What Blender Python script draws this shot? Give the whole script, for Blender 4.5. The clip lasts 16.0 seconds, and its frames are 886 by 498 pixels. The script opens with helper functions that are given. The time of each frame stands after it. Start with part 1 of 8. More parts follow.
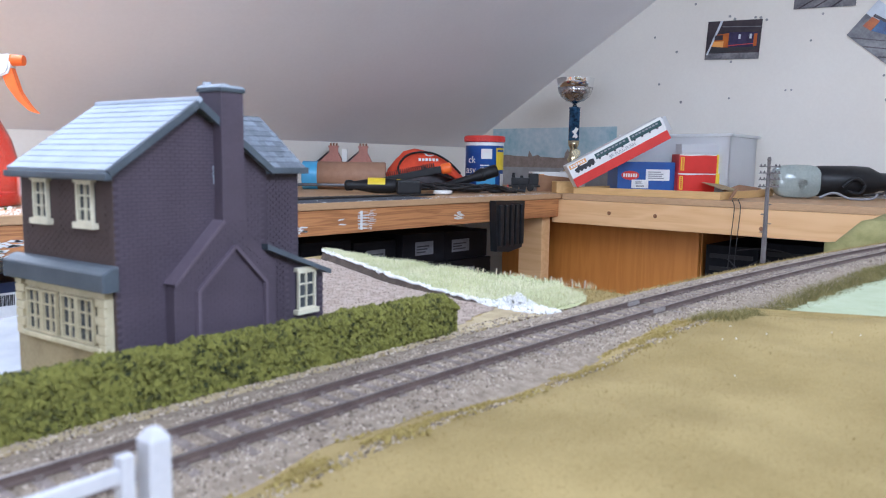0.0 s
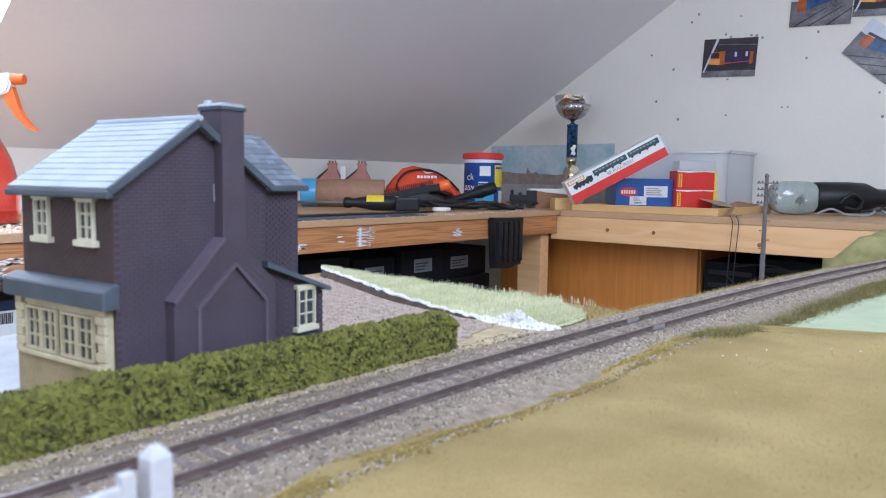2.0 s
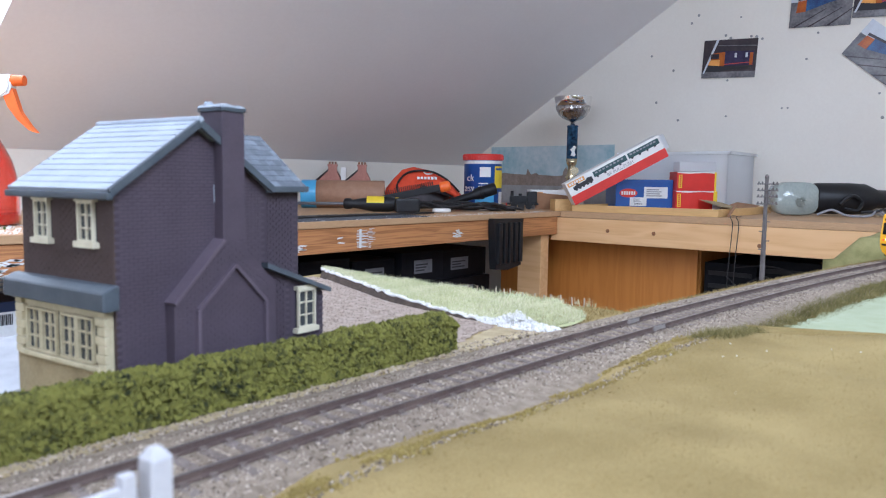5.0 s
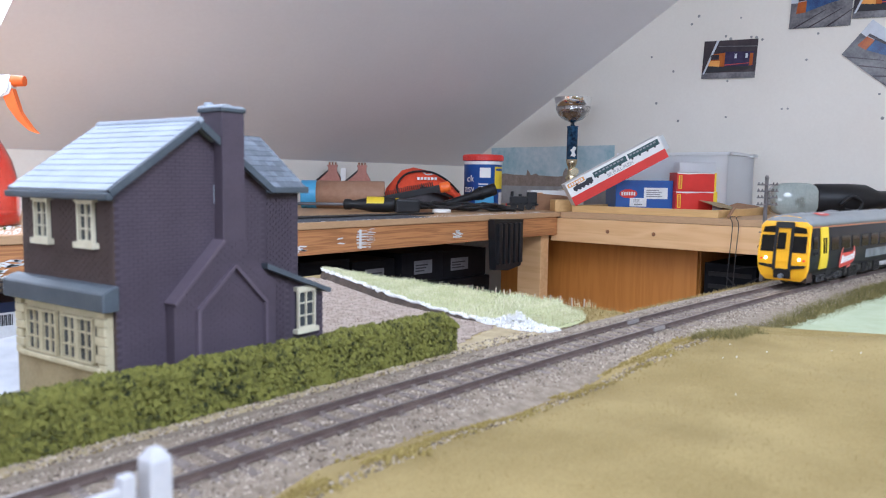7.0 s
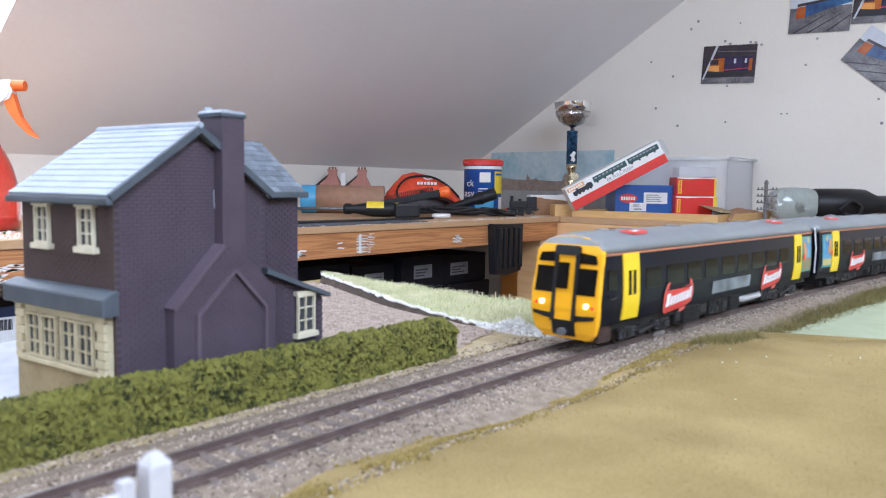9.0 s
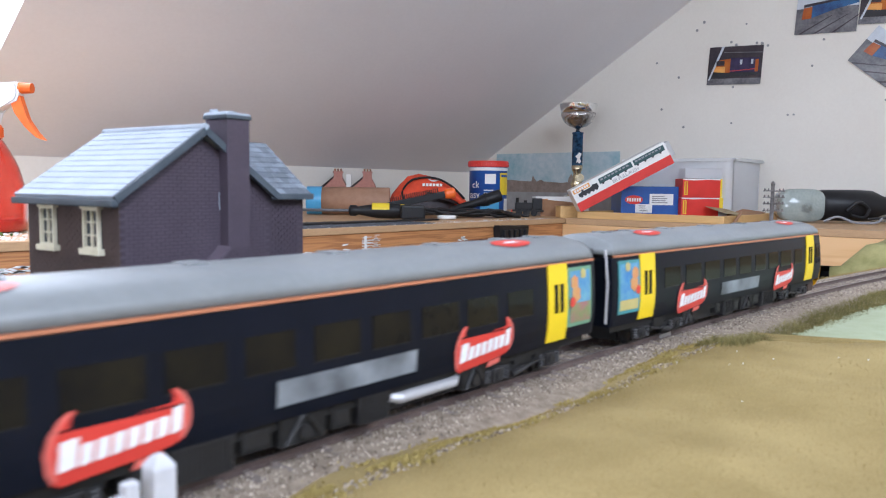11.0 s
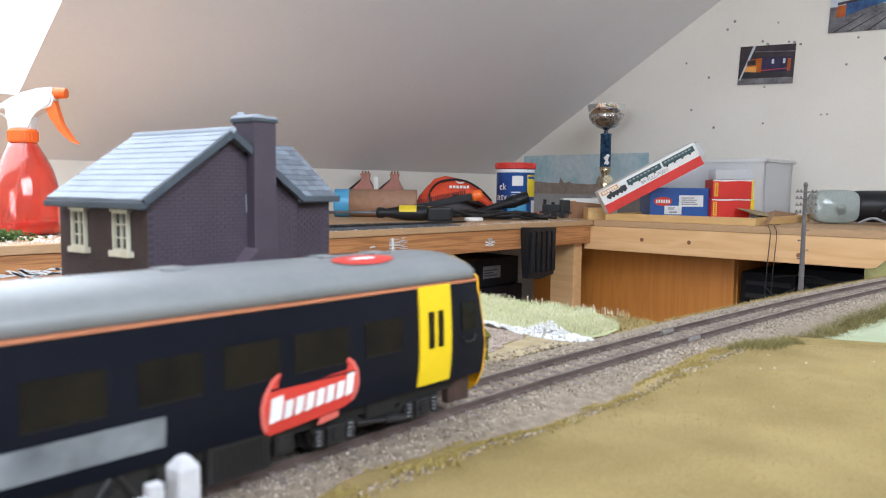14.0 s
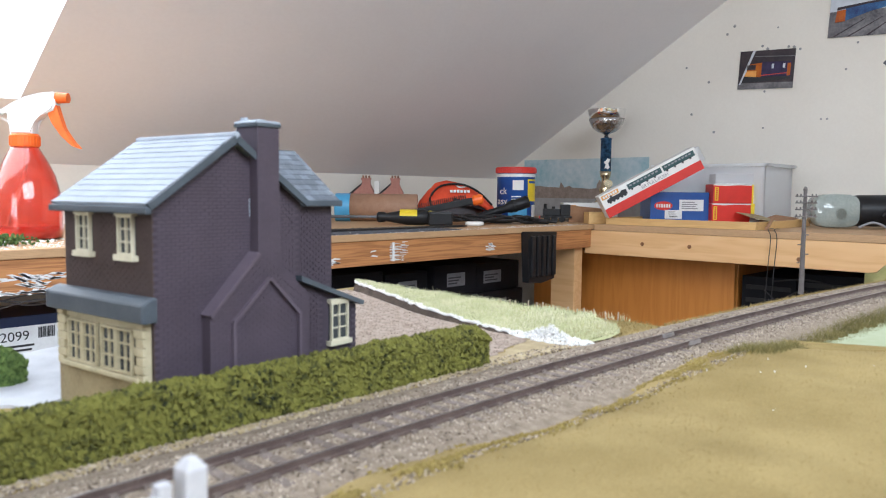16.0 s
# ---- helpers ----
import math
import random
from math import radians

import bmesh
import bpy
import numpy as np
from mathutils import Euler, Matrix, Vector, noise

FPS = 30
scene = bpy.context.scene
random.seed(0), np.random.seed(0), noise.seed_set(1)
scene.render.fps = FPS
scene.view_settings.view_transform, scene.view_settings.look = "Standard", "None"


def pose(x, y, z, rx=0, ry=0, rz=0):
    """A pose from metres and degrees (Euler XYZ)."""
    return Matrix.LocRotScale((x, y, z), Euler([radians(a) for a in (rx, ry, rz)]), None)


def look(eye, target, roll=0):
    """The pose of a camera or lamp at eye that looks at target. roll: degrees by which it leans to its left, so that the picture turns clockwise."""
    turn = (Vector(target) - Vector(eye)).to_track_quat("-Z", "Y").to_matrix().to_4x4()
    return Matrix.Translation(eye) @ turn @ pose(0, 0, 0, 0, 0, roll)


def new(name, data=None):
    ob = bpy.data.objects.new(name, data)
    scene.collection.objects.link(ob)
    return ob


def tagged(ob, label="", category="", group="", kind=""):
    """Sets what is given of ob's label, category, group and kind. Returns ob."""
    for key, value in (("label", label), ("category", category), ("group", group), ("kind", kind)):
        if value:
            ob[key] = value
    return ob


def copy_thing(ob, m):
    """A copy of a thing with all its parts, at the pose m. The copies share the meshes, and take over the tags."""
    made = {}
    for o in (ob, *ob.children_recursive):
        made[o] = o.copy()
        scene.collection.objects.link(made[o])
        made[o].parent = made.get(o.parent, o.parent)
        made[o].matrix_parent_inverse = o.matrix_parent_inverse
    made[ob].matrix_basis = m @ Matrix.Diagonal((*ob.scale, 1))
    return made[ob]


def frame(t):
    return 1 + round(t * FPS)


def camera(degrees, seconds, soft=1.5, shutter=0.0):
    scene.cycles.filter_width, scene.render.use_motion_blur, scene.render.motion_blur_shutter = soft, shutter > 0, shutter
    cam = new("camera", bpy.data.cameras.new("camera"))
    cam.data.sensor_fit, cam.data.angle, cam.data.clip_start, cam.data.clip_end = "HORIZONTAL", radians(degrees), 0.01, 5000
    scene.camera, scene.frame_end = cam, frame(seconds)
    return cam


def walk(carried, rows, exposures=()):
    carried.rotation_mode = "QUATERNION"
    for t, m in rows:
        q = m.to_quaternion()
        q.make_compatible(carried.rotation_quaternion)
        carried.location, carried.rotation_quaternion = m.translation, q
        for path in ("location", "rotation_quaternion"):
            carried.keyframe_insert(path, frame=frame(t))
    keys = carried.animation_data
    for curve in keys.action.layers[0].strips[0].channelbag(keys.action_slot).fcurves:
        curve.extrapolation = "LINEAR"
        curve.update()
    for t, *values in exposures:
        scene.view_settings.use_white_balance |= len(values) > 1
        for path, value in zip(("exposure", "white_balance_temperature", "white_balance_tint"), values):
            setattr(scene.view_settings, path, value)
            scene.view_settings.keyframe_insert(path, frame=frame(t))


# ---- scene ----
cam = camera(61.04, 16.0, soft=1.1, shutter=0.4)
# phone lens: far things sharp, near things a little soft
cam.data.dof.use_dof = True
cam.data.dof.focus_distance = 1.3
cam.data.dof.aperture_fstop = 32
PATH = [
    (0, pose(0.00097, 0.00067, 0.06879, 83.423, -0.898, -49.382)),
    (0.5, pose(0.00097, 0.00074, 0.06886, 83.748, -0.907, -49.388)),
    (1, pose(0.00089, 0.00086, 0.06902, 84.149, -0.882, -49.453)),
    (1.5, pose(0.00074, 0.00053, 0.06888, 84.402, -0.789, -49.456)),
    (2, pose(0.00027, 0.00066, 0.06889, 84.716, -0.775, -49.504)),
    (2.5, pose(0.00026, 0.00063, 0.06889, 84.698, -0.734, -49.502)),
    (3, pose(0.00035, 0.00036, 0.06886, 84.654, -0.765, -49.488)),
    (3.5, pose(0.00035, 0.00066, 0.06903, 84.658, -0.763, -49.504)),
    (4, pose(0.00028, 0.00061, 0.06876, 84.789, -0.718, -49.496)),
    (6.5, pose(0.00027, 0.00068, 0.06900, 84.814, -0.778, -49.511)),
    (7, pose(0.00033, 0.00066, 0.06890, 84.843, -0.774, -49.498)),
    (7.5, pose(0.00030, 0.00075, 0.06898, 84.947, -0.767, -49.516)),
    (8, pose(0.00043, 0.00080, 0.06881, 85.051, -0.687, -49.498)),
    (8.5, pose(0.00015, 0.00028, 0.06900, 85.134, -0.781, -49.505)),
    (9, pose(0.00013, 0.00040, 0.06903, 85.195, -0.788, -49.506)),
    (11.5, pose(0.00099, 0.00095, 0.06900, 85.325, -0.731, -48.739)),
    (12, pose(0.00233, 0.00147, 0.06904, 85.238, -0.682, -48.086)),
    (12.5, pose(0.00053, 0.00061, 0.06886, 85.372, -0.614, -47.616)),
    (13, pose(0.00033, 0.00022, 0.06901, 85.443, -0.578, -47.355)),
    (13.5, pose(0.00112, 0.00068, 0.06904, 85.423, -0.589, -47.070)),
    (14, pose(0.00166, 0.00087, 0.06894, 85.444, -0.562, -47.023)),
    (14.5, pose(0.00022, 0.00029, 0.06900, 85.571, -0.599, -46.976)),
    (15, pose(0.00024, 0.00028, 0.06902, 85.633, -0.605, -46.973)),
    (15.5, pose(0.00022, 0.00033, 0.06921, 85.638, -0.563, -46.981)),
    (16, pose(0.00000, 0.00000, 0.06900, 85.773, -0.566, -46.994)),
]
walk(cam, PATH, exposures=[(0.0, 0.06, 5480, 14), (3.0, -0.02, 5480, 13), (7.0, 0.06, 5620, 14), (9.0, 0.14, 5680, 14), (11.5, 0.08, 5830, 13), (14.5, 0.08, 6110, 10), (16.0, 0.10, 6110, 10)])

# ---- light ----
world = bpy.data.worlds.new("sky")
scene.world = world
world.use_nodes = True
wn = world.node_tree
sky = wn.nodes.new("ShaderNodeTexSky")
sky.sky_type = "NISHITA"
sky.sun_disc = False
sky.sun_elevation, sky.sun_rotation = radians(48), radians(200)
wn.links.new(sky.outputs[0], wn.nodes["Background"].inputs[0])
wn.nodes["Background"].inputs[1].default_value = 0.12

sun = new("sun", bpy.data.lights.new("sun", "SUN"))
sun.data.energy, sun.data.angle, sun.data.color = 0.8, radians(12), (1, 0.96, 0.9)
sun.matrix_world = look((0, 0, 3), (0.3, 1.0, 1.2))

SLOPE = 0.61            # rise of the attic ceiling per metre
KNEE_Y, KNEE_Z = 1.728, 0.124
RIDGE_Y = -0.55
GABLE_X, BACK_X = 2.15, -2.2
FLOOR_Z = -0.86


def ceil_z(y):
    if y >= RIDGE_Y:
        return KNEE_Z + (KNEE_Y - y) * SLOPE
    return KNEE_Z + (KNEE_Y - (2 * RIDGE_Y - y)) * SLOPE


def roof_lamp(x, y, wx, wy, watts, colour):
    """Daylight that falls in through a roof window, seen or assumed."""
    la = bpy.data.lights.new("roof_window_light", "AREA")
    la.shape, la.size, la.size_y, la.energy, la.color = "RECTANGLE", wx, wy, watts, colour
    ob = new("roof_window_light", la)
    s = 1 if y > RIDGE_Y else -1
    n = Vector((0, -SLOPE * s, -1)).normalized()
    ob.matrix_world = look(Vector((x, y, ceil_z(y))) - n * 0.012, Vector((x, y, ceil_z(y))) + n)


# two roof windows, the second only assumed, out of view: (x0, x1, y0, y1)
WINDOW_A = (-0.35, 0.497, 0.62, 1.545)
ASSUMED_WINDOW = (-0.9, 0.7, -1.72, -0.86)
# an unseen window added behind to brighten the far wall: (y0, y1, z0, z1)
FILL_WINDOW = (-1.15, 0.05, 0.15, 0.95)
roof_lamp(0.0735, 1.0825, 0.845, 1.08, 8, (0.84, 0.92, 1.0))
# main fill light, added at the assumed window behind the camera
roof_lamp(-0.1, -1.29, 1.55, 0.98, 46, (0.86, 0.93, 1.0))
# added area lamp in that unseen opening, filling the far wall and ceiling
gable_fill_lamp = new("gable_fill_light", bpy.data.lights.new("gable_fill_light", "AREA"))
gable_fill_lamp.data.shape, gable_fill_lamp.data.size, gable_fill_lamp.data.size_y = "RECTANGLE", 1.16, 0.76
gable_fill_lamp.data.energy, gable_fill_lamp.data.color = 15, (0.95, 0.96, 1.0)
gable_fill_lamp.matrix_world = look((BACK_X - 0.02, -0.55, 0.55), (0, -0.55, 0.55))

# ---- materials ----
def mat(name, a, b=None, rough=0.6, metal=0.0, scale=40.0, fine=400.0, bump=0.1, depth=0.0004, rand=0.0, glow=None, power=0.0, coat=0.0, trans=0.0, ior=1.45, spec=0.5):
    """Two-scale noise between the colours a and b, with fine relief; rand varies pieces one from another."""
    m = bpy.data.materials.new(name)
    m.use_nodes = True
    t = m.node_tree
    p = t.nodes["Principled BSDF"]
    b = b or tuple(min(1, c * 0.82) for c in a)
    co = t.nodes.new("ShaderNodeTexCoord")
    n1 = t.nodes.new("ShaderNodeTexNoise")
    n1.inputs["Scale"].default_value, n1.inputs["Detail"].default_value = scale, 6
    n2 = t.nodes.new("ShaderNodeTexNoise")
    n2.inputs["Scale"].default_value, n2.inputs["Detail"].default_value = fine, 3
    t.links.new(co.outputs["Object"], n1.inputs["Vector"])
    t.links.new(co.outputs["Object"], n2.inputs["Vector"])
    add = t.nodes.new("ShaderNodeMath")
    add.operation = "MULTIPLY_ADD"
    t.links.new(n2.outputs[0], add.inputs[0])
    add.inputs[1].default_value = 0.45
    t.links.new(n1.outputs[0], add.inputs[2])
    ramp = t.nodes.new("ShaderNodeMapRange")
    ramp.inputs["From Min"].default_value, ramp.inputs["From Max"].default_value = 0.5, 0.95
    src = add
    if rand:
        info = t.nodes.new("ShaderNodeObjectInfo")
        geo = t.nodes.new("ShaderNodeNewGeometry")
        both = t.nodes.new("ShaderNodeMath")
        both.operation = "ADD"
        t.links.new(info.outputs["Random"], both.inputs[0])
        t.links.new(geo.outputs["Random Per Island"], both.inputs[1])
        fr = t.nodes.new("ShaderNodeMath")
        fr.operation = "MULTIPLY_ADD"
        t.links.new(both.outputs[0], fr.inputs[0])
        fr.inputs[1].default_value = rand
        t.links.new(add.outputs[0], fr.inputs[2])
        off = t.nodes.new("ShaderNodeMath")
        off.operation = "SUBTRACT"
        t.links.new(fr.outputs[0], off.inputs[0])
        off.inputs[1].default_value = rand
        src = off
    t.links.new(src.outputs[0], ramp.inputs["Value"])
    mix = t.nodes.new("ShaderNodeMix")
    mix.data_type = "RGBA"
    mix.inputs["A"].default_value, mix.inputs["B"].default_value = (*a, 1), (*b, 1)
    t.links.new(ramp.outputs[0], mix.inputs["Factor"])
    t.links.new(mix.outputs["Result"], p.inputs["Base Color"])
    p.inputs["Roughness"].default_value, p.inputs["Metallic"].default_value = rough, metal
    p.inputs["Specular IOR Level"].default_value = spec
    p.inputs["Coat Weight"].default_value, p.inputs["Transmission Weight"].default_value, p.inputs["IOR"].default_value = coat, trans, ior
    if bump:
        bu = t.nodes.new("ShaderNodeBump")
        bu.inputs["Strength"].default_value, bu.inputs["Distance"].default_value = bump, depth
        t.links.new(add.outputs[0], bu.inputs["Height"])
        t.links.new(bu.outputs[0], p.inputs["Normal"])
    if glow:
        p.inputs["Emission Color"].default_value, p.inputs["Emission Strength"].default_value = (*glow, 1), power
    return m


def wood(name, a, b, along=(1, 8, 8), scale=6.0, rough=0.55):
    """Softwood: growth rings drawn out along one axis, with a fine grain."""
    m = bpy.data.materials.new(name)
    m.use_nodes = True
    t = m.node_tree
    p = t.nodes["Principled BSDF"]
    co = t.nodes.new("ShaderNodeTexCoord")
    mp = t.nodes.new("ShaderNodeMapping")
    mp.inputs["Scale"].default_value = along
    t.links.new(co.outputs["Object"], mp.inputs[0])
    wv = t.nodes.new("ShaderNodeTexNoise")
    wv.inputs["Scale"].default_value, wv.inputs["Detail"].default_value, wv.inputs["Distortion"].default_value = scale, 2, 0.4
    t.links.new(mp.outputs[0], wv.inputs["Vector"])
    si = t.nodes.new("ShaderNodeMath")
    si.operation = "MULTIPLY"
    si.inputs[1].default_value = 34
    t.links.new(wv.outputs[0], si.inputs[0])
    sn = t.nodes.new("ShaderNodeMath")
    sn.operation = "SINE"
    t.links.new(si.outputs[0], sn.inputs[0])
    mr = t.nodes.new("ShaderNodeMapRange")
    mr.inputs["From Min"].default_value = -1
    t.links.new(sn.outputs[0], mr.inputs["Value"])
    n2 = t.nodes.new("ShaderNodeTexNoise")
    n2.inputs["Scale"].default_value, n2.inputs["Detail"].default_value = scale * 14, 4
    t.links.new(mp.outputs[0], n2.inputs["Vector"])
    av = t.nodes.new("ShaderNodeMath")
    av.operation = "MULTIPLY"
    t.links.new(mr.outputs[0], av.inputs[0])
    t.links.new(n2.outputs[0], av.inputs[1])
    mix = t.nodes.new("ShaderNodeMix")
    mix.data_type = "RGBA"
    mix.inputs["A"].default_value, mix.inputs["B"].default_value = (*a, 1), (*b, 1)
    t.links.new(av.outputs[0], mix.inputs["Factor"])
    t.links.new(mix.outputs["Result"], p.inputs["Base Color"])
    p.inputs["Roughness"].default_value = rough
    bu = t.nodes.new("ShaderNodeBump")
    bu.inputs["Strength"].default_value, bu.inputs["Distance"].default_value = 0.25, 0.0006
    t.links.new(av.outputs[0], bu.inputs["Height"])
    t.links.new(bu.outputs[0], p.inputs["Normal"])
    return m


def glass(name, colour, rough=0.05):
    m = bpy.data.materials.new(name)
    m.use_nodes = True
    p = m.node_tree.nodes["Principled BSDF"]
    p.inputs["Base Color"].default_value = (*colour, 1)
    p.inputs["Roughness"].default_value, p.inputs["Transmission Weight"].default_value, p.inputs["IOR"].default_value = rough, 1.0, 1.3
    return m


M_PLASTER = mat("ceiling_plaster", (0.85, 0.84, 0.86), (0.80, 0.79, 0.81), rough=0.85, scale=3, fine=120, bump=0.08, depth=0.002)
M_WALL = mat("wall_paint", (0.81, 0.775, 0.70), (0.76, 0.72, 0.645), rough=0.8, scale=4, fine=150, bump=0.08, depth=0.002)
M_FLOOR = mat("carpet", (0.40, 0.39, 0.40), (0.30, 0.29, 0.30), rough=0.95, scale=30, fine=500, bump=0.5)
M_PINE_DARK = wood("aged_pine", (0.52, 0.235, 0.085), (0.17, 0.050, 0.014), along=(1.2, 10, 30), scale=3.0)
M_PINE = wood("pale_pine", (0.76, 0.47, 0.225), (0.64, 0.35, 0.14), along=(8, 0.9, 12), scale=2.4)
M_PLY = wood("plywood", (0.50, 0.31, 0.16), (0.40, 0.24, 0.12), along=(6, 6, 60), scale=4)
M_TRAY = wood("tray_pine", (0.66, 0.42, 0.17), (0.55, 0.33, 0.12), along=(8, 1, 10), scale=5)
M_VENEER = wood("cabinet_veneer", (0.58, 0.225, 0.045), (0.48, 0.17, 0.030), along=(8, 8, 0.7), scale=3, rough=0.4)
M_KNOT = mat("knot", (0.30, 0.13, 0.055), (0.16, 0.07, 0.03), rough=0.6, scale=120)
M_FILLER = mat("white_filler", (0.80, 0.79, 0.77), (0.66, 0.65, 0.64), rough=0.9, scale=150, fine=900, bump=0.6)
M_BALLAST = mat("ballast_bed", (0.300, 0.245, 0.185), (0.165, 0.125, 0.09), rough=0.95, scale=260, fine=1500, bump=0.9, depth=0.0006)
M_TURF = mat("pale_turf", (0.50, 0.49, 0.29), (0.34, 0.35, 0.17), rough=0.95, scale=60, fine=1100, bump=0.7)
M_UNDERGREY = mat("underframe_grey", (0.022, 0.021, 0.022), (0.011, 0.010, 0.010), rough=0.45, scale=150, fine=900, bump=0.3)
M_VALANCE = mat("rusty_valance", (0.060, 0.032, 0.022), (0.025, 0.015, 0.012), rough=0.7, scale=150, fine=900)
M_SOIL = mat("bank_soil", (0.085, 0.060, 0.045), (0.040, 0.028, 0.021), rough=0.95, scale=160, fine=900, bump=0.8, depth=0.0006)
M_STAKE = mat("weathered_stake", (0.46, 0.38, 0.29), (0.32, 0.25, 0.18), rough=0.9, scale=300, fine=1500)
M_EDGE = mat("olive_fringe", (0.36, 0.285, 0.095), (0.225, 0.165, 0.048), rough=0.95, scale=60, fine=900, bump=0, rand=0.5)
M_STONE = mat("ballast_stone", (0.52, 0.44, 0.355), (0.10, 0.074, 0.054), rough=0.95, scale=500, fine=2500, bump=0.4, rand=0.62)
M_YARD = mat("yard_gravel", (0.40, 0.325, 0.27), (0.25, 0.19, 0.15), rough=0.95, scale=200, fine=1300, bump=0.9, depth=0.0006)
M_ROAD = mat("grey_road", (0.52, 0.53, 0.56), (0.42, 0.43, 0.46), rough=0.9, scale=90, fine=900, bump=0.3)
M_SAND = mat("sandy_scatter", (0.44, 0.36, 0.215), (0.27, 0.205, 0.115), rough=0.95, scale=120, fine=1200, bump=0.6)
M_FIELD = mat("dry_grass_mat", (0.345, 0.258, 0.105), (0.200, 0.143, 0.046), rough=0.95, scale=21, fine=1300, bump=0.5, depth=0.0005)
M_FUZZ = mat("dry_grass_fibre", (0.360, 0.268, 0.108), (0.290, 0.212, 0.080), rough=0.9, scale=30, fine=900, bump=0, rand=0.28)
M_BANK = mat("bank_grass_mat", (0.33, 0.30, 0.13), (0.20, 0.19, 0.07), rough=0.95, scale=60, fine=1100, bump=0.7)
M_BANKFUZZ = mat("bank_grass_fibre", (0.27, 0.225, 0.085), (0.125, 0.110, 0.035), rough=0.9, scale=45, fine=900, bump=0, rand=0.5)
M_GREENFUZZ = mat("static_grass_fibre", (0.74, 0.70, 0.52), (0.48, 0.49, 0.28), rough=0.9, scale=45, fine=900, bump=0, rand=0.5)
M_POND = mat("pale_green_scatter", (0.40, 0.44, 0.30), (0.33, 0.37, 0.23), rough=0.8, scale=60, fine=700, bump=0.3)
# near-black second tone paints the shadowed gaps between hedge crumbs
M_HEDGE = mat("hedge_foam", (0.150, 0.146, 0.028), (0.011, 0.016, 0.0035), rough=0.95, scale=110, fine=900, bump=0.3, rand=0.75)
M_BUSH = mat("bush_foam", (0.13, 0.19, 0.05), (0.05, 0.09, 0.02), rough=0.95, scale=130, fine=900, bump=0.3, rand=0.5)
M_RAIL = mat("weathered_rail", (0.15, 0.11, 0.095), (0.085, 0.06, 0.055), rough=0.55, metal=0.3, scale=90, fine=900)
M_RAILTOP = mat("rail_head", (0.30, 0.27, 0.26), (0.2, 0.17, 0.16), rough=0.35, metal=0.8, scale=90, fine=900)
M_SLEEPER = mat("sleeper", (0.22, 0.18, 0.16), (0.14, 0.11, 0.095), rough=0.9, scale=120, fine=900, bump=0.4, rand=0.3)
M_STEEL = mat("bright_steel", (0.62, 0.62, 0.63), rough=0.3, metal=0.9)
M_BRICK = mat("purple_brick", (0.068, 0.052, 0.070), (0.050, 0.038, 0.053), rough=0.62, scale=60, fine=900, bump=0.2, rand=0.08)
M_MORTAR = mat("brick_joint", (0.052, 0.040, 0.055), (0.042, 0.032, 0.045), rough=0.8, scale=60, fine=900)
# lighter brick tone paints the highlight along coping and moulding edges
M_LITCOPING = mat("lit_brick_coping", (0.105, 0.083, 0.106), (0.078, 0.060, 0.080), rough=0.6, scale=60, fine=900, bump=0.2)
M_FRONT = mat("brown_brick", (0.062, 0.041, 0.038), (0.044, 0.029, 0.026), rough=0.75, scale=60, fine=900, bump=0.25, rand=0.15)
M_CREAM = mat("cream_stone", (0.52, 0.46, 0.31), (0.38, 0.33, 0.21), rough=0.8, scale=120, fine=900, bump=0.3)
M_OCHRE = mat("ochre_render", (0.32, 0.26, 0.15), (0.21, 0.165, 0.09), rough=0.85, scale=90, fine=800, bump=0.3)
M_CREAMPAINT = mat("cream_paint", (0.62, 0.58, 0.44), (0.48, 0.44, 0.33), rough=0.6, scale=150, fine=900)
M_PANE = mat("dark_pane", (0.035, 0.04, 0.045), (0.06, 0.065, 0.07), rough=0.15, scale=60, fine=500)
# darker copy of the slate: the wing slope's shade is in the colour
M_SHADESLATE = mat("shaded_slate", (0.20, 0.23, 0.27), (0.11, 0.125, 0.15), rough=0.65, scale=140, fine=900, bump=0.3, rand=0.45)
M_SLATE = mat("pale_slate", (0.37, 0.415, 0.475), (0.31, 0.35, 0.41), rough=0.65, scale=70, fine=700, bump=0.15, rand=0.08)
M_TRIM = mat("slate_blue_paint", (0.072, 0.088, 0.106), (0.046, 0.058, 0.072), rough=0.55, scale=70, fine=700)
M_WHITEPAINT = mat("white_plastic", (0.50, 0.50, 0.52), (0.42, 0.42, 0.45), rough=0.5, scale=90, fine=700)
M_POLE = mat("weathered_pole", (0.13, 0.115, 0.11), (0.075, 0.063, 0.06), rough=0.8, scale=120, fine=900)
M_NAVY = mat("dark_navy_paint", (0.007, 0.0085, 0.015), (0.005, 0.0065, 0.011), rough=0.30, scale=40, fine=600, bump=0.03, spec=0.16)
M_ROOFGREY = mat("roof_grey", (0.21, 0.22, 0.225), (0.165, 0.175, 0.18), rough=0.38, scale=30, fine=500, bump=0.05)
M_ORANGE = mat("orange_line", (0.44, 0.17, 0.085), rough=0.4)
M_YELLOW = mat("warning_yellow", (0.84, 0.42, 0.008), (0.78, 0.38, 0.007), rough=0.32, scale=40, fine=500, bump=0.03, coat=0.2)
M_DOORYELLOW = mat("door_yellow", (0.74, 0.53, 0.010), (0.68, 0.48, 0.009), rough=0.35, scale=40, fine=500, bump=0.03)
M_BLACK = mat("black_plastic", (0.010, 0.010, 0.011), (0.016, 0.016, 0.018), rough=0.42, scale=60, fine=700, bump=0.1, spec=0.35)
M_UNDER = mat("underframe_black", (0.0108, 0.0102, 0.0102), (0.0060, 0.0054, 0.0054), rough=0.6, scale=150, fine=900, bump=0.3)
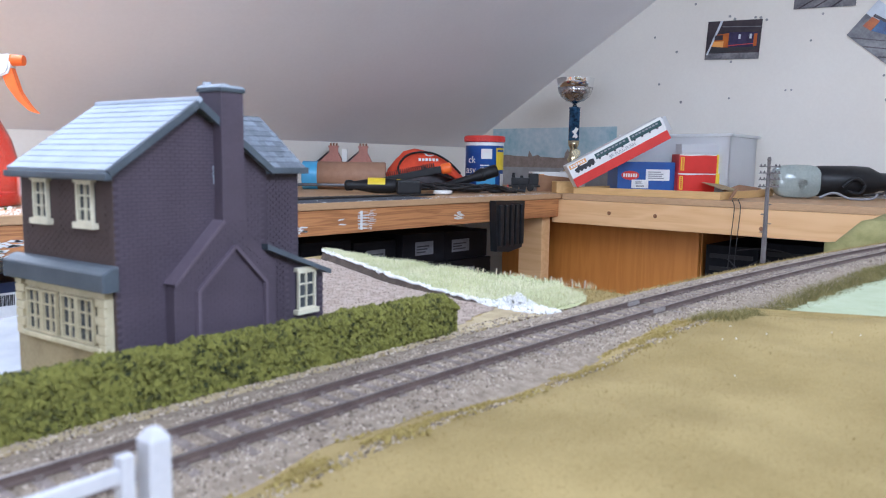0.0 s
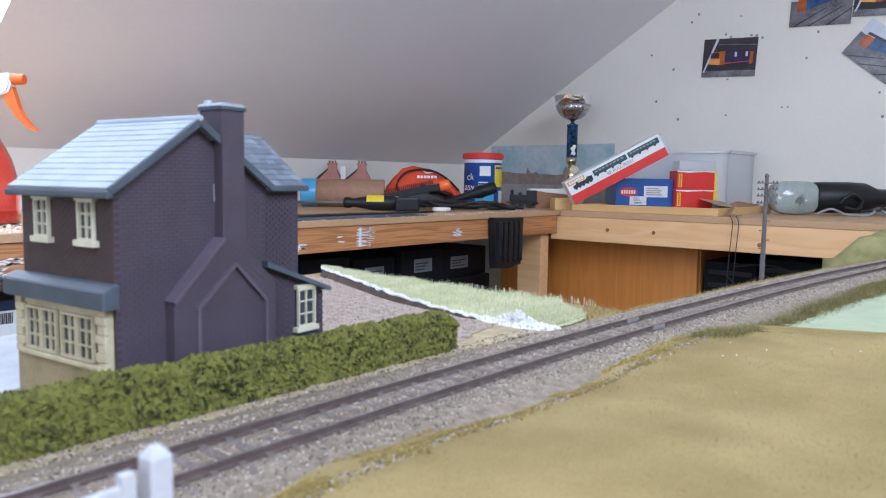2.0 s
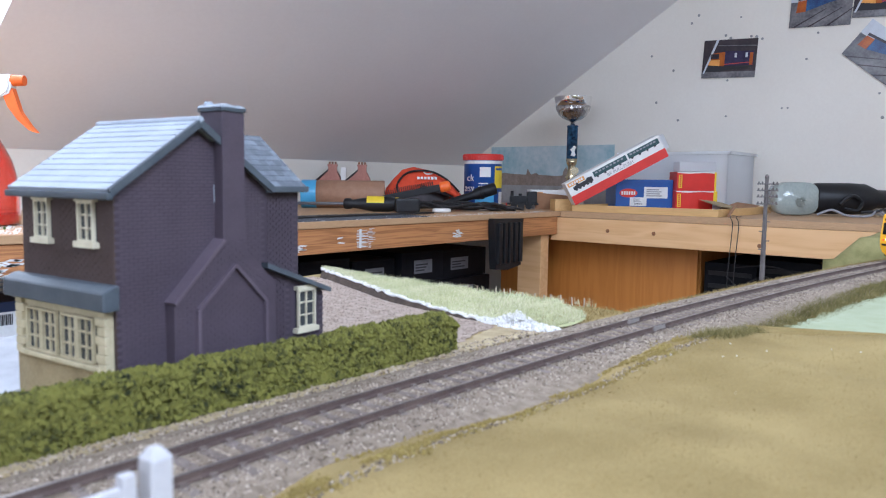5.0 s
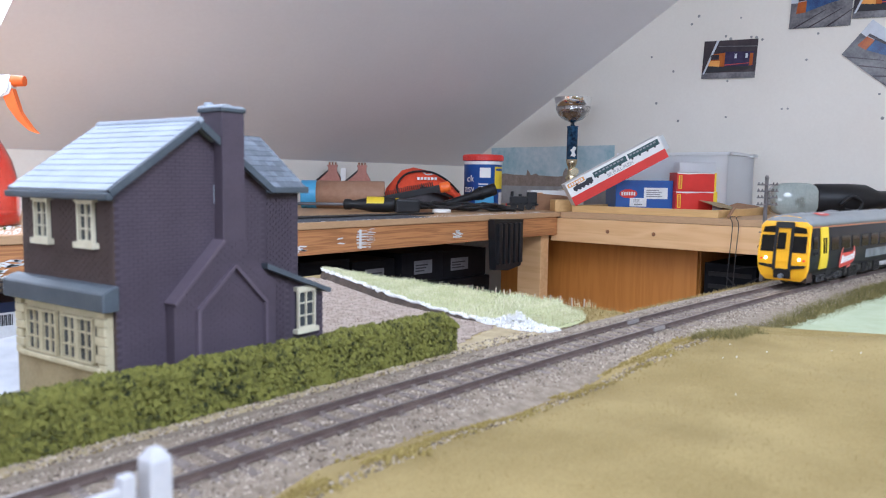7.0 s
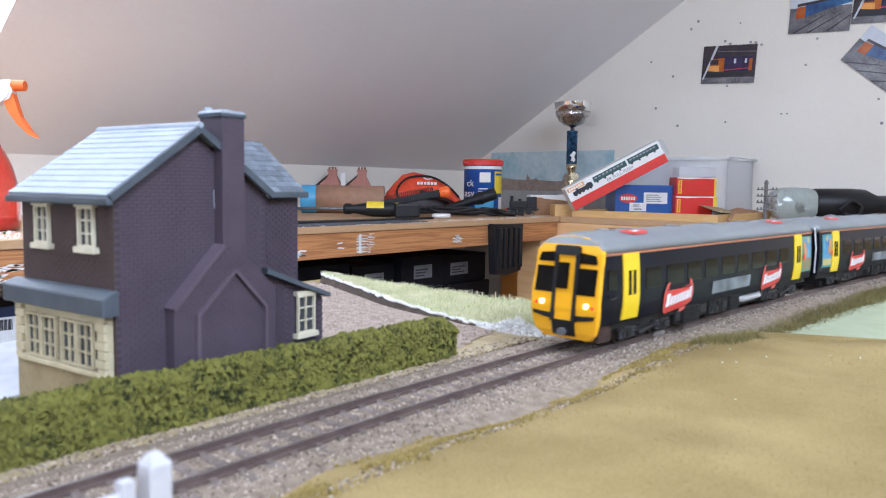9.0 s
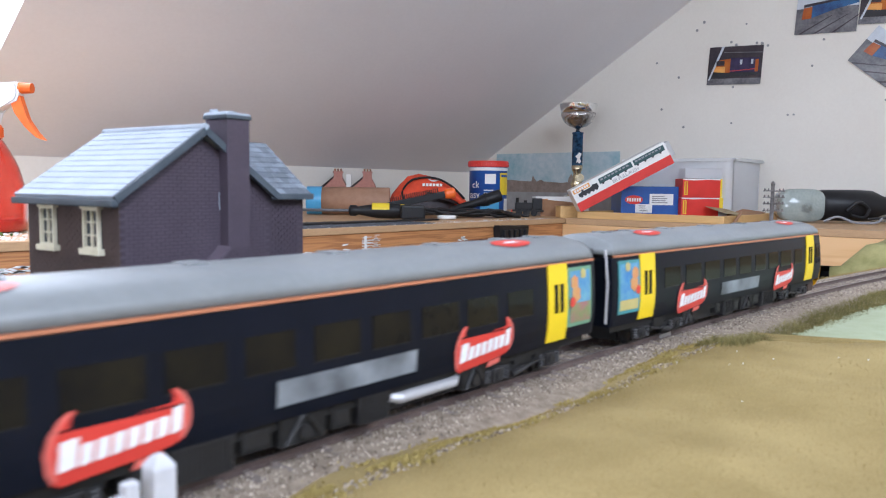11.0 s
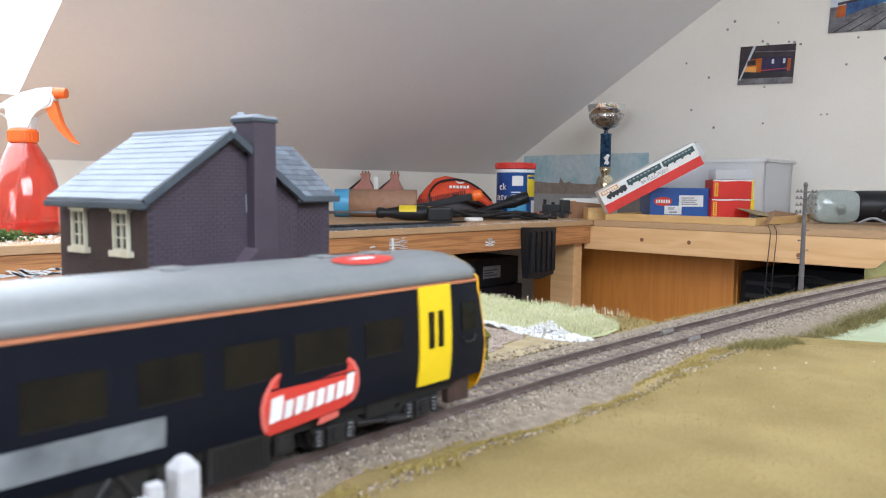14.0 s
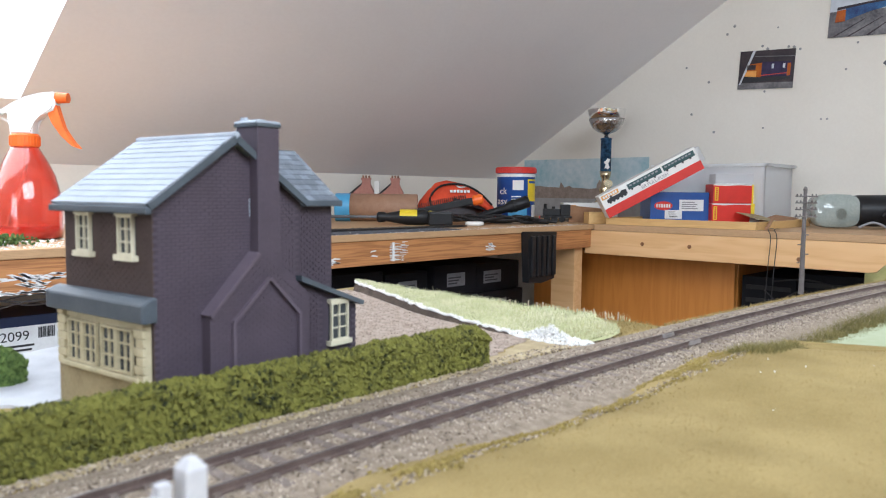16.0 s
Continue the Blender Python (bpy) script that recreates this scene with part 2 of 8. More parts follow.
M_TRAINGLASS = mat("tinted_glazing", (0.006, 0.006, 0.007), (0.015, 0.013, 0.009), rough=0.08, scale=70, fine=300, bump=0, spec=0.2)
M_LOGORED = mat("logo_red", (0.60, 0.055, 0.04), (0.52, 0.04, 0.03), rough=0.35)
M_LOGOPINK = mat("logo_pink", (0.72, 0.16, 0.13), rough=0.35)
M_WHITE = mat("white_print", (0.82, 0.82, 0.82), rough=0.45, bump=0)
M_GREYPRINT = mat("grey_print", (0.045, 0.050, 0.058), (0.24, 0.26, 0.28), rough=0.35, scale=70, fine=60, bump=0)
M_SILVER = mat("silver_paint", (0.70, 0.70, 0.72), rough=0.35, metal=0.6)
M_LAMPGLOW = mat("head_lamp", (0.95, 0.85, 0.5), rough=0.3, glow=(1.0, 0.80, 0.36), power=5.0)
M_REDLAMP = mat("tail_lamp", (0.7, 0.03, 0.02), rough=0.3, glow=(1.0, 0.03, 0.02), power=0.25)
M_TEAL = mat("poster_teal", (0.07, 0.27, 0.29), rough=0.4)
M_GREENP = mat("poster_green", (0.16, 0.32, 0.20), rough=0.4)
M_SKYBLUE = mat("poster_blue", (0.04, 0.17, 0.42), (0.16, 0.36, 0.42), rough=0.4, scale=160, fine=500)
M_CARTORANGE = mat("poster_orange", (0.55, 0.17, 0.06), (0.50, 0.32, 0.12), rough=0.4, scale=260, fine=700)
M_CARTYELLOW = mat("poster_yellow", (0.50, 0.42, 0.16), rough=0.4)
M_GRASSP = mat("poster_grass", (0.16, 0.25, 0.08), (0.34, 0.12, 0.15), rough=0.4, scale=160, fine=500)
M_REDLIQ = mat("red_translucent_plastic", (1.0, 0.34, 0.25), (0.95, 0.22, 0.15), rough=0.08, scale=45, fine=160, bump=0.5, depth=0.002, trans=0.94, ior=1.3, coat=1.0)
M_REDPLASTIC = mat("red_plastic", (0.72, 0.045, 0.03), (0.60, 0.03, 0.02), rough=0.3)
M_TRIGGER = mat("orange_plastic", (0.85, 0.16, 0.02), (0.78, 0.13, 0.02), rough=0.35)
M_MILK = mat("milky_plastic", (0.84, 0.84, 0.84), rough=0.35)
M_BLUE = mat("blue_print", (0.02, 0.10, 0.36), (0.02, 0.07, 0.28), rough=0.35)
M_LIGHTBLUE = mat("light_blue_print", (0.10, 0.40, 0.68), rough=0.35)
M_REDCARD = mat("red_card", (0.66, 0.035, 0.025), (0.58, 0.03, 0.02), rough=0.35)
M_YELCARD = mat("yellow_card", (0.84, 0.62, 0.03), rough=0.4)
M_ORANGECARD = mat("orange_card", (0.80, 0.36, 0.08), rough=0.4)
M_CARDWHITE = mat("white_card", (0.80, 0.79, 0.76), (0.74, 0.73, 0.70), rough=0.45)
M_DARKGREEN = mat("dark_green_print", (0.03, 0.085, 0.085), rough=0.4)
M_CARDBOARD = mat("brown_card", (0.36, 0.20, 0.11), (0.28, 0.15, 0.08), rough=0.85, scale=60, fine=700)
M_PUTTYTUBE = mat("tan_tube", (0.38, 0.22, 0.14), (0.30, 0.165, 0.10), rough=0.6, scale=60, fine=700)
M_CHROME = mat("chrome", (0.93, 0.93, 0.93), rough=0.06, metal=1.0, bump=0.0)
M_CHROMEROUGH = mat("embossed_chrome", (0.88, 0.86, 0.85), (0.22, 0.21, 0.21), rough=0.12, metal=1.0, scale=60, fine=160, bump=1.0, depth=0.004)
M_GOLD = mat("pale_gold", (0.70, 0.60, 0.40), rough=0.25, metal=1.0)
M_STEMBLUE = mat("stem_foil", (0.006, 0.008, 0.014), (0.05, 0.16, 0.32), rough=0.15, scale=38, fine=140, bump=0)
M_CAPORANGE = mat("orange_cloth", (0.75, 0.085, 0.03), (0.62, 0.06, 0.022), rough=0.85, scale=60, fine=1200, bump=0.4)
M_CAPGREY = mat("dark_grey_cloth", (0.06, 0.055, 0.06), (0.10, 0.09, 0.095), rough=0.85, scale=60, fine=1200, bump=0.4)
M_GREYSTRIP = mat("grey_steel", (0.20, 0.21, 0.23), (0.13, 0.14, 0.16), rough=0.4, metal=0.5)
M_SCATTER = mat("dark_scatter", (0.10, 0.105, 0.12), (0.045, 0.047, 0.055), rough=0.95, scale=250, fine=900, bump=0.8, depth=0.001)
M_TERRA = mat("pink_brick_card", (0.50, 0.24, 0.19), (0.42, 0.19, 0.15), rough=0.8, scale=120, fine=900)
M_CLEAR = glass("clear_plastic", (0.97, 0.98, 0.98), 0.08)
M_FROST = mat("frosted_plastic", (0.93, 0.94, 0.95), (0.90, 0.91, 0.92), rough=0.4, scale=20, fine=300, bump=0.03, trans=0.62, ior=1.1)
M_PAPER = mat("paper", (0.78, 0.79, 0.80), rough=0.7)
M_INK = mat("ink", (0.03, 0.03, 0.035), rough=0.6)
M_GREYINK = mat("grey_ink", (0.30, 0.30, 0.32), rough=0.6)
# white labels greyed: the shade under the table is in the colour
M_SHADELABEL = mat("shaded_grey_label", (0.19, 0.19, 0.20), (0.12, 0.12, 0.13), rough=0.7)
# box black deepened so that it carries the shade under the tables
M_SHADEBOX = mat("shade_black_card", (0.012, 0.012, 0.015), (0.007, 0.007, 0.009), rough=0.6, spec=0.12)
M_NAVYBOX = mat("navy_card", (0.018, 0.03, 0.085), (0.012, 0.022, 0.065), rough=0.4)
M_TACK = mat("grey_tack", (0.32, 0.32, 0.32), rough=0.8)
M_SEA = mat("photo_sky", (0.28, 0.46, 0.52), (0.62, 0.68, 0.70), rough=0.35, scale=9, fine=60, bump=0)
M_CITY = mat("photo_town", (0.22, 0.17, 0.14), (0.36, 0.29, 0.25), rough=0.35, scale=60, fine=300, bump=0)
M_WATERP = mat("photo_river", (0.30, 0.29, 0.28), (0.40, 0.40, 0.41), rough=0.35, scale=20, fine=100, bump=0)
M_PHOTODARK = mat("photo_dark", (0.028, 0.024, 0.034), (0.07, 0.055, 0.06), rough=0.2, scale=25, fine=160, bump=0)
M_PHOTOGREY = mat("photo_grey", (0.07, 0.07, 0.08), (0.24, 0.23, 0.24), rough=0.2, scale=25, fine=160, bump=0)
M_PHOTOSKYSHEEN = mat("photo_sky_and_sheen", (0.62, 0.66, 0.72), rough=0.2, bump=0)
M_PHOTOORANGE = mat("photo_orange", (0.50, 0.15, 0.02), (0.30, 0.05, 0.02), rough=0.2, scale=30, bump=0)
M_PHOTOPURPLE = mat("photo_purple", (0.022, 0.016, 0.045), (0.055, 0.045, 0.11), rough=0.2, scale=45, bump=0)
M_PHOTOBLUE = mat("photo_blue", (0.03, 0.05, 0.15), (0.05, 0.17, 0.36), rough=0.2, scale=25, bump=0)
M_WIRE = mat("black_wire", (0.02, 0.018, 0.018), rough=0.5)
M_LENS = mat("cloudy_lens", (0.36, 0.40, 0.37), (0.26, 0.30, 0.28), rough=0.12, scale=25, fine=200, bump=0.15, depth=0.002, coat=0.5)
M_OUTDOOR = mat("outdoor_bright", (0.9, 0.92, 0.95), glow=(0.93, 0.97, 1.0), power=1.6, bump=0)
M_REVEAL = mat("reveal_paint", (0.86, 0.86, 0.86), (0.82, 0.82, 0.82), rough=0.7, scale=5)


# ---- building blocks ----
def part(name, bm, material, parent=None, label="", smooth=False):
    """Links a bmesh as one mesh object, under its thing or part if there is one."""
    me = bpy.data.meshes.new(name)
    bmesh.ops.recalc_face_normals(bm, faces=bm.faces)
    if smooth:
        for fc in bm.faces:
            fc.smooth = True
    bm.to_mesh(me)
    bm.free()
    me.materials.append(material)
    ob = new(name, me)
    if parent:
        ob.parent = parent
    if label:
        ob["label"] = label
    return ob


def empty(name, m, label, category, group="", kind=""):
    ob = new(name)
    ob.empty_display_size = 0.01
    ob.matrix_world = m
    return tagged(ob, label, category, group, kind)


def box(bm, x0, y0, z0, x1, y1, z1, bevel=0.0, m=None):
    geo = bmesh.ops.create_cube(bm, size=1)
    vs = geo["verts"]
    mm = Matrix.Translation(((x0 + x1) / 2, (y0 + y1) / 2, (z0 + z1) / 2)) @ Matrix.Diagonal((x1 - x0, y1 - y0, z1 - z0, 1))
    bmesh.ops.transform(bm, matrix=(m @ mm) if m else mm, verts=vs)
    if bevel:
        es = list({e for v in vs for e in v.link_edges})
        bmesh.ops.bevel(bm, geom=es, offset=bevel, segments=2, affect="EDGES", profile=0.6)
    return bm


def prism(bm, pts, m, d0, d1):
    """The outline pts in the local xz plane, drawn out along local y from d0 to d1, at the pose m."""
    lo = [bm.verts.new(m @ Vector((x, d0, z))) for x, z in pts]
    hi = [bm.verts.new(m @ Vector((x, d1, z))) for x, z in pts]
    bm.faces.new(lo)
    bm.faces.new(hi[::-1])
    k = len(pts)
    for i in range(k):
        bm.faces.new((lo[i], hi[i], hi[(i + 1) % k], lo[(i + 1) % k]))
    return bm


def cyl(bm, m, r, h, seg=20, r2=None):
    geo = bmesh.ops.create_cone(bm, cap_ends=True, segments=seg, radius1=r, radius2=r if r2 is None else r2, depth=h)
    bmesh.ops.transform(bm, matrix=m @ Matrix.Translation((0, 0, h / 2)), verts=geo["verts"])
    return bm


def lathe(bm, prof, seg=32, m=None):
    """A turned shape: prof is a list of (radius, height)."""
    m = m or Matrix()
    rings = []
    for r, z in prof:
        rings.append([bm.verts.new(m @ Vector((r * math.cos(2 * math.pi * i / seg), r * math.sin(2 * math.pi * i / seg), z))) for i in range(seg)])
    for a, b in zip(rings, rings[1:]):
        for i in range(seg):
            bm.faces.new((a[i], a[(i + 1) % seg], b[(i + 1) % seg], b[i]))
    if prof[0][0] > 1e-6:
        bm.faces.new(rings[0][::-1])
    if prof[-1][0] > 1e-6:
        bm.faces.new(rings[-1])
    return bm


def tube(bm, pts, r, seg=8):
    """A round bar or cable along pts."""
    pts = [Vector(p) for p in pts]
    rings = []
    for i, p in enumerate(pts):
        d = (pts[min(i + 1, len(pts) - 1)] - pts[max(i - 1, 0)]).normalized()
        a = d.orthogonal().normalized() if abs(d.z) > 0.95 else d.cross(Vector((0, 0, 1))).normalized()
        b = d.cross(a)
        rr = r[i] if isinstance(r, (list, tuple)) else r
        rings.append([bm.verts.new(p + (a * math.cos(2 * math.pi * j / seg) + b * math.sin(2 * math.pi * j / seg)) * rr) for j in range(seg)])
    for a, b in zip(rings, rings[1:]):
        for j in range(seg):
            bm.faces.new((a[j], a[(j + 1) % seg], b[(j + 1) % seg], b[j]))
    bm.faces.new(rings[0][::-1])
    bm.faces.new(rings[-1])
    return bm


def bend(pts, n=8):
    """A smooth line through pts."""
    pts = [Vector(p) for p in pts]
    out = []
    for i in range(len(pts) - 1):
        p0, p1, p2, p3 = pts[max(i - 1, 0)], pts[i], pts[i + 1], pts[min(i + 2, len(pts) - 1)]
        for k in range(n):
            t = k / n
            out.append(0.5 * ((2 * p1) + (p2 - p0) * t + (2 * p0 - 5 * p1 + 4 * p2 - p3) * t * t + (3 * p1 - p0 - 3 * p2 + p3) * t ** 3))
    return out + [pts[-1]]


def bits(name, items, material, parent=None, label=""):
    """Many small solid pieces in one mesh: items are (centre, size, squash); kind stuff."""
    ico = [(0, 0, 1), (0.87, 0, -0.4), (-0.43, 0.75, -0.35), (-0.43, -0.75, -0.45), (0.35, 0.5, 0.55)]
    tri = [(0, 1, 4), (0, 4, 2), (4, 1, 2), (0, 2, 3), (0, 3, 1), (1, 3, 2)]
    vs, fs = [], []
    rng = random.Random(name)
    for c, s, q in items:
        k = len(vs)
        e = Euler((rng.uniform(-0.6, 0.6), rng.uniform(-0.6, 0.6), rng.uniform(0, 6.3))).to_matrix()
        for p in ico:
            v = e @ Vector(p)
            vs.append((c[0] + v.x * s * rng.uniform(0.7, 1.2), c[1] + v.y * s * rng.uniform(0.7, 1.2), c[2] + v.z * s * q))
        fs += [tuple(k + i for i in t) for t in tri]
    me = bpy.data.meshes.new(name)
    me.from_pydata(vs, [], fs)
    me.materials.append(material)
    ob = new(name, me)
    if parent:
        ob.parent = parent
    return tagged(ob, label=label, kind="stuff")


def blades(name, items, material, label=""):
    """Grass fibres: items are (foot, height, lean)."""
    vs, fs = [], []
    rng = random.Random(name)
    for c, h, lean in items:
        a, k, w = rng.uniform(0, 6.3), len(vs), rng.uniform(0.0001, 0.00025)
        dx, dy = math.cos(a), math.sin(a)
        b = rng.uniform(0, 6.3)
        tip = (c[0] + math.cos(b) * lean * h, c[1] + math.sin(b) * lean * h, c[2] + h)
        vs += [(c[0] - dx * w, c[1] - dy * w, c[2] - 0.0005), (c[0] + dx * w, c[1] + dy * w, c[2] - 0.0005), tip]
        fs.append((k, k + 1, k + 2))
    me = bpy.data.meshes.new(name)
    me.from_pydata(vs, [], fs)
    me.materials.append(material)
    return tagged(new(name, me), label=label, category="grass", kind="stuff")


def smooth(a, b, v):
    t = min(1, max(0, (v - a) / (b - a)))
    return t * t * (3 - 2 * t)


# ---- the attic room ----
def slab(name, pts, thick, material, label):
    """A flat wall, floor or ceiling panel from its corners, thickened away from the room."""
    bm = bmesh.new()
    vs = [Vector(p) for p in pts]
    n = (vs[1] - vs[0]).cross(vs[2] - vs[0]).normalized() * thick
    lo, hi = [bm.verts.new(v) for v in vs], [bm.verts.new(v + n) for v in vs]
    bm.faces.new(lo), bm.faces.new(hi[::-1])
    for i in range(len(vs)):
        j = (i + 1) % len(vs)
        bm.faces.new((lo[i], hi[i], hi[j], lo[j]))
    return tagged(part(name, bm, material), label=label, category=name.split("_")[0], kind="structure")


def ceiling_with_opening(name, y_low, y_high, win):
    """One sloping ceiling plane with a through-going roof window opening."""
    x0, x1, y0, y1 = win
    bm = bmesh.new()
    ya, yb = min(y_low, y_high), max(y_low, y_high)
    sx, sy = [BACK_X, x0, x1, GABLE_X + 0.0], [ya, y0, y1, yb]
    for i in range(3):
        for j in range(3):
            if i == 1 and j == 1:
                continue
            c = [(sx[i], sy[j]), (sx[i + 1], sy[j]), (sx[i + 1], sy[j + 1]), (sx[i], sy[j + 1])]
            bm.faces.new([bm.verts.new((x, y, ceil_z(y))) for x, y in c])
    bmesh.ops.remove_doubles(bm, verts=bm.verts, dist=1e-5)
    geo = bmesh.ops.extrude_face_region(bm, geom=bm.faces[:])
    bmesh.ops.translate(bm, vec=(0, 0, 0.16), verts=[v for v in geo["geom"] if isinstance(v, bmesh.types.BMVert)])
    return tagged(part(name, bm, M_PLASTER), label="sloping attic ceiling in matt pale paint with a roof window", category="ceiling", kind="structure")


def room():
    ceiling_with_opening("ceiling_north", KNEE_Y, RIDGE_Y, WINDOW_A)
    ceiling_with_opening("ceiling_south", 2 * RIDGE_Y - KNEE_Y, RIDGE_Y, ASSUMED_WINDOW)
    ys = 2 * RIDGE_Y - KNEE_Y
    f = FLOOR_Z
    slab("floor", [(BACK_X, ys, f), (BACK_X, KNEE_Y, f), (GABLE_X, KNEE_Y, f), (GABLE_X, ys, f)], 0.1, M_FLOOR, "grey carpeted attic floor")
    slab("wall_north", [(BACK_X, KNEE_Y, f), (BACK_X, KNEE_Y, KNEE_Z), (GABLE_X, KNEE_Y, KNEE_Z), (GABLE_X, KNEE_Y, f)], 0.1, M_WALL, "low white knee wall behind the layout table")
    slab("wall_south", [(BACK_X, ys, f), (GABLE_X, ys, f), (GABLE_X, ys, KNEE_Z), (BACK_X, ys, KNEE_Z)], 0.1, M_WALL, "low white knee wall")
    top = ceil_z(RIDGE_Y)
    gable = [(KNEE_Y, f), (KNEE_Y, KNEE_Z), (RIDGE_Y, top), (ys, KNEE_Z), (ys, f)]
    slab("wall_east", [(GABLE_X, y, z) for y, z in gable], 0.12, M_WALL, "off-white gable wall dotted with sticky tack")
    # the gable behind, out of view, gets an added casement for fill light
    y0, y1, z0, z1 = FILL_WINDOW
    bm = bmesh.new()
    for poly in ([(ys, f), (y0, f), (y0, ceil_z(y0)), (ys, KNEE_Z)], [(y0, f), (y1, f), (y1, z0), (y0, z0)], [(y0, z1), (y1, z1), (y1, ceil_z(y1)), (RIDGE_Y, top), (y0, ceil_z(y0))], [(y1, f), (KNEE_Y, f), (KNEE_Y, KNEE_Z), (y1, ceil_z(y1))]):
        prism(bm, poly, Matrix(((0, 1, 0, 0), (1, 0, 0, 0), (0, 0, 1, 0), (0, 0, 0, 1))), BACK_X - 0.12, BACK_X)
    tagged(part("wall_west", bm, M_WALL), label="plain off-white gable wall out of view with an added fill-light window", category="wall", kind="structure")
    w = empty("window_3", Matrix(), "white casement window added out of view for fill light", "window", kind="structure")
    rim = bmesh.new()
    for ay, by, az, bz in ((y0, y0 + 0.04, z0, z1), (y1 - 0.04, y1, z0, z1), (y0 + 0.04, y1 - 0.04, z0, z0 + 0.04), (y0 + 0.04, y1 - 0.04, z1 - 0.04, z1)):
        box(rim, BACK_X - 0.09, ay, az, BACK_X - 0.05, by, bz)
    part("window_frame", rim, M_REVEAL, w)
    bm = bmesh.new()
    box(bm, BACK_X - 0.05, y0, z0, BACK_X - 0.04, y1, z1)
    part("sky_pane", bm, M_OUTDOOR, w, "blank white daylight")
    for i, (x0, x1, y0, y1) in enumerate((WINDOW_A, ASSUMED_WINDOW)):
        w = empty("window_%d" % (i + 1), Matrix(), "roof window with a white painted frame", "window", kind="structure")
        rim = bmesh.new()
        for ax, bx, ay, by in ((x0, x0 + 0.03, y0, y1), (x1 - 0.03, x1, y0, y1), (x0 + 0.03, x1 - 0.03, y0, y0 + 0.03), (x0 + 0.03, x1 - 0.03, y1 - 0.03, y1)):
            vs = [rim.verts.new((x, y, ceil_z(y) + 0.125 + dz)) for dz in (0, 0.03) for x, y in ((ax, ay), (bx, ay), (bx, by), (ax, by))]
            for q in ((0, 1, 2, 3), (7, 6, 5, 4), (0, 4, 5, 1), (1, 5, 6, 2), (2, 6, 7, 3), (3, 7, 4, 0)):
                rim.faces.new([vs[k] for k in q])
        part("window_frame", rim, M_REVEAL, w)
        bm = bmesh.new()
        bm.faces.new([bm.verts.new((x, y, ceil_z(y) + 0.03)) for x, y in ((x0, y0), (x1, y0), (x1, y1), (x0, y1))])
        part("sky_pane", bm, M_OUTDOOR, w, "blank white daylight")


# ---- the tables behind the railway ----
TOP = -0.005            # table top
FX, FY = 1.635, 1.013   # front planes of the two table legs


def tables():
    a = empty("layout_table", Matrix.Translation((0, 0, 0)), "pine-framed layout table with a paint-splashed front batten", "table")
    bm = bmesh.new()
    box(bm, -1.9, FY - 0.004, TOP - 0.012, GABLE_X - 0.006, KNEE_Y - 0.006, TOP, 0.0015)
    part("tabletop", bm, M_PLY, a, "plywood top with ragged edge")
    bm = bmesh.new()
    box(bm, -1.9, FY, TOP - 0.057, FX - 0.002, FY + 0.022, TOP - 0.0125, 0.002)
    part("front_batten", bm, M_PINE_DARK, a, "aged pine batten with white filler smears")
    bm = bmesh.new()
    box(bm, -1.9, 1.66, TOP - 0.057, GABLE_X - 0.05, 1.69, TOP - 0.0125, 0.002)
    part("back_batten", bm, M_PINE_DARK, a)
    for x, y, w, d in ((1.597, 1.037, 0.036, 0.07), (0.62, 1.60, 0.045, 0.045), (-1.2, 1.04, 0.045, 0.045), (-1.2, 1.6, 0.045, 0.045)):
        bm = bmesh.new()
        box(bm, x, y, FLOOR_Z, x + w, y + d, TOP - 0.0125, 0.002)
        part("leg", bm, M_PINE, a)
    rng = random.Random(5)
    bm = bmesh.new()
    for k in range(26):
        z = TOP - 0.018 - 0.0013 * k - rng.uniform(0, 0.0006)
        for x0, x1 in ((0.943 + rng.uniform(0, 0.003), 0.943 + rng.uniform(0.010, 0.030)), (0.970 + rng.uniform(0, 0.006), 0.974 + rng.uniform(0.006, 0.018) * (1 if k < 18 else 0.4))):
            prism(bm, [(x0, -0.0003), (x1, -0.0005), (x1 - 0.001, 0.0005), (x0, 0.0004)], pose(0, FY - 0.0012, z, 0, rng.uniform(-0.1, 0.1), 0), 0, 0.0014)
    for cx, w, h, n in ( (1.235, 0.02, 0.02, 10), (0.905, 0.006, 0.012, 2), (0.795, 0.05, 0.016, 12), (0.40, 0.16, 0.034, 70), (0.30, 0.10, 0.03, 30)):
        for _ in range(n):
            x = cx + rng.uniform(-w, w) / 2
            z = TOP - 0.035 + rng.uniform(-h, h) / 2 - (0.012 if cx < 0.85 else 0)
            z = min(max(z, TOP - 0.054), TOP - 0.016)
            l = rng.uniform(0.004, 0.014)
            prism(bm, [(-l, -0.0012), (l * 0.6, -0.0016), (l, 0.0006), (-l * 0.5, 0.0014)], pose(x, FY - 0.0012, z, 0, rng.uniform(-8, 30), 0), 0, 0.0014)
    tagged(part("filler_smear", bm, M_FILLER, a), kind="stuff")
    bm = bmesh.new()
    box(bm, 0.95, FY - 0.0014, TOP - 0.052, 0.955, FY + 0.0003, TOP - 0.017)
    part("filler_smear", bm, M_FILLER, a)
    # the leg of the table along the gable wall
    b = empty("side_table", Matrix(), "pale pine-fronted table along the gable wall", "table")
    bm = bmesh.new()
    box(bm, FX + 0.001, -1.2, TOP - 0.014, GABLE_X - 0.006, FY - 0.006, TOP + 0.001, 0.0015)
    part("tabletop", bm, M_PLY, b)
    bm = bmesh.new()
    box(bm, FX, -1.2, TOP - 0.073, FX + 0.024, FY + 0.02, TOP - 0.0145, 0.002)
    part("front_batten", bm, M_PINE, b, "pale pine batten with knots")
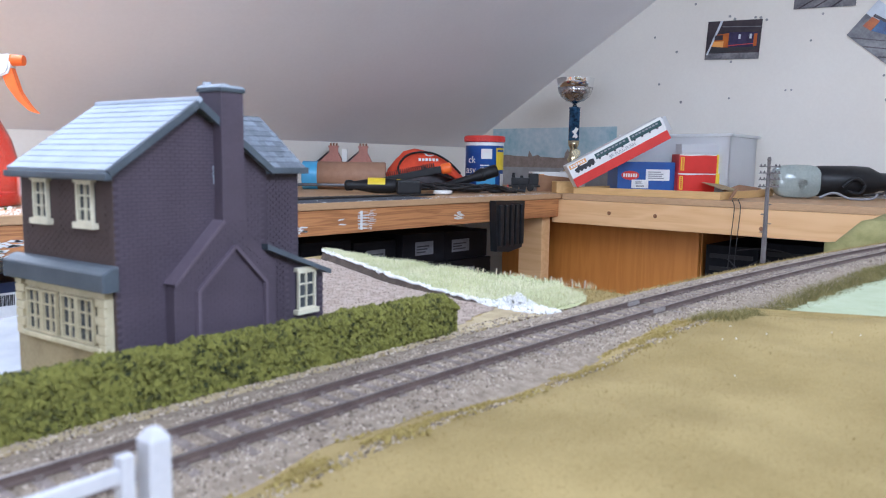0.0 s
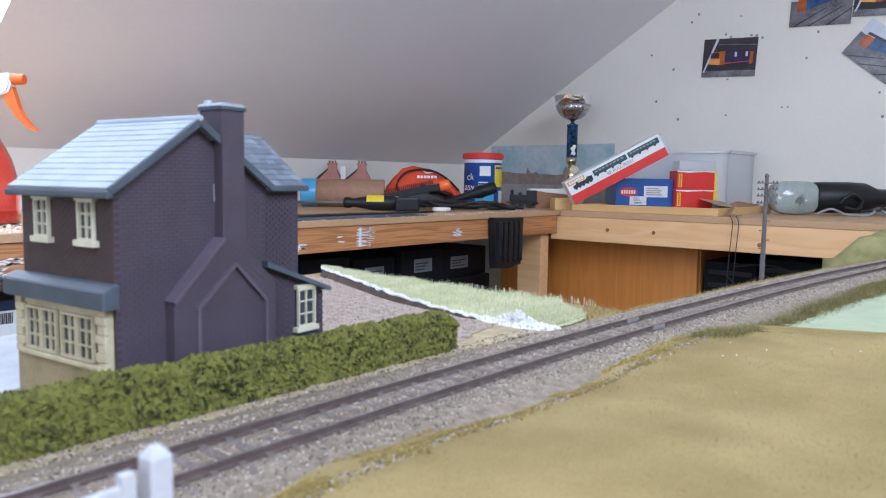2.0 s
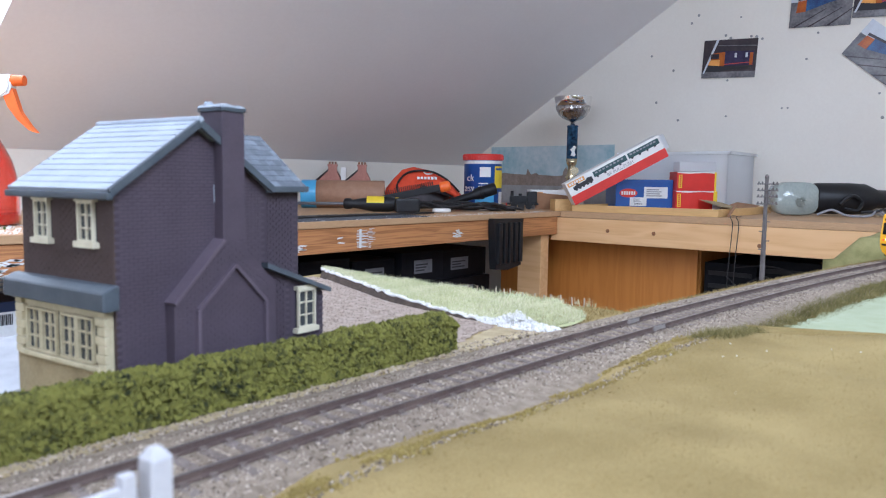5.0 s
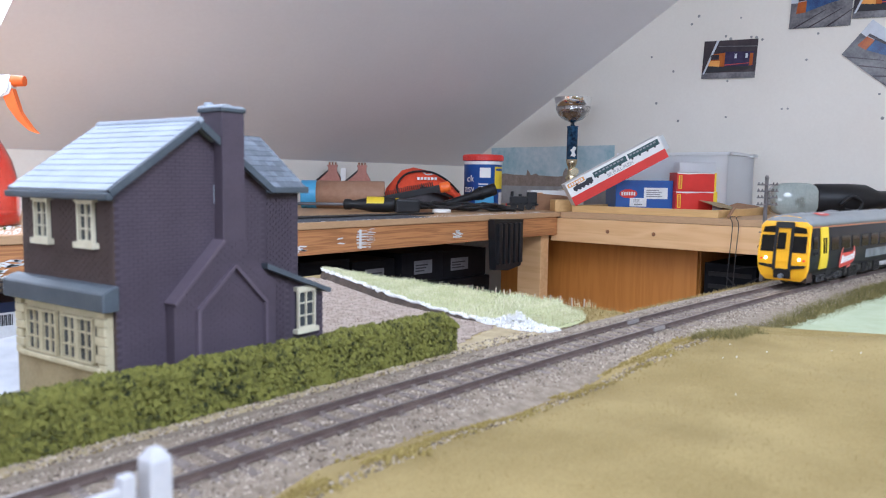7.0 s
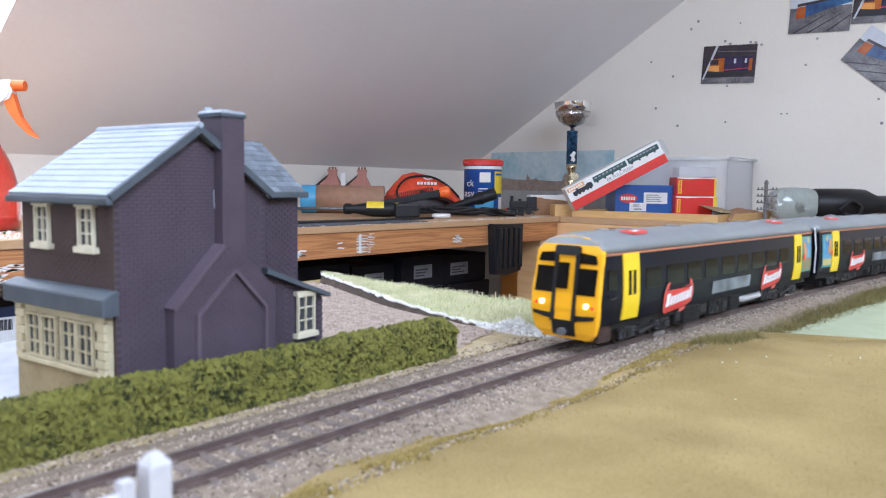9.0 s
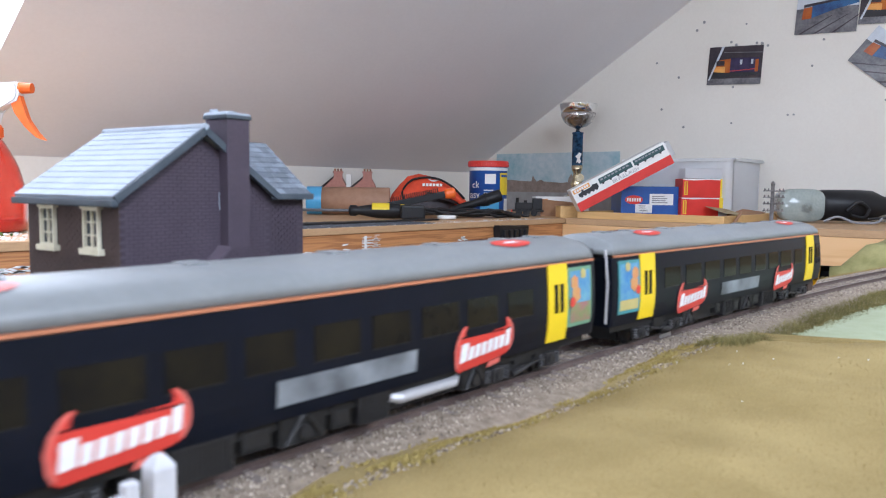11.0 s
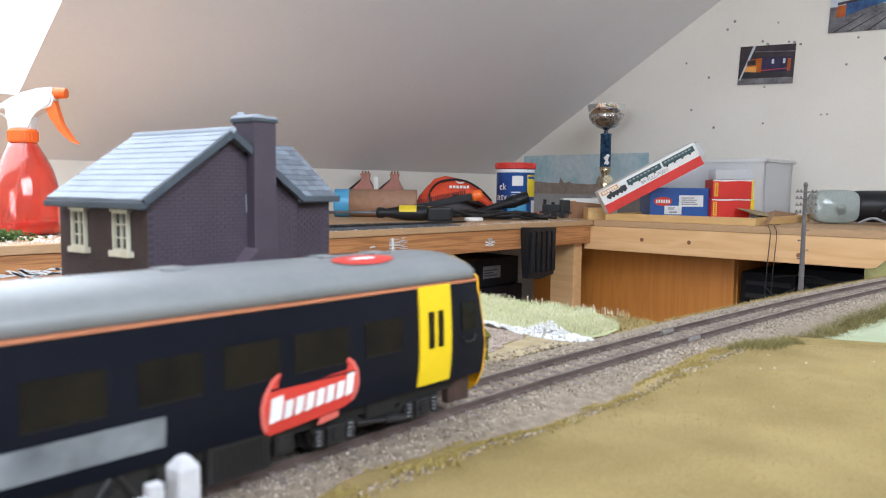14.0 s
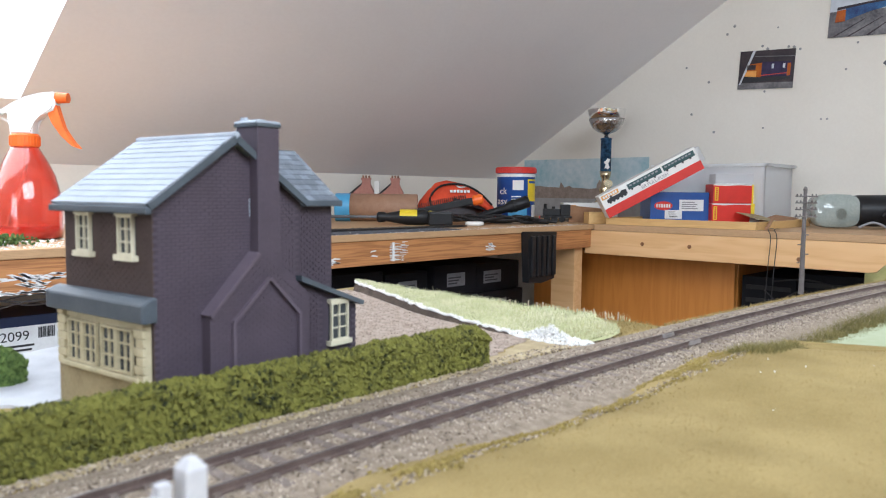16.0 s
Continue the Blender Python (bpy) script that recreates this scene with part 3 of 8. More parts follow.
    for y, z in ((0.873, -0.047), (0.755, -0.047), (0.517, -0.060)):
        bm = bmesh.new()
        lathe(bm, [(0.0048, 0), (0.004, 0.0012), (0.0001, 0.0014)], 14, pose(FX, y, z, 0, -90, 0))
        part("knot", bm, M_KNOT, b)
    for y in (-1.1, 0.3):
        bm = bmesh.new()
        box(bm, 2.08, y, FLOOR_Z, 2.12, y + 0.045, TOP - 0.0145, 0.002)
        part("leg", bm, M_PINE, b)
    bm = bmesh.new()
    box(bm, FX + 0.005, -1.15, FLOOR_Z, FX + 0.05, -1.1, TOP - 0.0735, 0.002)
    part("leg", bm, M_PINE, b)
    # cabinet under it
    c = empty("cabinet", pose(1.76, 0.69, FLOOR_Z), "orange-brown veneered cabinet under the side table", "cabinet")
    h = TOP - 0.075 - FLOOR_Z
    for nm, q in (("side_panel", (0, 0, 0, 0.35, 0.016, h)), ("side_panel", (0, 0.56, 0, 0.35, 0.576, h)), ("back_panel", (0.33, 0.016, 0.0, 0.348, 0.56, h)), ("door", (-0.018, 0.001, 0.05, 0, 0.575, h - 0.002)), ("top_panel", (0, 0.016, h - 0.016, 0.33, 0.56, h))):
        bm = bmesh.new()
        box(bm, *q, 0.0012)
        part(nm, bm, M_VENEER, c)


# ---- the railway board ----
def yc(x):
    """The track's centre line."""
    return -0.1121 * x * x + 0.0452 * x + 0.162


def bank_edge(y):
    """Where the dry field ends and drops to the lower ground."""
    return 0.425 - 0.52 * y if y < 0.075 else 0.386 - 0.75 * (y - 0.075)


def board_rear(x):
    if x < 0.13:
        return 0.357
    if x < 0.30:
        return 0.357 + (x - 0.13) / 0.17 * 0.095
    if x < 0.395:
        return 0.452
    if x < 0.402:
        return 0.452 - (x - 0.395) / 0.007 * 0.247
    return yc(x) + 0.0415 + 0.004 * math.sin(x * 19)


def ground_z(x, y):
    d = y - yc(x)
    w = noise.noise((x * 13, y * 13, 0.3)) * 0.0040 + noise.noise((x * 40, y * 40, 3.1)) * 0.0007
    if d > -0.019:
        base = -0.0062 + (0.0012 * smooth(0.03, 0.05, d) + 0.15 * w)
        if x > 0.395:
            base -= 0.02 * smooth(0.036, 0.048, d)
        return base
    field = -0.0045 + 0.0042 * smooth(0.02, 0.05, -d) + w - 0.03 * smooth(0.10, 0.5, -d) * smooth(0.1, -0.3, x)
    low = -0.006 - 0.22 * max(0, min(0.018, -d - 0.036)) + 0.5 * w
    k = smooth(0.0, 0.03, x - bank_edge(y) + 0.012 * noise.noise((x * 30, y * 30, 8)))
    return field * (1 - k) + low * k


def ground():
    vs, fs, idx = [], [], {}
    xs = list(np.arange(-0.7, -0.05, 0.02)) + list(np.arange(-0.05, 0.75, 0.004)) + list(np.arange(0.75, 1.631, 0.012))
    n = 120
    cols = []
    for x in xs:
        x = float(x)
        top = board_rear(x)
        col = []
        lo = -0.55
        for j in range(n + 1):
            t = j / n
            y = lo + (top - lo) * (1 - (1 - t) ** 1.5)
            col.append(len(vs))
            vs.append((x, y, ground_z(x, y)))
        cols.append(col)
    for a, b in zip(cols, cols[1:]):
        for j in range(n):
            fs.append((a[j], b[j], b[j + 1], a[j + 1]))
    # edge skirt down to the underside
    for a, b in zip(cols, cols[1:]):
        k = len(vs)
        vs += [(vs[a[n]][0], vs[a[n]][1], -0.075), (vs[b[n]][0], vs[b[n]][1], -0.075)]
        fs.append((a[n], b[n], k + 1, k))
    me = bpy.data.meshes.new("ground")
    me.from_pydata(vs, [], fs)
    me.materials.append(M_FIELD)
    for p in me.polygons:
        p.use_smooth = True
    tagged(new("ground", me), label="dry tan static-grass scenery sheet of a model railway", category="ground", kind="structure")
    bm = bmesh.new()
    box(bm, -0.7, -0.55, -0.095, 0.39, 0.353, -0.077)
    box(bm, 0.392, -0.55, -0.095, 1.62, -0.05, -0.077)
    tagged(part("baseboard", bm, M_PLY), label="plywood baseboard under the scenery", category="baseboard", kind="structure")
    for x, y in ((-0.6, -0.5), (-0.6, 0.30), (0.33, 0.30), (1.5, -0.5)):
        bm = bmesh.new()
        box(bm, x, y, FLOOR_Z, x + 0.045, y + 0.045, -0.0955, 0.002)
        tagged(part("trestle_post", bm, M_PINE), label="pine post that carries the baseboard", category="post", group="baseboard posts")


def ribbon(name, x0, x1, step, offs, zs, material, jag=0.0, label="", category=""):
    """A strip along the track: offsets across it and their heights."""
    vs, fs = [], []
    rng = random.Random(name)
    n = int((x1 - x0) / step) + 1
    k = len(offs)
    for i in range(n):
        x = x0 + i * step
        sl = 0.0452 - 0.2242 * x
        nx, ny = -sl / math.hypot(1, sl), 1 / math.hypot(1, sl)
        for j, (o, z) in enumerate(zip(offs, zs)):
            e = rng.uniform(-jag, jag) if j in (0, k - 1) else rng.uniform(-jag, jag) * 0.1
            vs.append((x + nx * (o + e), yc(x) + ny * (o + e), z + (rng.uniform(-0.00008, 0.00008) if jag else 0)))
    for i in range(n - 1):
        for j in range(k - 1):
            fs.append((i * k + j, (i + 1) * k + j, (i + 1) * k + j + 1, i * k + j + 1))
    me = bpy.data.meshes.new(name)
    me.from_pydata(vs, [], fs)
    me.materials.append(material)
    return new(name, me)


def track():
    bal = ribbon("ballast_bed", -0.65, 1.6, 0.004, (-0.036, -0.031, -0.022, -0.014, 0, 0.014, 0.022, 0.031, 0.037), (-0.0068, -0.0046, -0.0028, -0.0027, -0.0030, -0.0027, -0.0028, -0.0044, -0.0068), M_BALLAST, 0.0016)
    tagged(bal, label="grey-brown model railway ballast bed", category="ballast", kind="structure")
    t = empty("railway_track", Matrix(), "single weathered model railway track on ballast", "track")
    for o in (-0.00875, 0.00875):
        for nm, prof, mt in (("rail", ((-0.0008, -0.0026), (-0.0008, -0.0021), (-0.0003, -0.0018), (-0.0003, -0.0008), (-0.00055, -0.0006), (-0.00055, -0.00012), (0.00055, -0.00012), (0.00055, -0.0006), (0.0003, -0.0008), (0.0003, -0.0018), (0.0008, -0.0021), (0.0008, -0.0026)), M_RAIL), ("rail_head", ((-0.0005, -0.0001), (-0.0004, 0.0), (0.0004, 0.0), (0.0005, -0.0001)), M_RAILTOP)):
            r = ribbon(nm, -0.65, 1.6, 0.02, [o + p[0] for p in prof], [p[1] for p in prof], mt)
            r.parent = t
    bm = bmesh.new()
    box(bm, -0.0017, -0.0165, -0.0048, 0.0017, 0.0165, -0.0027, 0.0002)
    me = bpy.data.meshes.new("sleeper")
    bm.to_mesh(me)
    bm.free()
    me.materials.append(M_SLEEPER)
    rng = random.Random(3)
    bm = bmesh.new()
    for o in (-0.00875, 0.00875):
        for s in (-1, 1):
            box(bm, -0.0009, o + s * 0.0011 - 0.0006, -0.0027, 0.0009, o + s * 0.0011 + 0.0006, -0.0018)
    chair = bpy.data.meshes.new("rail_chair")
    bm.to_mesh(chair)
    bm.free()
    chair.materials.append(M_SLEEPER)
    x = -0.4
    while x < 1.58:
        sl = math.degrees(math.atan(0.0452 - 0.2242 * x))
        s = new("sleeper", me)
        s.parent = t
        s.matrix_local = pose(x, yc(x), rng.uniform(-0.0002, 0.0001), 0, 0, sl + rng.uniform(-1, 1))
        if -0.05 < x < 0.9:
            c = new("rail_chair", chair)
            c.parent = s
        x += 0.0083
    for x, o in ((0.352, 0.0086), (0.345, -0.0088)):
        bm = bmesh.new()
        box(bm, -0.0055, -0.0011, -0.0022, 0.0055, 0.0011, -0.0003, 0.0003)
        j = part("rail_joiner", bm, M_STEEL, t, "bright metal rail joiner")
        j.matrix_local = pose(x, yc(x) + o, 0, 0, 0, math.degrees(math.atan(0.0452 - 0.2242 * x)))
    bm = bmesh.new()
    box(bm, -0.011, -0.0012, -0.0045, 0.011, 0.0012, -0.0028, 0.0003)
    j = part("loose_sleeper", bm, M_SLEEPER, t)
    j.matrix_local = pose(0.335, yc(0.335) - 0.021, 0, 0, 0, -38)
    items = []
    for _ in range(44000):
        x = -0.05 + 0.95 * rng.random() ** 1.5
        o = rng.uniform(-0.041, 0.044)
        z = -0.0030 if abs(o) < 0.009 else -0.0028 - 0.0034 * smooth(0.020, 0.036, abs(o))
        if o > 0.030:
            z = max(z, -0.0049)
        if o < -0.034:
            z = ground_z(x, yc(x) + o)
        if o > 0.033 and x > 0.345:
            continue
        if abs(abs(o) - 0.00875) < 0.0012:
            continue
        items.append(((x, yc(x) + o, z), rng.uniform(0.0003, 0.00085), 0.85))
    tagged(bits("ballast_stones", items, M_STONE, label="loose grey and buff ballast stones"), category="ballast")


def inside(p, poly):
    x, y = p
    c = False
    for (x0, y0), (x1, y1) in zip(poly, poly[1:] + poly[:1]):
        if (y0 > y) != (y1 > y) and x < (x1 - x0) * (y - y0) / (y1 - y0) + x0:
            c = not c
    return c


def patch(name, poly, z, material, label, category, jag=0.002):
    """A ragged-edged sheet of scatter on the board."""
    rng = random.Random(name)
    bm = bmesh.new()
    vs = []
    for (x0, y0), (x1, y1) in zip(poly, poly[1:] + poly[:1]):
        n = max(1, int(math.hypot(x1 - x0, y1 - y0) / 0.004))
        for i in range(n):
            t = i / n
            vs.append((x0 + (x1 - x0) * t + rng.uniform(-jag, jag), y0 + (y1 - y0) * t + rng.uniform(-jag, jag)))
    f = bm.faces.new([bm.verts.new((x, y, z)) for x, y in vs])
    geo = bmesh.ops.extrude_face_region(bm, geom=[f])
    bmesh.ops.translate(bm, vec=(0, 0, -0.004), verts=[v for v in geo["geom"] if isinstance(v, bmesh.types.BMVert)])
    return tagged(part(name, bm, material), label=label, category=category, kind="structure")


YARD = [(0.17, 0.215), (0.255, 0.2125), (0.306, 0.226), (0.312, 0.262), (0.321, 0.3115), (0.361, 0.416), (0.366, 0.440), (0.3, 0.446), (0.20, 0.40), (0.20, 0.3)]
ROAD = [(-0.6, 0.30), (0.06, 0.30), (0.088, 0.27), (0.15, 0.285), (0.20, 0.30), (0.20, 0.40), (0.3, 0.446), (0.12, 0.362), (-0.6, 0.352)]


def scenery():
    patch("yard_gravel", YARD, -0.0046, M_YARD, "pinkish-grey gravel yard behind the house", "gravel")
    patch("road", ROAD, -0.0036, M_ROAD, "pale grey model road beside the house", "road", 0.0008)
    patch("sandy_verge", [(-0.3, 0.2125), (0.255, 0.2125), (0.31, 0.226), (0.33, 0.19), (0.3, 0.202), (-0.3, 0.196)], -0.0049, M_SAND, "sandy verge along the hedge", "verge")
    rng = random.Random(11)
    items = []
    while len(items) < 7000:
        p = (rng.uniform(0.17, 0.38), rng.uniform(0.21, 0.45))
        if inside(p, YARD):
            items.append(((p[0], p[1], -0.0045), rng.uniform(0.0004, 0.0009), 0.7))
    tagged(bits("gravel_stones", items, M_YARD, label="loose pinkish gravel of the yard"), category="gravel")
    # grass bank along the board's back edge, with a plaster rim on its inner side
    inner = [(0.372, 0.437, 0.0010), (0.363, 0.416, 0.0010), (0.341, 0.360, 0.0005), (0.323, 0.3115, -0.0006), (0.3150, 0.2605, -0.0032), (0.3145, 0.235, -0.0041), (0.3215, 0.198, -0.0047)]
    bk = empty("grass_bank", Matrix(), "raised grass bank with an unpainted white plaster rim", "bank")
    vs, fs = [], []
    ins = bend(inner, 10)
    n = len(ins)
    for i, p in enumerate(ins):
        t = i / (n - 1)
        out = 0.394 + 0.004 * math.sin(i * 0.7) - 0.040 * smooth(0.80, 1.0, t)
        for j in range(7):
            s = j / 6
            x = p.x + (out - p.x) * s
            vs.append((x, p.y + 0.010 * s * (1 - t), p.z + (-0.0036 - p.z) * s + 0.0005 * math.sin(i * 1.7 + j)))
    for i in range(n - 1):
        for j in range(6):
            a = i * 7 + j
            fs.append((a, a + 1, a + 8, a + 7))
    me = bpy.data.meshes.new("turf")
    me.from_pydata(vs, [], fs)
    me.materials.append(M_TURF)
    o = new("turf", me)
    o.parent = bk
    bm = bmesh.new()
    tops = [Vector(vs[i * 7]) for i in range(n)]
    for a, b in zip(tops, tops[1:]):
        q = [bm.verts.new(v) for v in ((a.x, a.y, a.z), (b.x, b.y, b.z), (b.x - 0.0030, b.y, -0.006), (a.x - 0.0030, a.y, -0.006))]
        bm.faces.new(q)
    part("rock_face", bm, M_SOIL, bk, "dark brown bank side")
    bm = bmesh.new()
    tube(bm, [p + Vector((rng.uniform(-0.0006, 0.0006), 0, rng.uniform(-0.0005, 0.0002))) for p in tops], [rng.uniform(0.0004, 0.0011) for _ in tops], 7)
    part("plaster_bead", bm, M_FILLER, bk, "uneven white plaster lip")
    items = []
    for i in range(1700):
        t = rng.random()
        p = tops[int(t * (n - 1))]
        items.append(((p.x + rng.uniform(-0.0006, 0.0022), p.y + rng.uniform(-0.0025, 0.0025), p.z + rng.uniform(-0.0003, 0.0006)), rng.uniform(0.0004, 0.0011), 0.6))
    for _ in range(1100):
        a, r = rng.uniform(0, 6.3), rng.random() ** 0.7
        items.append(((0.3165 + r * 0.010 * math.cos(a), 0.2190 + r * 0.026 * math.sin(a), -0.0045 + 0.0085 * (1 - r) ** 2 * rng.random()), rng.uniform(0.0004, 0.0012), 0.9))
    bits("plaster_rim", items, M_FILLER, bk, "crumbled white plaster")
    grass = []
    for _ in range(30000):
        i = int(rng.random() ** 1.15 * (n - 2))
        j = rng.uniform(0.3, 6)
        a, b = Vector(vs[i * 7 + int(j)]), Vector(vs[(i + 1) * 7 + min(6, int(j) + 1)])
        p = a.lerp(b, rng.random())
        grass.append((p, rng.uniform(0.0010, 0.0032), 0.55))
    blades("static_grass", grass, M_GREENFUZZ, "pale green static grass on the bank")
    tufts = []
    for _ in range(420):
        y = 0.215 + 0.23 * rng.random()
        tufts.append(((0.391 + rng.uniform(-0.004, 0.002), y, -0.0035), rng.uniform(0.002, 0.0046), 0.2))
    blades("edge_grass", tufts, M_GREENFUZZ, "stiff pale grass stalks along the board edge")
    for k in range(13):
        y = 0.222 + 0.0075 * k + rng.uniform(-0.002, 0.002)
        bm = bmesh.new()
        tube(bm, [(0.390, y, -0.006), (0.390 + rng.uniform(-0.0005, 0.0005), y + rng.uniform(-0.0004, 0.0004), 0.0002 + rng.uniform(-0.0012, 0.0010))], [0.0006, 0.00045], 6)
        tagged(part("fence_stake", bm, M_STAKE), "short pale wooden stake at the board edge", "stake", "stakes along the board edge")
    # verge grass beyond the track, the low bank and the field
    verge = []
    for _ in range(11000):
        x = 0.31 + 0.8 * rng.random() ** 1.3
        o = rng.uniform(0.034, 0.0415) if x > 0.40 else rng.uniform(0.036, 0.06)
        if x < 0.33 and o < 0.04:
            continue
        verge.append(((x, yc(x) + o, ground_z(x, yc(x) + o) + 0.0005), rng.uniform(0.0008, 0.0022), 0.9))
    blades("verge_grass", verge, M_FUZZ, "short straw-coloured grass beside the track")
    low = []
    while len(low) < 26000:
        x = rng.uniform(0.33, 0.95)
        y = yc(x) - rng.uniform(0.029, 0.050)
        if x > bank_edge(y) - 0.022 + 0.014 * rng.random():
            low.append(((x, y, ground_z(x, y)), rng.uniform(0.0018, 0.0045), 0.7))
    blades("embankment_grass", low, M_BANKFUZZ, "olive static grass on the railway embankment")
    field = []
    while len(field) < 36000:
        x = rng.uniform(0.03, 0.44)
        y = yc(x) - 0.03 - 0.24 * rng.random() ** 1.4
        if x < bank_edge(y) + 0.012:
            field.append(((x, y, ground_z(x, y)), rng.uniform(0.0003, 0.0008), 1.6))
    blades("field_grass", field, M_FUZZ, "short dry tan static grass over the field")
    patch("pale_scatter", [(0.392, 0.085), (0.418, 0.117), (0.44, 0.117), (0.50, 0.112), (0.62, 0.103), (0.72, 0.090), (0.9, 0.04), (0.9, -0.3), (0.50, -0.3), (0.43, 0.0)], -0.0066, M_POND, "pale green scatter in the hollow below the embankment", "scatter", 0.003)
    items = [((bank_edge(y) + 0.012 + rng.uniform(-0.004, 0.004), y, -0.004), rng.uniform(0.0007, 0.0018), 0.5) for y in [0.05 + 0.035 * rng.random() ** 2 for _ in range(70)]]
    for _ in range(9):
        x = rng.uniform(0.25, 0.36)
        y = rng.uniform(0.05, 0.125)
        items.append(((x, y, ground_z(x, y) + 0.0004), rng.uniform(0.0003, 0.0006), 0.8))
    tagged(bits("plaster_crumbs", items, M_FILLER, label="white plaster crumbs on the field edge"), category="crumbs")
    tufts = []
    for _ in range(9000):
        x = rng.uniform(0.02, 0.36)
        o = 0.0330 + 0.0060 * noise.noise((x * 45, 1.0, 2.0)) + rng.gauss(0, 0.0042)
        if noise.noise((x * 70, o * 260, 5.0)) < 0.06:
            continue
        y = yc(x) - o
        tufts.append(((x, y, ground_z(x, y) + 0.0004), rng.uniform(0.0003, 0.0010), 0.8))
    tagged(bits("field_edge_scatter", tufts, M_EDGE, label="ragged olive and straw scatter where field meets ballast"), category="scatter")
    bush = []
    for _ in range(900):
        x = rng.uniform(0.56, 0.68)
        y = yc(x) - 0.05 - 0.025 * rng.random()
        bush.append(((x, y, ground_z(x, y) + 0.002 * rng.random()), rng.uniform(0.0007, 0.0016), 0.9))
    tagged(bits("green_scatter", bush, M_BUSH, label="bright green foam scatter on the embankment"), category="bush")
    # grassy mound past the far side of the line
    bm = bmesh.new()
    for i in range(17):
        for j in range(9):
            u, v = i / 16, j / 8
            x, y = 1.105 + 0.38 * u, 0.146 + 0.12 * v - 0.13 * u
            h = (0.030 * smooth(0, 0.05, u) + 0.018 * smooth(0.03, 0.4, u)) * smooth(0, 0.3, v) * smooth(1.0, 0.75, v) + 0.003 * noise.noise((x * 30, y * 30, 2))
            bm.verts.new((x, y, -0.03 + h))
    bm.verts.ensure_lookup_table()
    for i in range(16):
        for j in range(8):
            a = i * 9 + j
            bm.faces.new([bm.verts[k] for k in (a, a + 9, a + 10, a + 1)])
    geo = bmesh.ops.extrude_face_region(bm, geom=bm.faces[:])
    for v in [v for v in geo["geom"] if isinstance(v, bmesh.types.BMVert)]:
        v.co.z = -0.075
    tagged(part("grass_mound", bm, M_BANK, smooth=True), label="olive grass mound beside the far track", category="mound", kind="structure")


def foam(name, x0, x1, y0, y1, z0, z1, count, material, label, category):
    """Trimmed foam foliage: a rough core crusted with crumbs."""
    h = empty(name, Matrix(), label, category)
    rng = random.Random(name + str(x0))
    bm = bmesh.new()
    n = max(4, int((x1 - x0) / 0.004))
    ring = []

    def dip(x):
        """How far the crown and flanks draw in towards an end."""
        e = min(x - x0, x1 - x)
        return 0.0042 * (1 - smooth(0, 0.007, e)) ** 1.5

    for i in range(n + 1):
        x = x0 + 0.001 + (x1 - x0 - 0.002) * i / n
        e, q = 0.0012, dip(x)
        ring.append([bm.verts.new((x, y + rng.uniform(-e, e) * 0.7, z + rng.uniform(-e, e) * 0.7)) for y, z in ((y0 + e + q * 0.6, z0), (y0 + e + q * 0.6, z1 - 2.5 * e - q), (y0 + 2.5 * e + q * 0.6, z1 - e - q), (y1 - 2.5 * e - q * 0.6, z1 - e - q), (y1 - e - q * 0.6, z1 - 2.5 * e - q), (y1 - e - q * 0.6, z0))])
    for a, b in zip(ring, ring[1:]):
        for k in range(6):
            bm.faces.new((a[k], b[k], b[(k + 1) % 6], a[(k + 1) % 6]))
    bm.faces.new(ring[0]), bm.faces.new(ring[-1][::-1])
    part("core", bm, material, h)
    items = []
    for _ in range(count):
        x = rng.uniform(x0, x1)
        s = rng.random()
        q = dip(x)
        wob = 0.0013 * noise.noise((x * 160, s * 6, 1.0)) + 0.0011 * noise.noise((x * 55, s * 4, 7.0))
        if s < 0.55:
            v = rng.random()
            c = (x, y0 + 0.0008 + wob + q * 0.6 + 0.0024 * smooth(0.8, 1.0, v), z0 + (z1 - q - z0) * v)
        elif s < 0.9:
            u = rng.random()
            c = (x, y0 + (y1 - y0) * u, z1 - 0.0009 - q + wob - 0.0020 * (abs(2 * u - 1)) ** 4)
        else:
            v = rng.random()
            c = (rng.choice((x0, x1)), rng.uniform(y0 + 0.002, y1 - 0.002), z0 + (z1 - z0 - 0.0045 * v) * v)
        items.append((c, rng.uniform(0.0006, 0.0018), 0.9))
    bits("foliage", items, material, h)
    return h


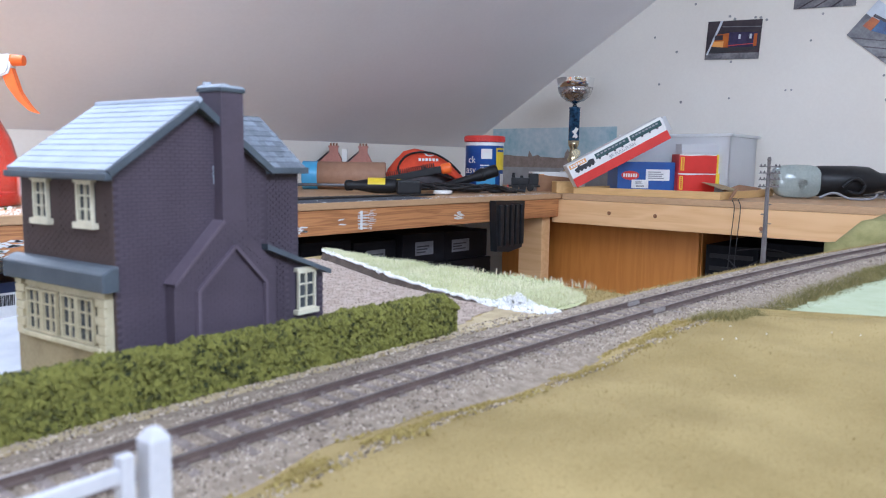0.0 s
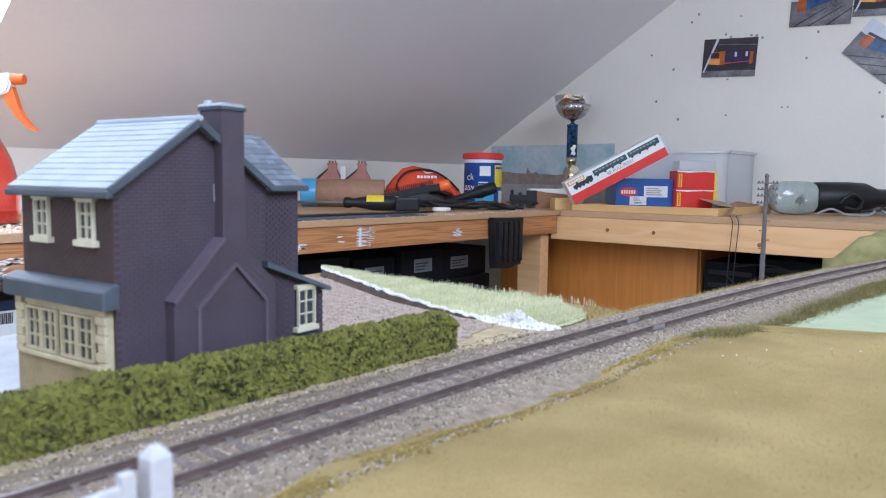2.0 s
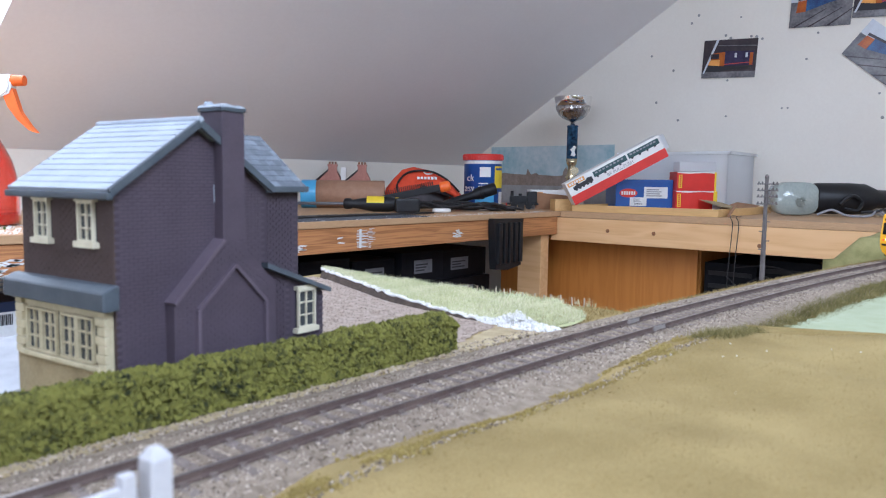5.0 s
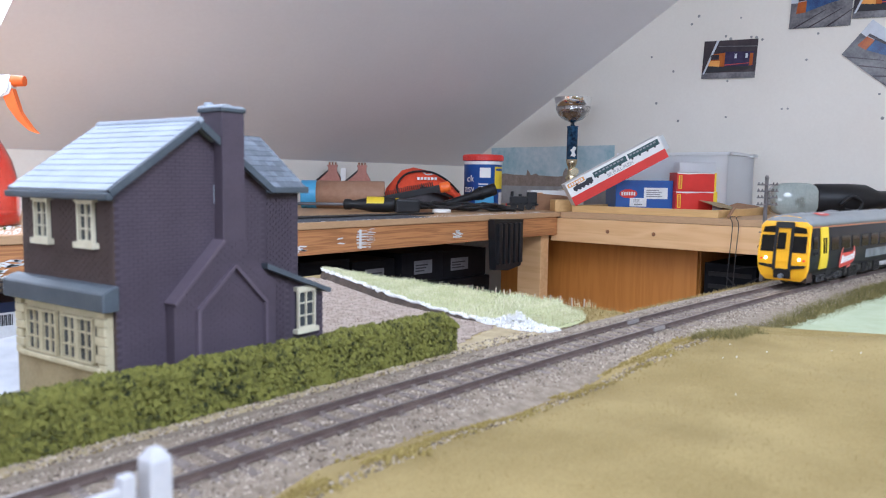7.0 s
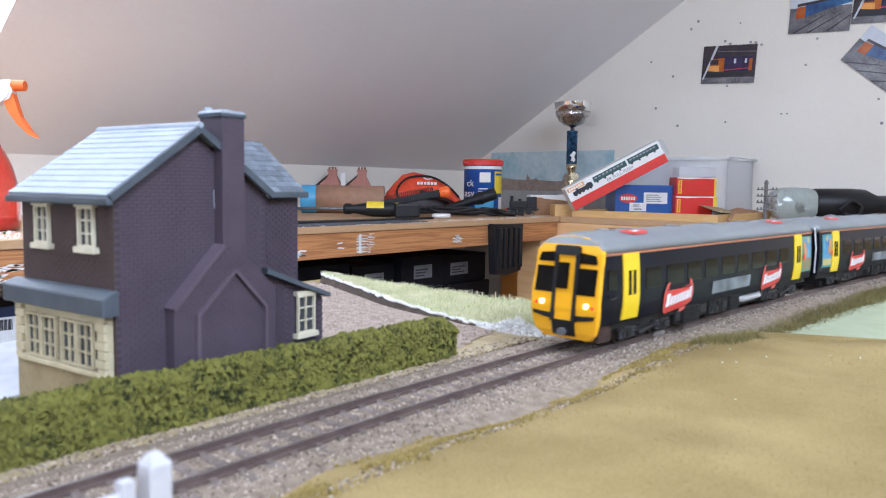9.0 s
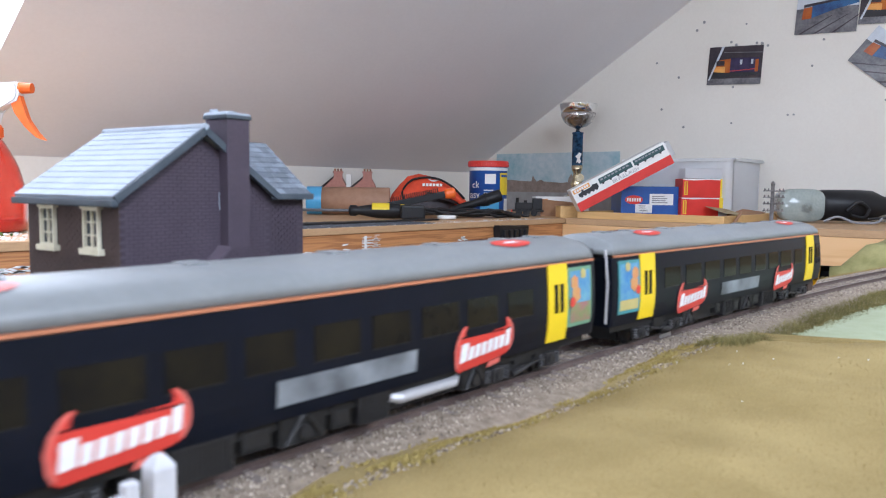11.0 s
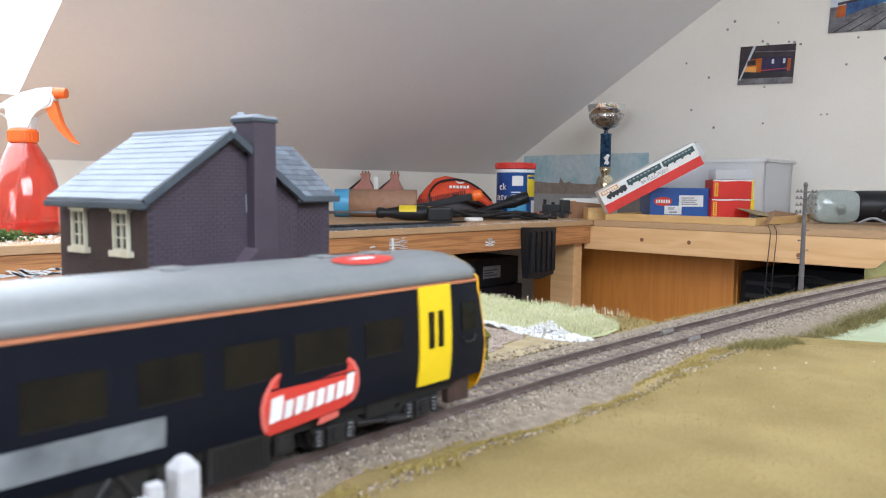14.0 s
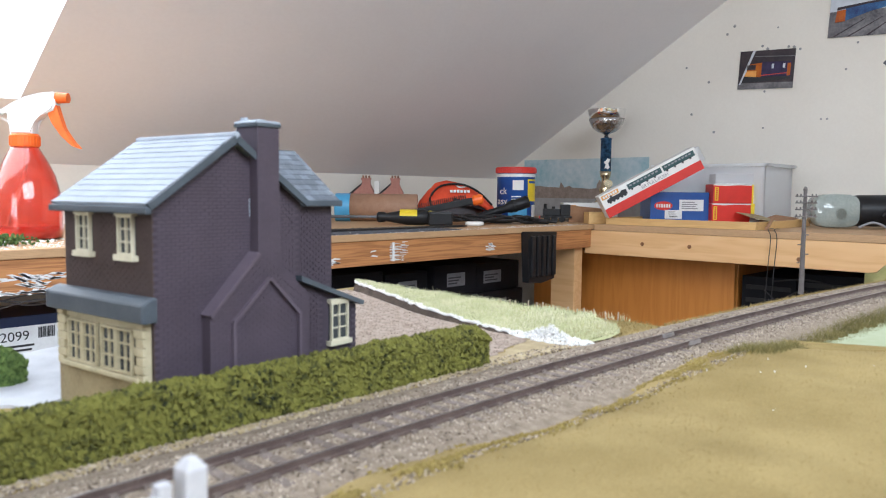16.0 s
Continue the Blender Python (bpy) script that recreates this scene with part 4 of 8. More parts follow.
# ---- the model house ----
def sash(parent, m, w, h, cols, rows, material=M_CREAMPAINT, sill=True):
    """A window in the local xz plane facing local -y: frame, glazing bars, panes, sill. m is local to the house."""
    bm = bmesh.new()
    prism(bm, [(0, 0), (w, 0), (w, h), (0, h)], m, 0.0006, 0.0016)
    pane = part("window", bm, M_PANE, parent, "dark-glazed model window with pale frame")
    bm = bmesh.new()
    f = 0.0006
    for x0, z0, x1, z1 in ((0, 0, f, h), (w - f, 0, w, h), (f, 0, w - f, f), (f, h - f, w - f, h)):
        prism(bm, [(x0, z0), (x1, z0), (x1, z1), (x0, z1)], m, -0.0006, 0.0007)
    part("frame", bm, material, pane)
    g = 0.00022
    for i in range(1, cols):
        bm = bmesh.new()
        x = w * i / cols
        prism(bm, [(x - g, f), (x + g, f), (x + g, h - f), (x - g, h - f)], m, -0.0002, 0.0007)
        part("glazing_bar", bm, material, pane)
    for j in range(1, rows):
        bm = bmesh.new()
        z = h * j / rows
        prism(bm, [(f, z - g), (w - f, z - g), (w - f, z + g), (f, z + g)], m, -0.0001, 0.0007)
        part("glazing_bar", bm, material, pane)
    if sill:
        bm = bmesh.new()
        prism(bm, [(-0.0012, -0.0018), (w + 0.0012, -0.0018), (w + 0.0012, 0), (-0.0012, 0)], m, -0.0013, 0.0014)
        part("sill", bm, material, pane)
        bm = bmesh.new()
        prism(bm, [(-0.0008, h), (w + 0.0008, h), (w + 0.0008, h + 0.0016), (-0.0008, h + 0.0016)], m, -0.0009, 0.0014)
        part("lintel", bm, material, pane)


def roof_slates(parent, origin, along, up, length, run, material):
    """Courses of overlapping slates on a roof slope, as joined fine geometry."""
    along, up = Vector(along).normalized(), Vector(up).normalized()
    n = along.cross(up).normalized()
    if n.z < 0:
        n = -n
    vs, fs = [], []
    rng = random.Random(str(length) + str(run))
    sw, sh = 0.0037, 0.0033
    rows = int(run / sh) + 1
    o = Vector(origin)
    for r in range(rows):
        x = -(r % 2) * sw / 2
        while x < length:
            a, b = max(0, x) + 0.0001, min(length, x + sw) - 0.0001
            if b - a > 0.0004:
                z0, z1 = r * sh, min(run, (r + 1) * sh + 0.0012)
                lift = 0.0003 + rng.uniform(0, 0.00014)
                k = len(vs)
                for u, w, e in ((a, z0, lift), (b, z0, lift), (b, z1, 0.0001), (a, z1, 0.0001), (a, z0, 0.0), (b, z0, 0.0)):
                    vs.append(o + along * u + up * w + n * e)
                fs += [(k, k + 1, k + 2, k + 3), (k + 4, k + 5, k + 1, k)]
            x += sw
    me = bpy.data.meshes.new("slate_covering")
    me.from_pydata(vs, [], fs)
    me.materials.append(material)
    ob = new("slate_covering", me)
    ob.parent = parent
    return tagged(ob, kind="stuff")


def brick_courses(parent, m, poly, material, holes=()):
    """Bricks in stretcher bond over the outline poly in the local xz plane (kept clear of holes), as joined fine geometry."""
    vs, fs = [], []
    rng = random.Random(str(poly[1]))
    bw, bh, j = 0.0031, 0.00115, 0.00026
    x0, x1 = min(p[0] for p in poly), max(p[0] for p in poly)
    z0, z1 = min(p[1] for p in poly), max(p[1] for p in poly)
    r, z = 0, z0
    while z + bh < z1:
        x = x0 - (r % 2) * bw / 2
        while x < x1:
            a, b = x + j / 2, x + bw - j / 2
            c = ((a + b) / 2, z + bh / 2)
            ok = all(inside(q, poly) for q in ((a, z), (b, z), (a, z + bh), (b, z + bh)))
            if ok and not any(h[0] < b and a < h[2] and h[1] < z + bh and z < h[3] for h in holes):
                k, e = len(vs), -0.00010 - rng.uniform(0, 0.00004)
                for px, pz in ((a, z + j / 2), (b, z + j / 2), (b, z + bh - j / 2), (a, z + bh - j / 2)):
                    vs.append(m @ Vector((px, e, pz)))
                for px, pz in ((a, z + j / 2), (b, z + j / 2), (b, z + bh - j / 2), (a, z + bh - j / 2)):
                    vs.append(m @ Vector((px, 0.0001, pz)))
                fs += [(k, k + 1, k + 2, k + 3), (k, k + 4, k + 5, k + 1), (k + 1, k + 5, k + 6, k + 2), (k + 2, k + 6, k + 7, k + 3), (k + 3, k + 7, k + 4, k)]
            x += bw
        z += bh
        r += 1
    me = bpy.data.meshes.new("brickwork")
    me.from_pydata(vs, [], fs)
    me.materials.append(material)
    ob = new("brickwork", me)
    ob.parent = parent
    return tagged(ob, kind="stuff")


def house():
    """Origin: the near ground corner; x along the gable side, y along the shop front."""
    h = empty("model_house", pose(0.1068, 0.2206, -0.0052, 0, 0, 6.5) @ Matrix.Scale(1.01, 4), "dark purple-brick model house with pale slate roof and cream shopfront", "house")
    D, EV, RX, RZ = 0.0518, 0.0696, 0.0292, 0.0890
    FACE = Matrix()                                   # gable side, facing -y
    FRONT = pose(0, D, 0, 0, 0, -90)                  # shop front, facing -x: local x runs from the far corner to the near one
    gable = [(0, 0), (0.060, 0), (0.060, 0.0702), (RX, RZ), (0, EV)]
    bm = bmesh.new()
    prism(bm, gable, FACE, 0.00002, D)
    part("main_block", bm, M_MORTAR, h)
    brick_courses(h, FACE, gable, M_BRICK)
    brick_courses(h, pose(-0.0002, D, 0, 0, 0, -90), [(0.0005, 0.036), (D - 0.0005, 0.036), (D - 0.0005, EV), (0.0005, EV)], M_FRONT, holes=((0.0085, 0.050, 0.0195, 0.068), (0.0335, 0.050, 0.0445, 0.068)))
    bm = bmesh.new()
    prism(bm, [(0, 0.0), (D, 0.0), (D, EV), (0, EV)], pose(-0.0001, D, 0, 0, 0, -90), 0, 0.0006)
    part("front_wall", bm, M_FRONT, h, "brown-painted front wall")
    # chimney breast with sloping shoulders and a gabled panel
    bm = bmesh.new()
    breast = [(0.0172, 0), (0.0172, 0.0330), (0.0370, 0.0523), (0.0370, 0.0945), (0.0462, 0.0945), (0.0462, 0.049), (0.0598, 0.0365), (0.0598, 0)]
    prism(bm, breast, FACE, -0.0042, 0.0002)
    part("chimney_breast", bm, M_BRICK, h)
    brick_courses(h, pose(0, -0.0042, 0), breast, M_BRICK, holes=())
    bm = bmesh.new()
    for a, b in (((0.0172, 0.0330), (0.0370, 0.0523)),):
        d = Vector((b[0] - a[0], b[1] - a[1])).normalized()
        q = Vector((-d.y, d.x)) * 0.0012
        prism(bm, [a, b, (b[0] + q.x, b[1] + q.y), (a[0] + q.x, a[1] + q.y)], FACE, -0.0056, 0.0004)
    part("shoulder_coping", bm, M_LITCOPING, h)
    bm = bmesh.new()
    for a, b in (((0.0258, 0.0305), (0.0411, 0.0440)), ((0.0411, 0.0440), (0.0547, 0.0302)), ((0.0258, 0.002), (0.0258, 0.0305)), ((0.0547, 0.002), (0.0547, 0.0302))):
        d = Vector((b[0] - a[0], b[1] - a[1])).normalized()
        q = Vector((-d.y, d.x)) * 0.0006
        prism(bm, [(a[0] - q.x, a[1] - q.y), (b[0] - q.x, b[1] - q.y), (b[0] + q.x, b[1] + q.y), (a[0] + q.x, a[1] + q.y)], FACE, -0.0058, -0.0041)
    part("panel_moulding", bm, M_LITCOPING, h)
    bm = bmesh.new()
    box(bm, 0.0369, -0.0043, 0.052, 0.0463, 0.0070, 0.0952, 0.0003)
    ch = part("chimney", bm, M_BRICK, h, "purple brick chimney stack")
    bm = bmesh.new()
    box(bm, 0.0363, -0.0048, 0.0952, 0.0469, 0.0076, 0.0966, 0.0004)
    part("chimney_cap", bm, M_TRIM, ch)
    bm = bmesh.new()
    prism(bm, [(0.0362, 0.0966), (0.0470, 0.0966), (0.0462, 0.0971), (0.0440, 0.0974), (0.0415, 0.0972), (0.0388, 0.0978), (0.0366, 0.0972)], Matrix(), -0.0045, 0.0072)
    part("flaunching", bm, M_SLATE, ch, "pale mortar flaunching")
    bm = bmesh.new()
    cyl(bm, pose(0.0385, 0.0045, 0.0972), 0.0014, 0.0014, 12)
    part("chimney_pot", bm, M_SLATE, ch, "stub of a pale chimney pot")
    # pale thread paints the small highlights beside the chimney stack
    bm = bmesh.new()
    tube(bm, bend([(0.0365, -0.0003, 0.071), (0.0364, -0.0004, 0.068), (0.0366, -0.0004, 0.0650)], 4), 0.00016, 6)
    part("glue_line", bm, M_SLATE, h)
    # main roof: two slopes with boarded eaves and verges
    ov = 0.0024
    for s, (ex, ez) in ((-1, (-0.0028, EV - 0.0012)), (1, (0.0606, 0.0690))):
        bm = bmesh.new()
        a, b = Vector((ex, 0, ez)), Vector((RX, 0, RZ + 0.0016))
        u = b - a
        nn = Vector((-u.z, 0, u.x)).normalized()
        if nn.z < 0:
            nn = -nn
        q = [a, b, b + nn * 0.0012, a + nn * 0.0012]
        prism(bm, [(p.x, p.z) for p in q], FACE, -ov, D + 0.002)
        part("roof_slope", bm, M_SLATE, h, "pale grey-blue slated roof")
        roof_slates(h, a + nn * 0.0012 + Vector((0, -ov, 0)), (0, 1, 0), u, D + ov + 0.002, u.length, M_SLATE)
        bm = bmesh.new()
        q = [a - nn * 0.0010, b - nn * 0.0010, b + nn * 0.0013, a + nn * 0.0013]
        prism(bm, [(p.x, p.z) for p in q], FACE, -ov - 0.0012, -ov)
        part("bargeboard", bm, M_TRIM, h, "slate-blue bargeboard")
    bm = bmesh.new()
    tube(bm, [(RX, -ov - 0.001, RZ + 0.0028), (RX, D + 0.002, RZ + 0.0028)], 0.0012, 8)
    part("ridge_tile", bm, M_SLATE, h)
    bm = bmesh.new()
    box(bm, -0.0042, -ov - 0.001, EV - 0.0032, -0.0019, D + 0.003, EV - 0.0010, 0.0005)
    part("gutter", bm, M_TRIM, h, "slate-blue gutter")
    # upper windows
    for y in (0.0420, 0.0169):
        sash(h, pose(-0.0010, y, 0.0534, 0, 0, -90), 0.0083, 0.0122, 2, 3)
    # shopfront: ochre base, cream surround with quoins, two paired windows, lead canopy
    bm = bmesh.new()
    box(bm, -0.0026, 0.0045, 0, 0.0, D + 0.0010, 0.0145, 0.0003)
    part("shop_base", bm, M_OCHRE, h, "ochre rendered plinth")
    bm = bmesh.new()
    box(bm, -0.0020, 0.0012, 0.0142, 0.0, D + 0.0005, 0.0345)
    part("shop_surround", bm, M_CREAM, h, "cream stone window surround")
    for i in range(7):
        for y0, wd in ((0.0006, 0.0052 if i % 2 else 0.0036), (D - 0.0052 if i % 2 else D - 0.0036, 0.0056 if i % 2 else 0.0040)):
            bm = bmesh.new()
            box(bm, -0.0034, y0, 0.0146 + i * 0.0028, -0.0018, y0 + wd, 0.0146 + (i + 1) * 0.0028 - 0.0002, 0.0003)
            part("quoin", bm, M_CREAM, h)
    for y in (0.0452, 0.0360, 0.0247, 0.0155):
        sash(h, pose(-0.0030, y, 0.0166, 0, 0, -90), 0.0086, 0.0140, 2, 3, M_CREAM, sill=False)
    bm = bmesh.new()
    box(bm, -0.0040, 0.0030, 0.0145, -0.0015, D - 0.003, 0.0162, 0.0004)
    part("shop_sill", bm, M_CREAM, h)
    bm = bmesh.new()
    prism(bm, [(0, 0.0335), (0, 0.0412), (-0.0024, 0.0408), (-0.0054, 0.0392), (-0.0054, 0.0335), (-0.0038, 0.0335)], FACE, -0.0024, D + 0.004)
    bmesh.ops.bevel(bm, geom=bm.edges[:], offset=0.0004, segments=1, affect="EDGES")
    part("shop_canopy", bm, M_TRIM, h, "slate-blue lead canopy over the shopfront")
    # rear wing, set back, with its own slated slope
    y0 = 0.012
    bm = bmesh.new()
    box(bm, 0.060, y0, 0, 0.0877, D - 0.004, 0.0700)
    part("wing_block", bm, M_MORTAR, h)
    brick_courses(h, pose(0, y0 - 0.0002, 0), [(0.0602, 0.03), (0.0877, 0.03), (0.0877, 0.0698), (0.0602, 0.0698)], M_BRICK)
    a, b = Vector((0.048, y0 - 0.0030, 0.0700)), Vector((0.048, y0 + 0.0234, 0.0905))
    u = b - a
    bm = bmesh.new()
    WING = Matrix(((0, 1, 0, 0), (1, 0, 0, 0), (0, 0, 1, 0), (0, 0, 0, 1)))
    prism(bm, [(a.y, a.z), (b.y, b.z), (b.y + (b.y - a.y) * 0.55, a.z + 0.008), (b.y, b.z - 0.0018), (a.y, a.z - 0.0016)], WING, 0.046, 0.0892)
    part("wing_roof", bm, M_SHADESLATE, h, "grey slated wing roof, darkened for its shaded slope")
    nn = Vector((0, -u.z, u.y)).normalized()
    roof_slates(h, a + Vector((-0.002, 0, 0)) + nn * 0.0002, (1, 0, 0), u, 0.0432, u.length, M_SHADESLATE)
    bm = bmesh.new()
    box(bm, 0.0612, y0 - 0.0045, 0.0680, 0.0896, y0 - 0.0018, 0.0704, 0.0005)
    part("wing_gutter", bm, M_TRIM, h)
    # lean-to with a small window
    lean = [(0.060, 0), (0.0894, 0), (0.0894, 0.0290), (0.060, 0.0405)]
    bm = bmesh.new()
    prism(bm, lean, FACE, 0.0003, D * 0.8)
    part("lean_to_block", bm, M_MORTAR, h)
    brick_courses(h, FACE, lean, M_BRICK, holes=((0.0722, 0.013, 0.0855, 0.0335),))
    bm = bmesh.new()
    prism(bm, [(0.0575, 0.0412), (0.0905, 0.0290), (0.0908, 0.0306), (0.0575, 0.0432)], FACE, -0.0032, D * 0.8 + 0.003)
    part("lean_to_roof", bm, M_TRIM, h, "dark slate-blue lean-to roof")
    sash(h, pose(0.0745, -0.0010, 0.0164, 0, 0, 0), 0.0092, 0.0146, 2, 3)
    bm = bmesh.new()
    box(bm, 0.074, D * 0.8 + 0.003, 0, 0.105, D * 0.8 + 0.02, 0.034, 0.0004)
    part("rear_annexe", bm, M_CREAM, h, "cream rear annexe")
    bm = bmesh.new()
    prism(bm, [(0.0735, 0.0432), (0.108, 0.0335), (0.108, 0.0350), (0.0735, 0.0450)], FACE, D * 0.8 + 0.001, D * 0.8 + 0.022)
    part("annexe_roof", bm, M_TRIM, h)
    return h


def pole_and_fence():
    p = empty("telegraph_pole", pose(0.6108, 0.1905, -0.006, 0, 0, -43), "weathered grey model telegraph pole with four crossarms", "pole")
    bm = bmesh.new()
    cyl(bm, Matrix(), 0.0020, 0.0795, 12, 0.0013)
    lathe(bm, [(0.0013, 0.0795), (0.0017, 0.081), (0.0009, 0.0828), (0.0001, 0.0832)], 10)
    part("pole_shaft", bm, M_POLE, p)
    for z, w in ((0.0755, 0.0085), (0.0705, 0.0085), (0.0655, 0.0085), (0.0600, 0.0085)):
        bm = bmesh.new()
        box(bm, -w, -0.0026, z - 0.0005, w, -0.0014, z + 0.0005, 0.0001)
        arm = part("crossarm", bm, M_POLE, p)
        for x in (-0.0075, -0.0045, 0.0045, 0.0075):
            bm = bmesh.new()
            lathe(bm, [(0.0004, 0), (0.0007, 0.0006), (0.0005, 0.0012), (0.0001, 0.0016)], 8, pose(x, -0.002, z + 0.0004))
            part("insulator", bm, M_POLE, arm)
    for z, s in ((0.046, 1), (0.0385, -1), (0.031, 1), (0.0245, -1)):
        bm = bmesh.new()
        box(bm, min(0, s * 0.0042), -0.0004, z - 0.0004, max(0, s * 0.0042), 0.0004, z + 0.0004)
        part("step", bm, M_POLE, p)
    f = empty("gate_fence", pose(0.0552, 0.1030, ground_z(0.0552, 0.103), 0, 0, 4), "chunky white plastic crossing fence with a pointed post", "fence")
    bm = bmesh.new()
    top = 0.0293 - ground_z(0.0552, 0.103)
    box(bm, -0.0018, -0.0018, -0.003, 0.0018, 0.0018, top - 0.0018, 0.0003)
    q = [bm.verts.new((x, y, top - 0.0018)) for x, y in ((-0.0018, -0.0018), (0.0018, -0.0018), (0.0018, 0.0018), (-0.0018, 0.0018))]
    r = [bm.verts.new((x, y, top - 0.0002)) for x, y in ((-0.0007, -0.0007), (0.0007, -0.0007), (0.0007, 0.0007), (-0.0007, 0.0007))]
    for i in range(4):
        bm.faces.new((q[i], q[(i + 1) % 4], r[(i + 1) % 4], r[i]))
    bm.faces.new(r)
    part("post", bm, M_WHITEPAINT, f)
    bm = bmesh.new()
    box(bm, -0.0058, -0.001, -0.003, -0.0036, 0.001, top - 0.0030, 0.0002)
    part("gate_stile", bm, M_WHITEPAINT, f)
    for z in (top - 0.0058, top - 0.0125, top - 0.019):
        bm = bmesh.new()
        box(bm, -0.07, -0.0007, z - 0.0011, -0.0052, 0.0007, z + 0.0011, 0.0002)
        part("gate_rail", bm, M_WHITEPAINT, f)
    bm = bmesh.new()
    box(bm, -0.0745, -0.0018, -0.004, -0.07, 0.0018, top - 0.0002, 0.0003)
    part("post", bm, M_WHITEPAINT, f)


# ---- the railcars ----
LEN = 0.269


def side_y(z):
    """Half width of the body at the height z."""
    if z < 0.022:
        return 0.0178 - 0.0013 * ((0.022 - z) / 0.011) ** 2
    return 0.0178 - 0.0010 * ((z - 0.022) / 0.019) ** 2


def roof_outline(n=10):
    y0, z0 = side_y(0.0418), 0.0418
    return [(-y0 * math.cos(math.pi * i / n), z0 + 0.0082 * math.sin(math.pi * i / n) ** 0.85) for i in range(n + 1)]


def loft(bm, rings, caps=True):
    vr = [[bm.verts.new(p) for p in r] for r in rings]
    k = len(vr[0])
    for a, b in zip(vr, vr[1:]):
        for j in range(k - 1):
            bm.faces.new((a[j], b[j], b[j + 1], a[j + 1]))
        bm.faces.new((a[k - 1], b[k - 1], b[0], a[0]))
    if caps:
        bm.faces.new(vr[0]), bm.faces.new(vr[-1][::-1])
    return bm


def panel(bm, x0, x1, z0, z1, s, off=0.0003, n=6, shape=None):
    """A thin panel that follows the body side s (+1 or -1)."""
    lo, hi = [], []
    for i in range(n + 1):
        z = z0 + (z1 - z0) * i / n
        y = side_y(z) + off
        lo.append((bm.verts.new((x0, s * y, z)), bm.verts.new((x0, s * (y - 0.0008), z))))
        hi.append((bm.verts.new((x1, s * y, z)), bm.verts.new((x1, s * (y - 0.0008), z))))
    for i in range(n):
        bm.faces.new((lo[i][0], hi[i][0], hi[i + 1][0], lo[i + 1][0]))
        bm.faces.new((lo[i][0], lo[i + 1][0], lo[i + 1][1], lo[i][1]))
        bm.faces.new((hi[i][0], hi[i][1], hi[i + 1][1], hi[i + 1][0]))
    bm.faces.new((lo[0][0], lo[0][1], hi[0][1], hi[0][0]))
    bm.faces.new((lo[n][0], hi[n][0], hi[n][1], lo[n][1]))
    return bm


def decal(bm, pts, s, off=0.0004):
    """A flat printed shape on the body side, cut into strips so that it follows the curve. pts: outline in x and z."""
    zs = sorted({p[1] for p in pts})
    xs = [p[0] for p in pts]
    step = 0.0005
    z = min(zs)
    while z < max(zs) - 1e-6:
        z2 = min(z + step, max(zs))
        cuts = []
        for zz in (z + 1e-5, z2 - 1e-5):
            c = []
            for (xa, za), (xb, zb) in zip(pts, pts[1:] + pts[:1]):
                if (za > zz) != (zb > zz):
                    c.append(xa + (xb - xa) * (zz - za) / (zb - za))
            cuts.append(sorted(c))
        if len(cuts[0]) == len(cuts[1]):
            for i in range(0, len(cuts[0]) - 1, 2):
                q = [(cuts[0][i], z), (cuts[0][i + 1], z), (cuts[1][i + 1], z2), (cuts[1][i], z2)]
                bm.faces.new([bm.verts.new((x, s * (side_y(zz) + off), zz)) for x, zz in q])
        z = z2
    bmesh.ops.remove_doubles(bm, verts=bm.verts, dist=0.00006)
    return bm


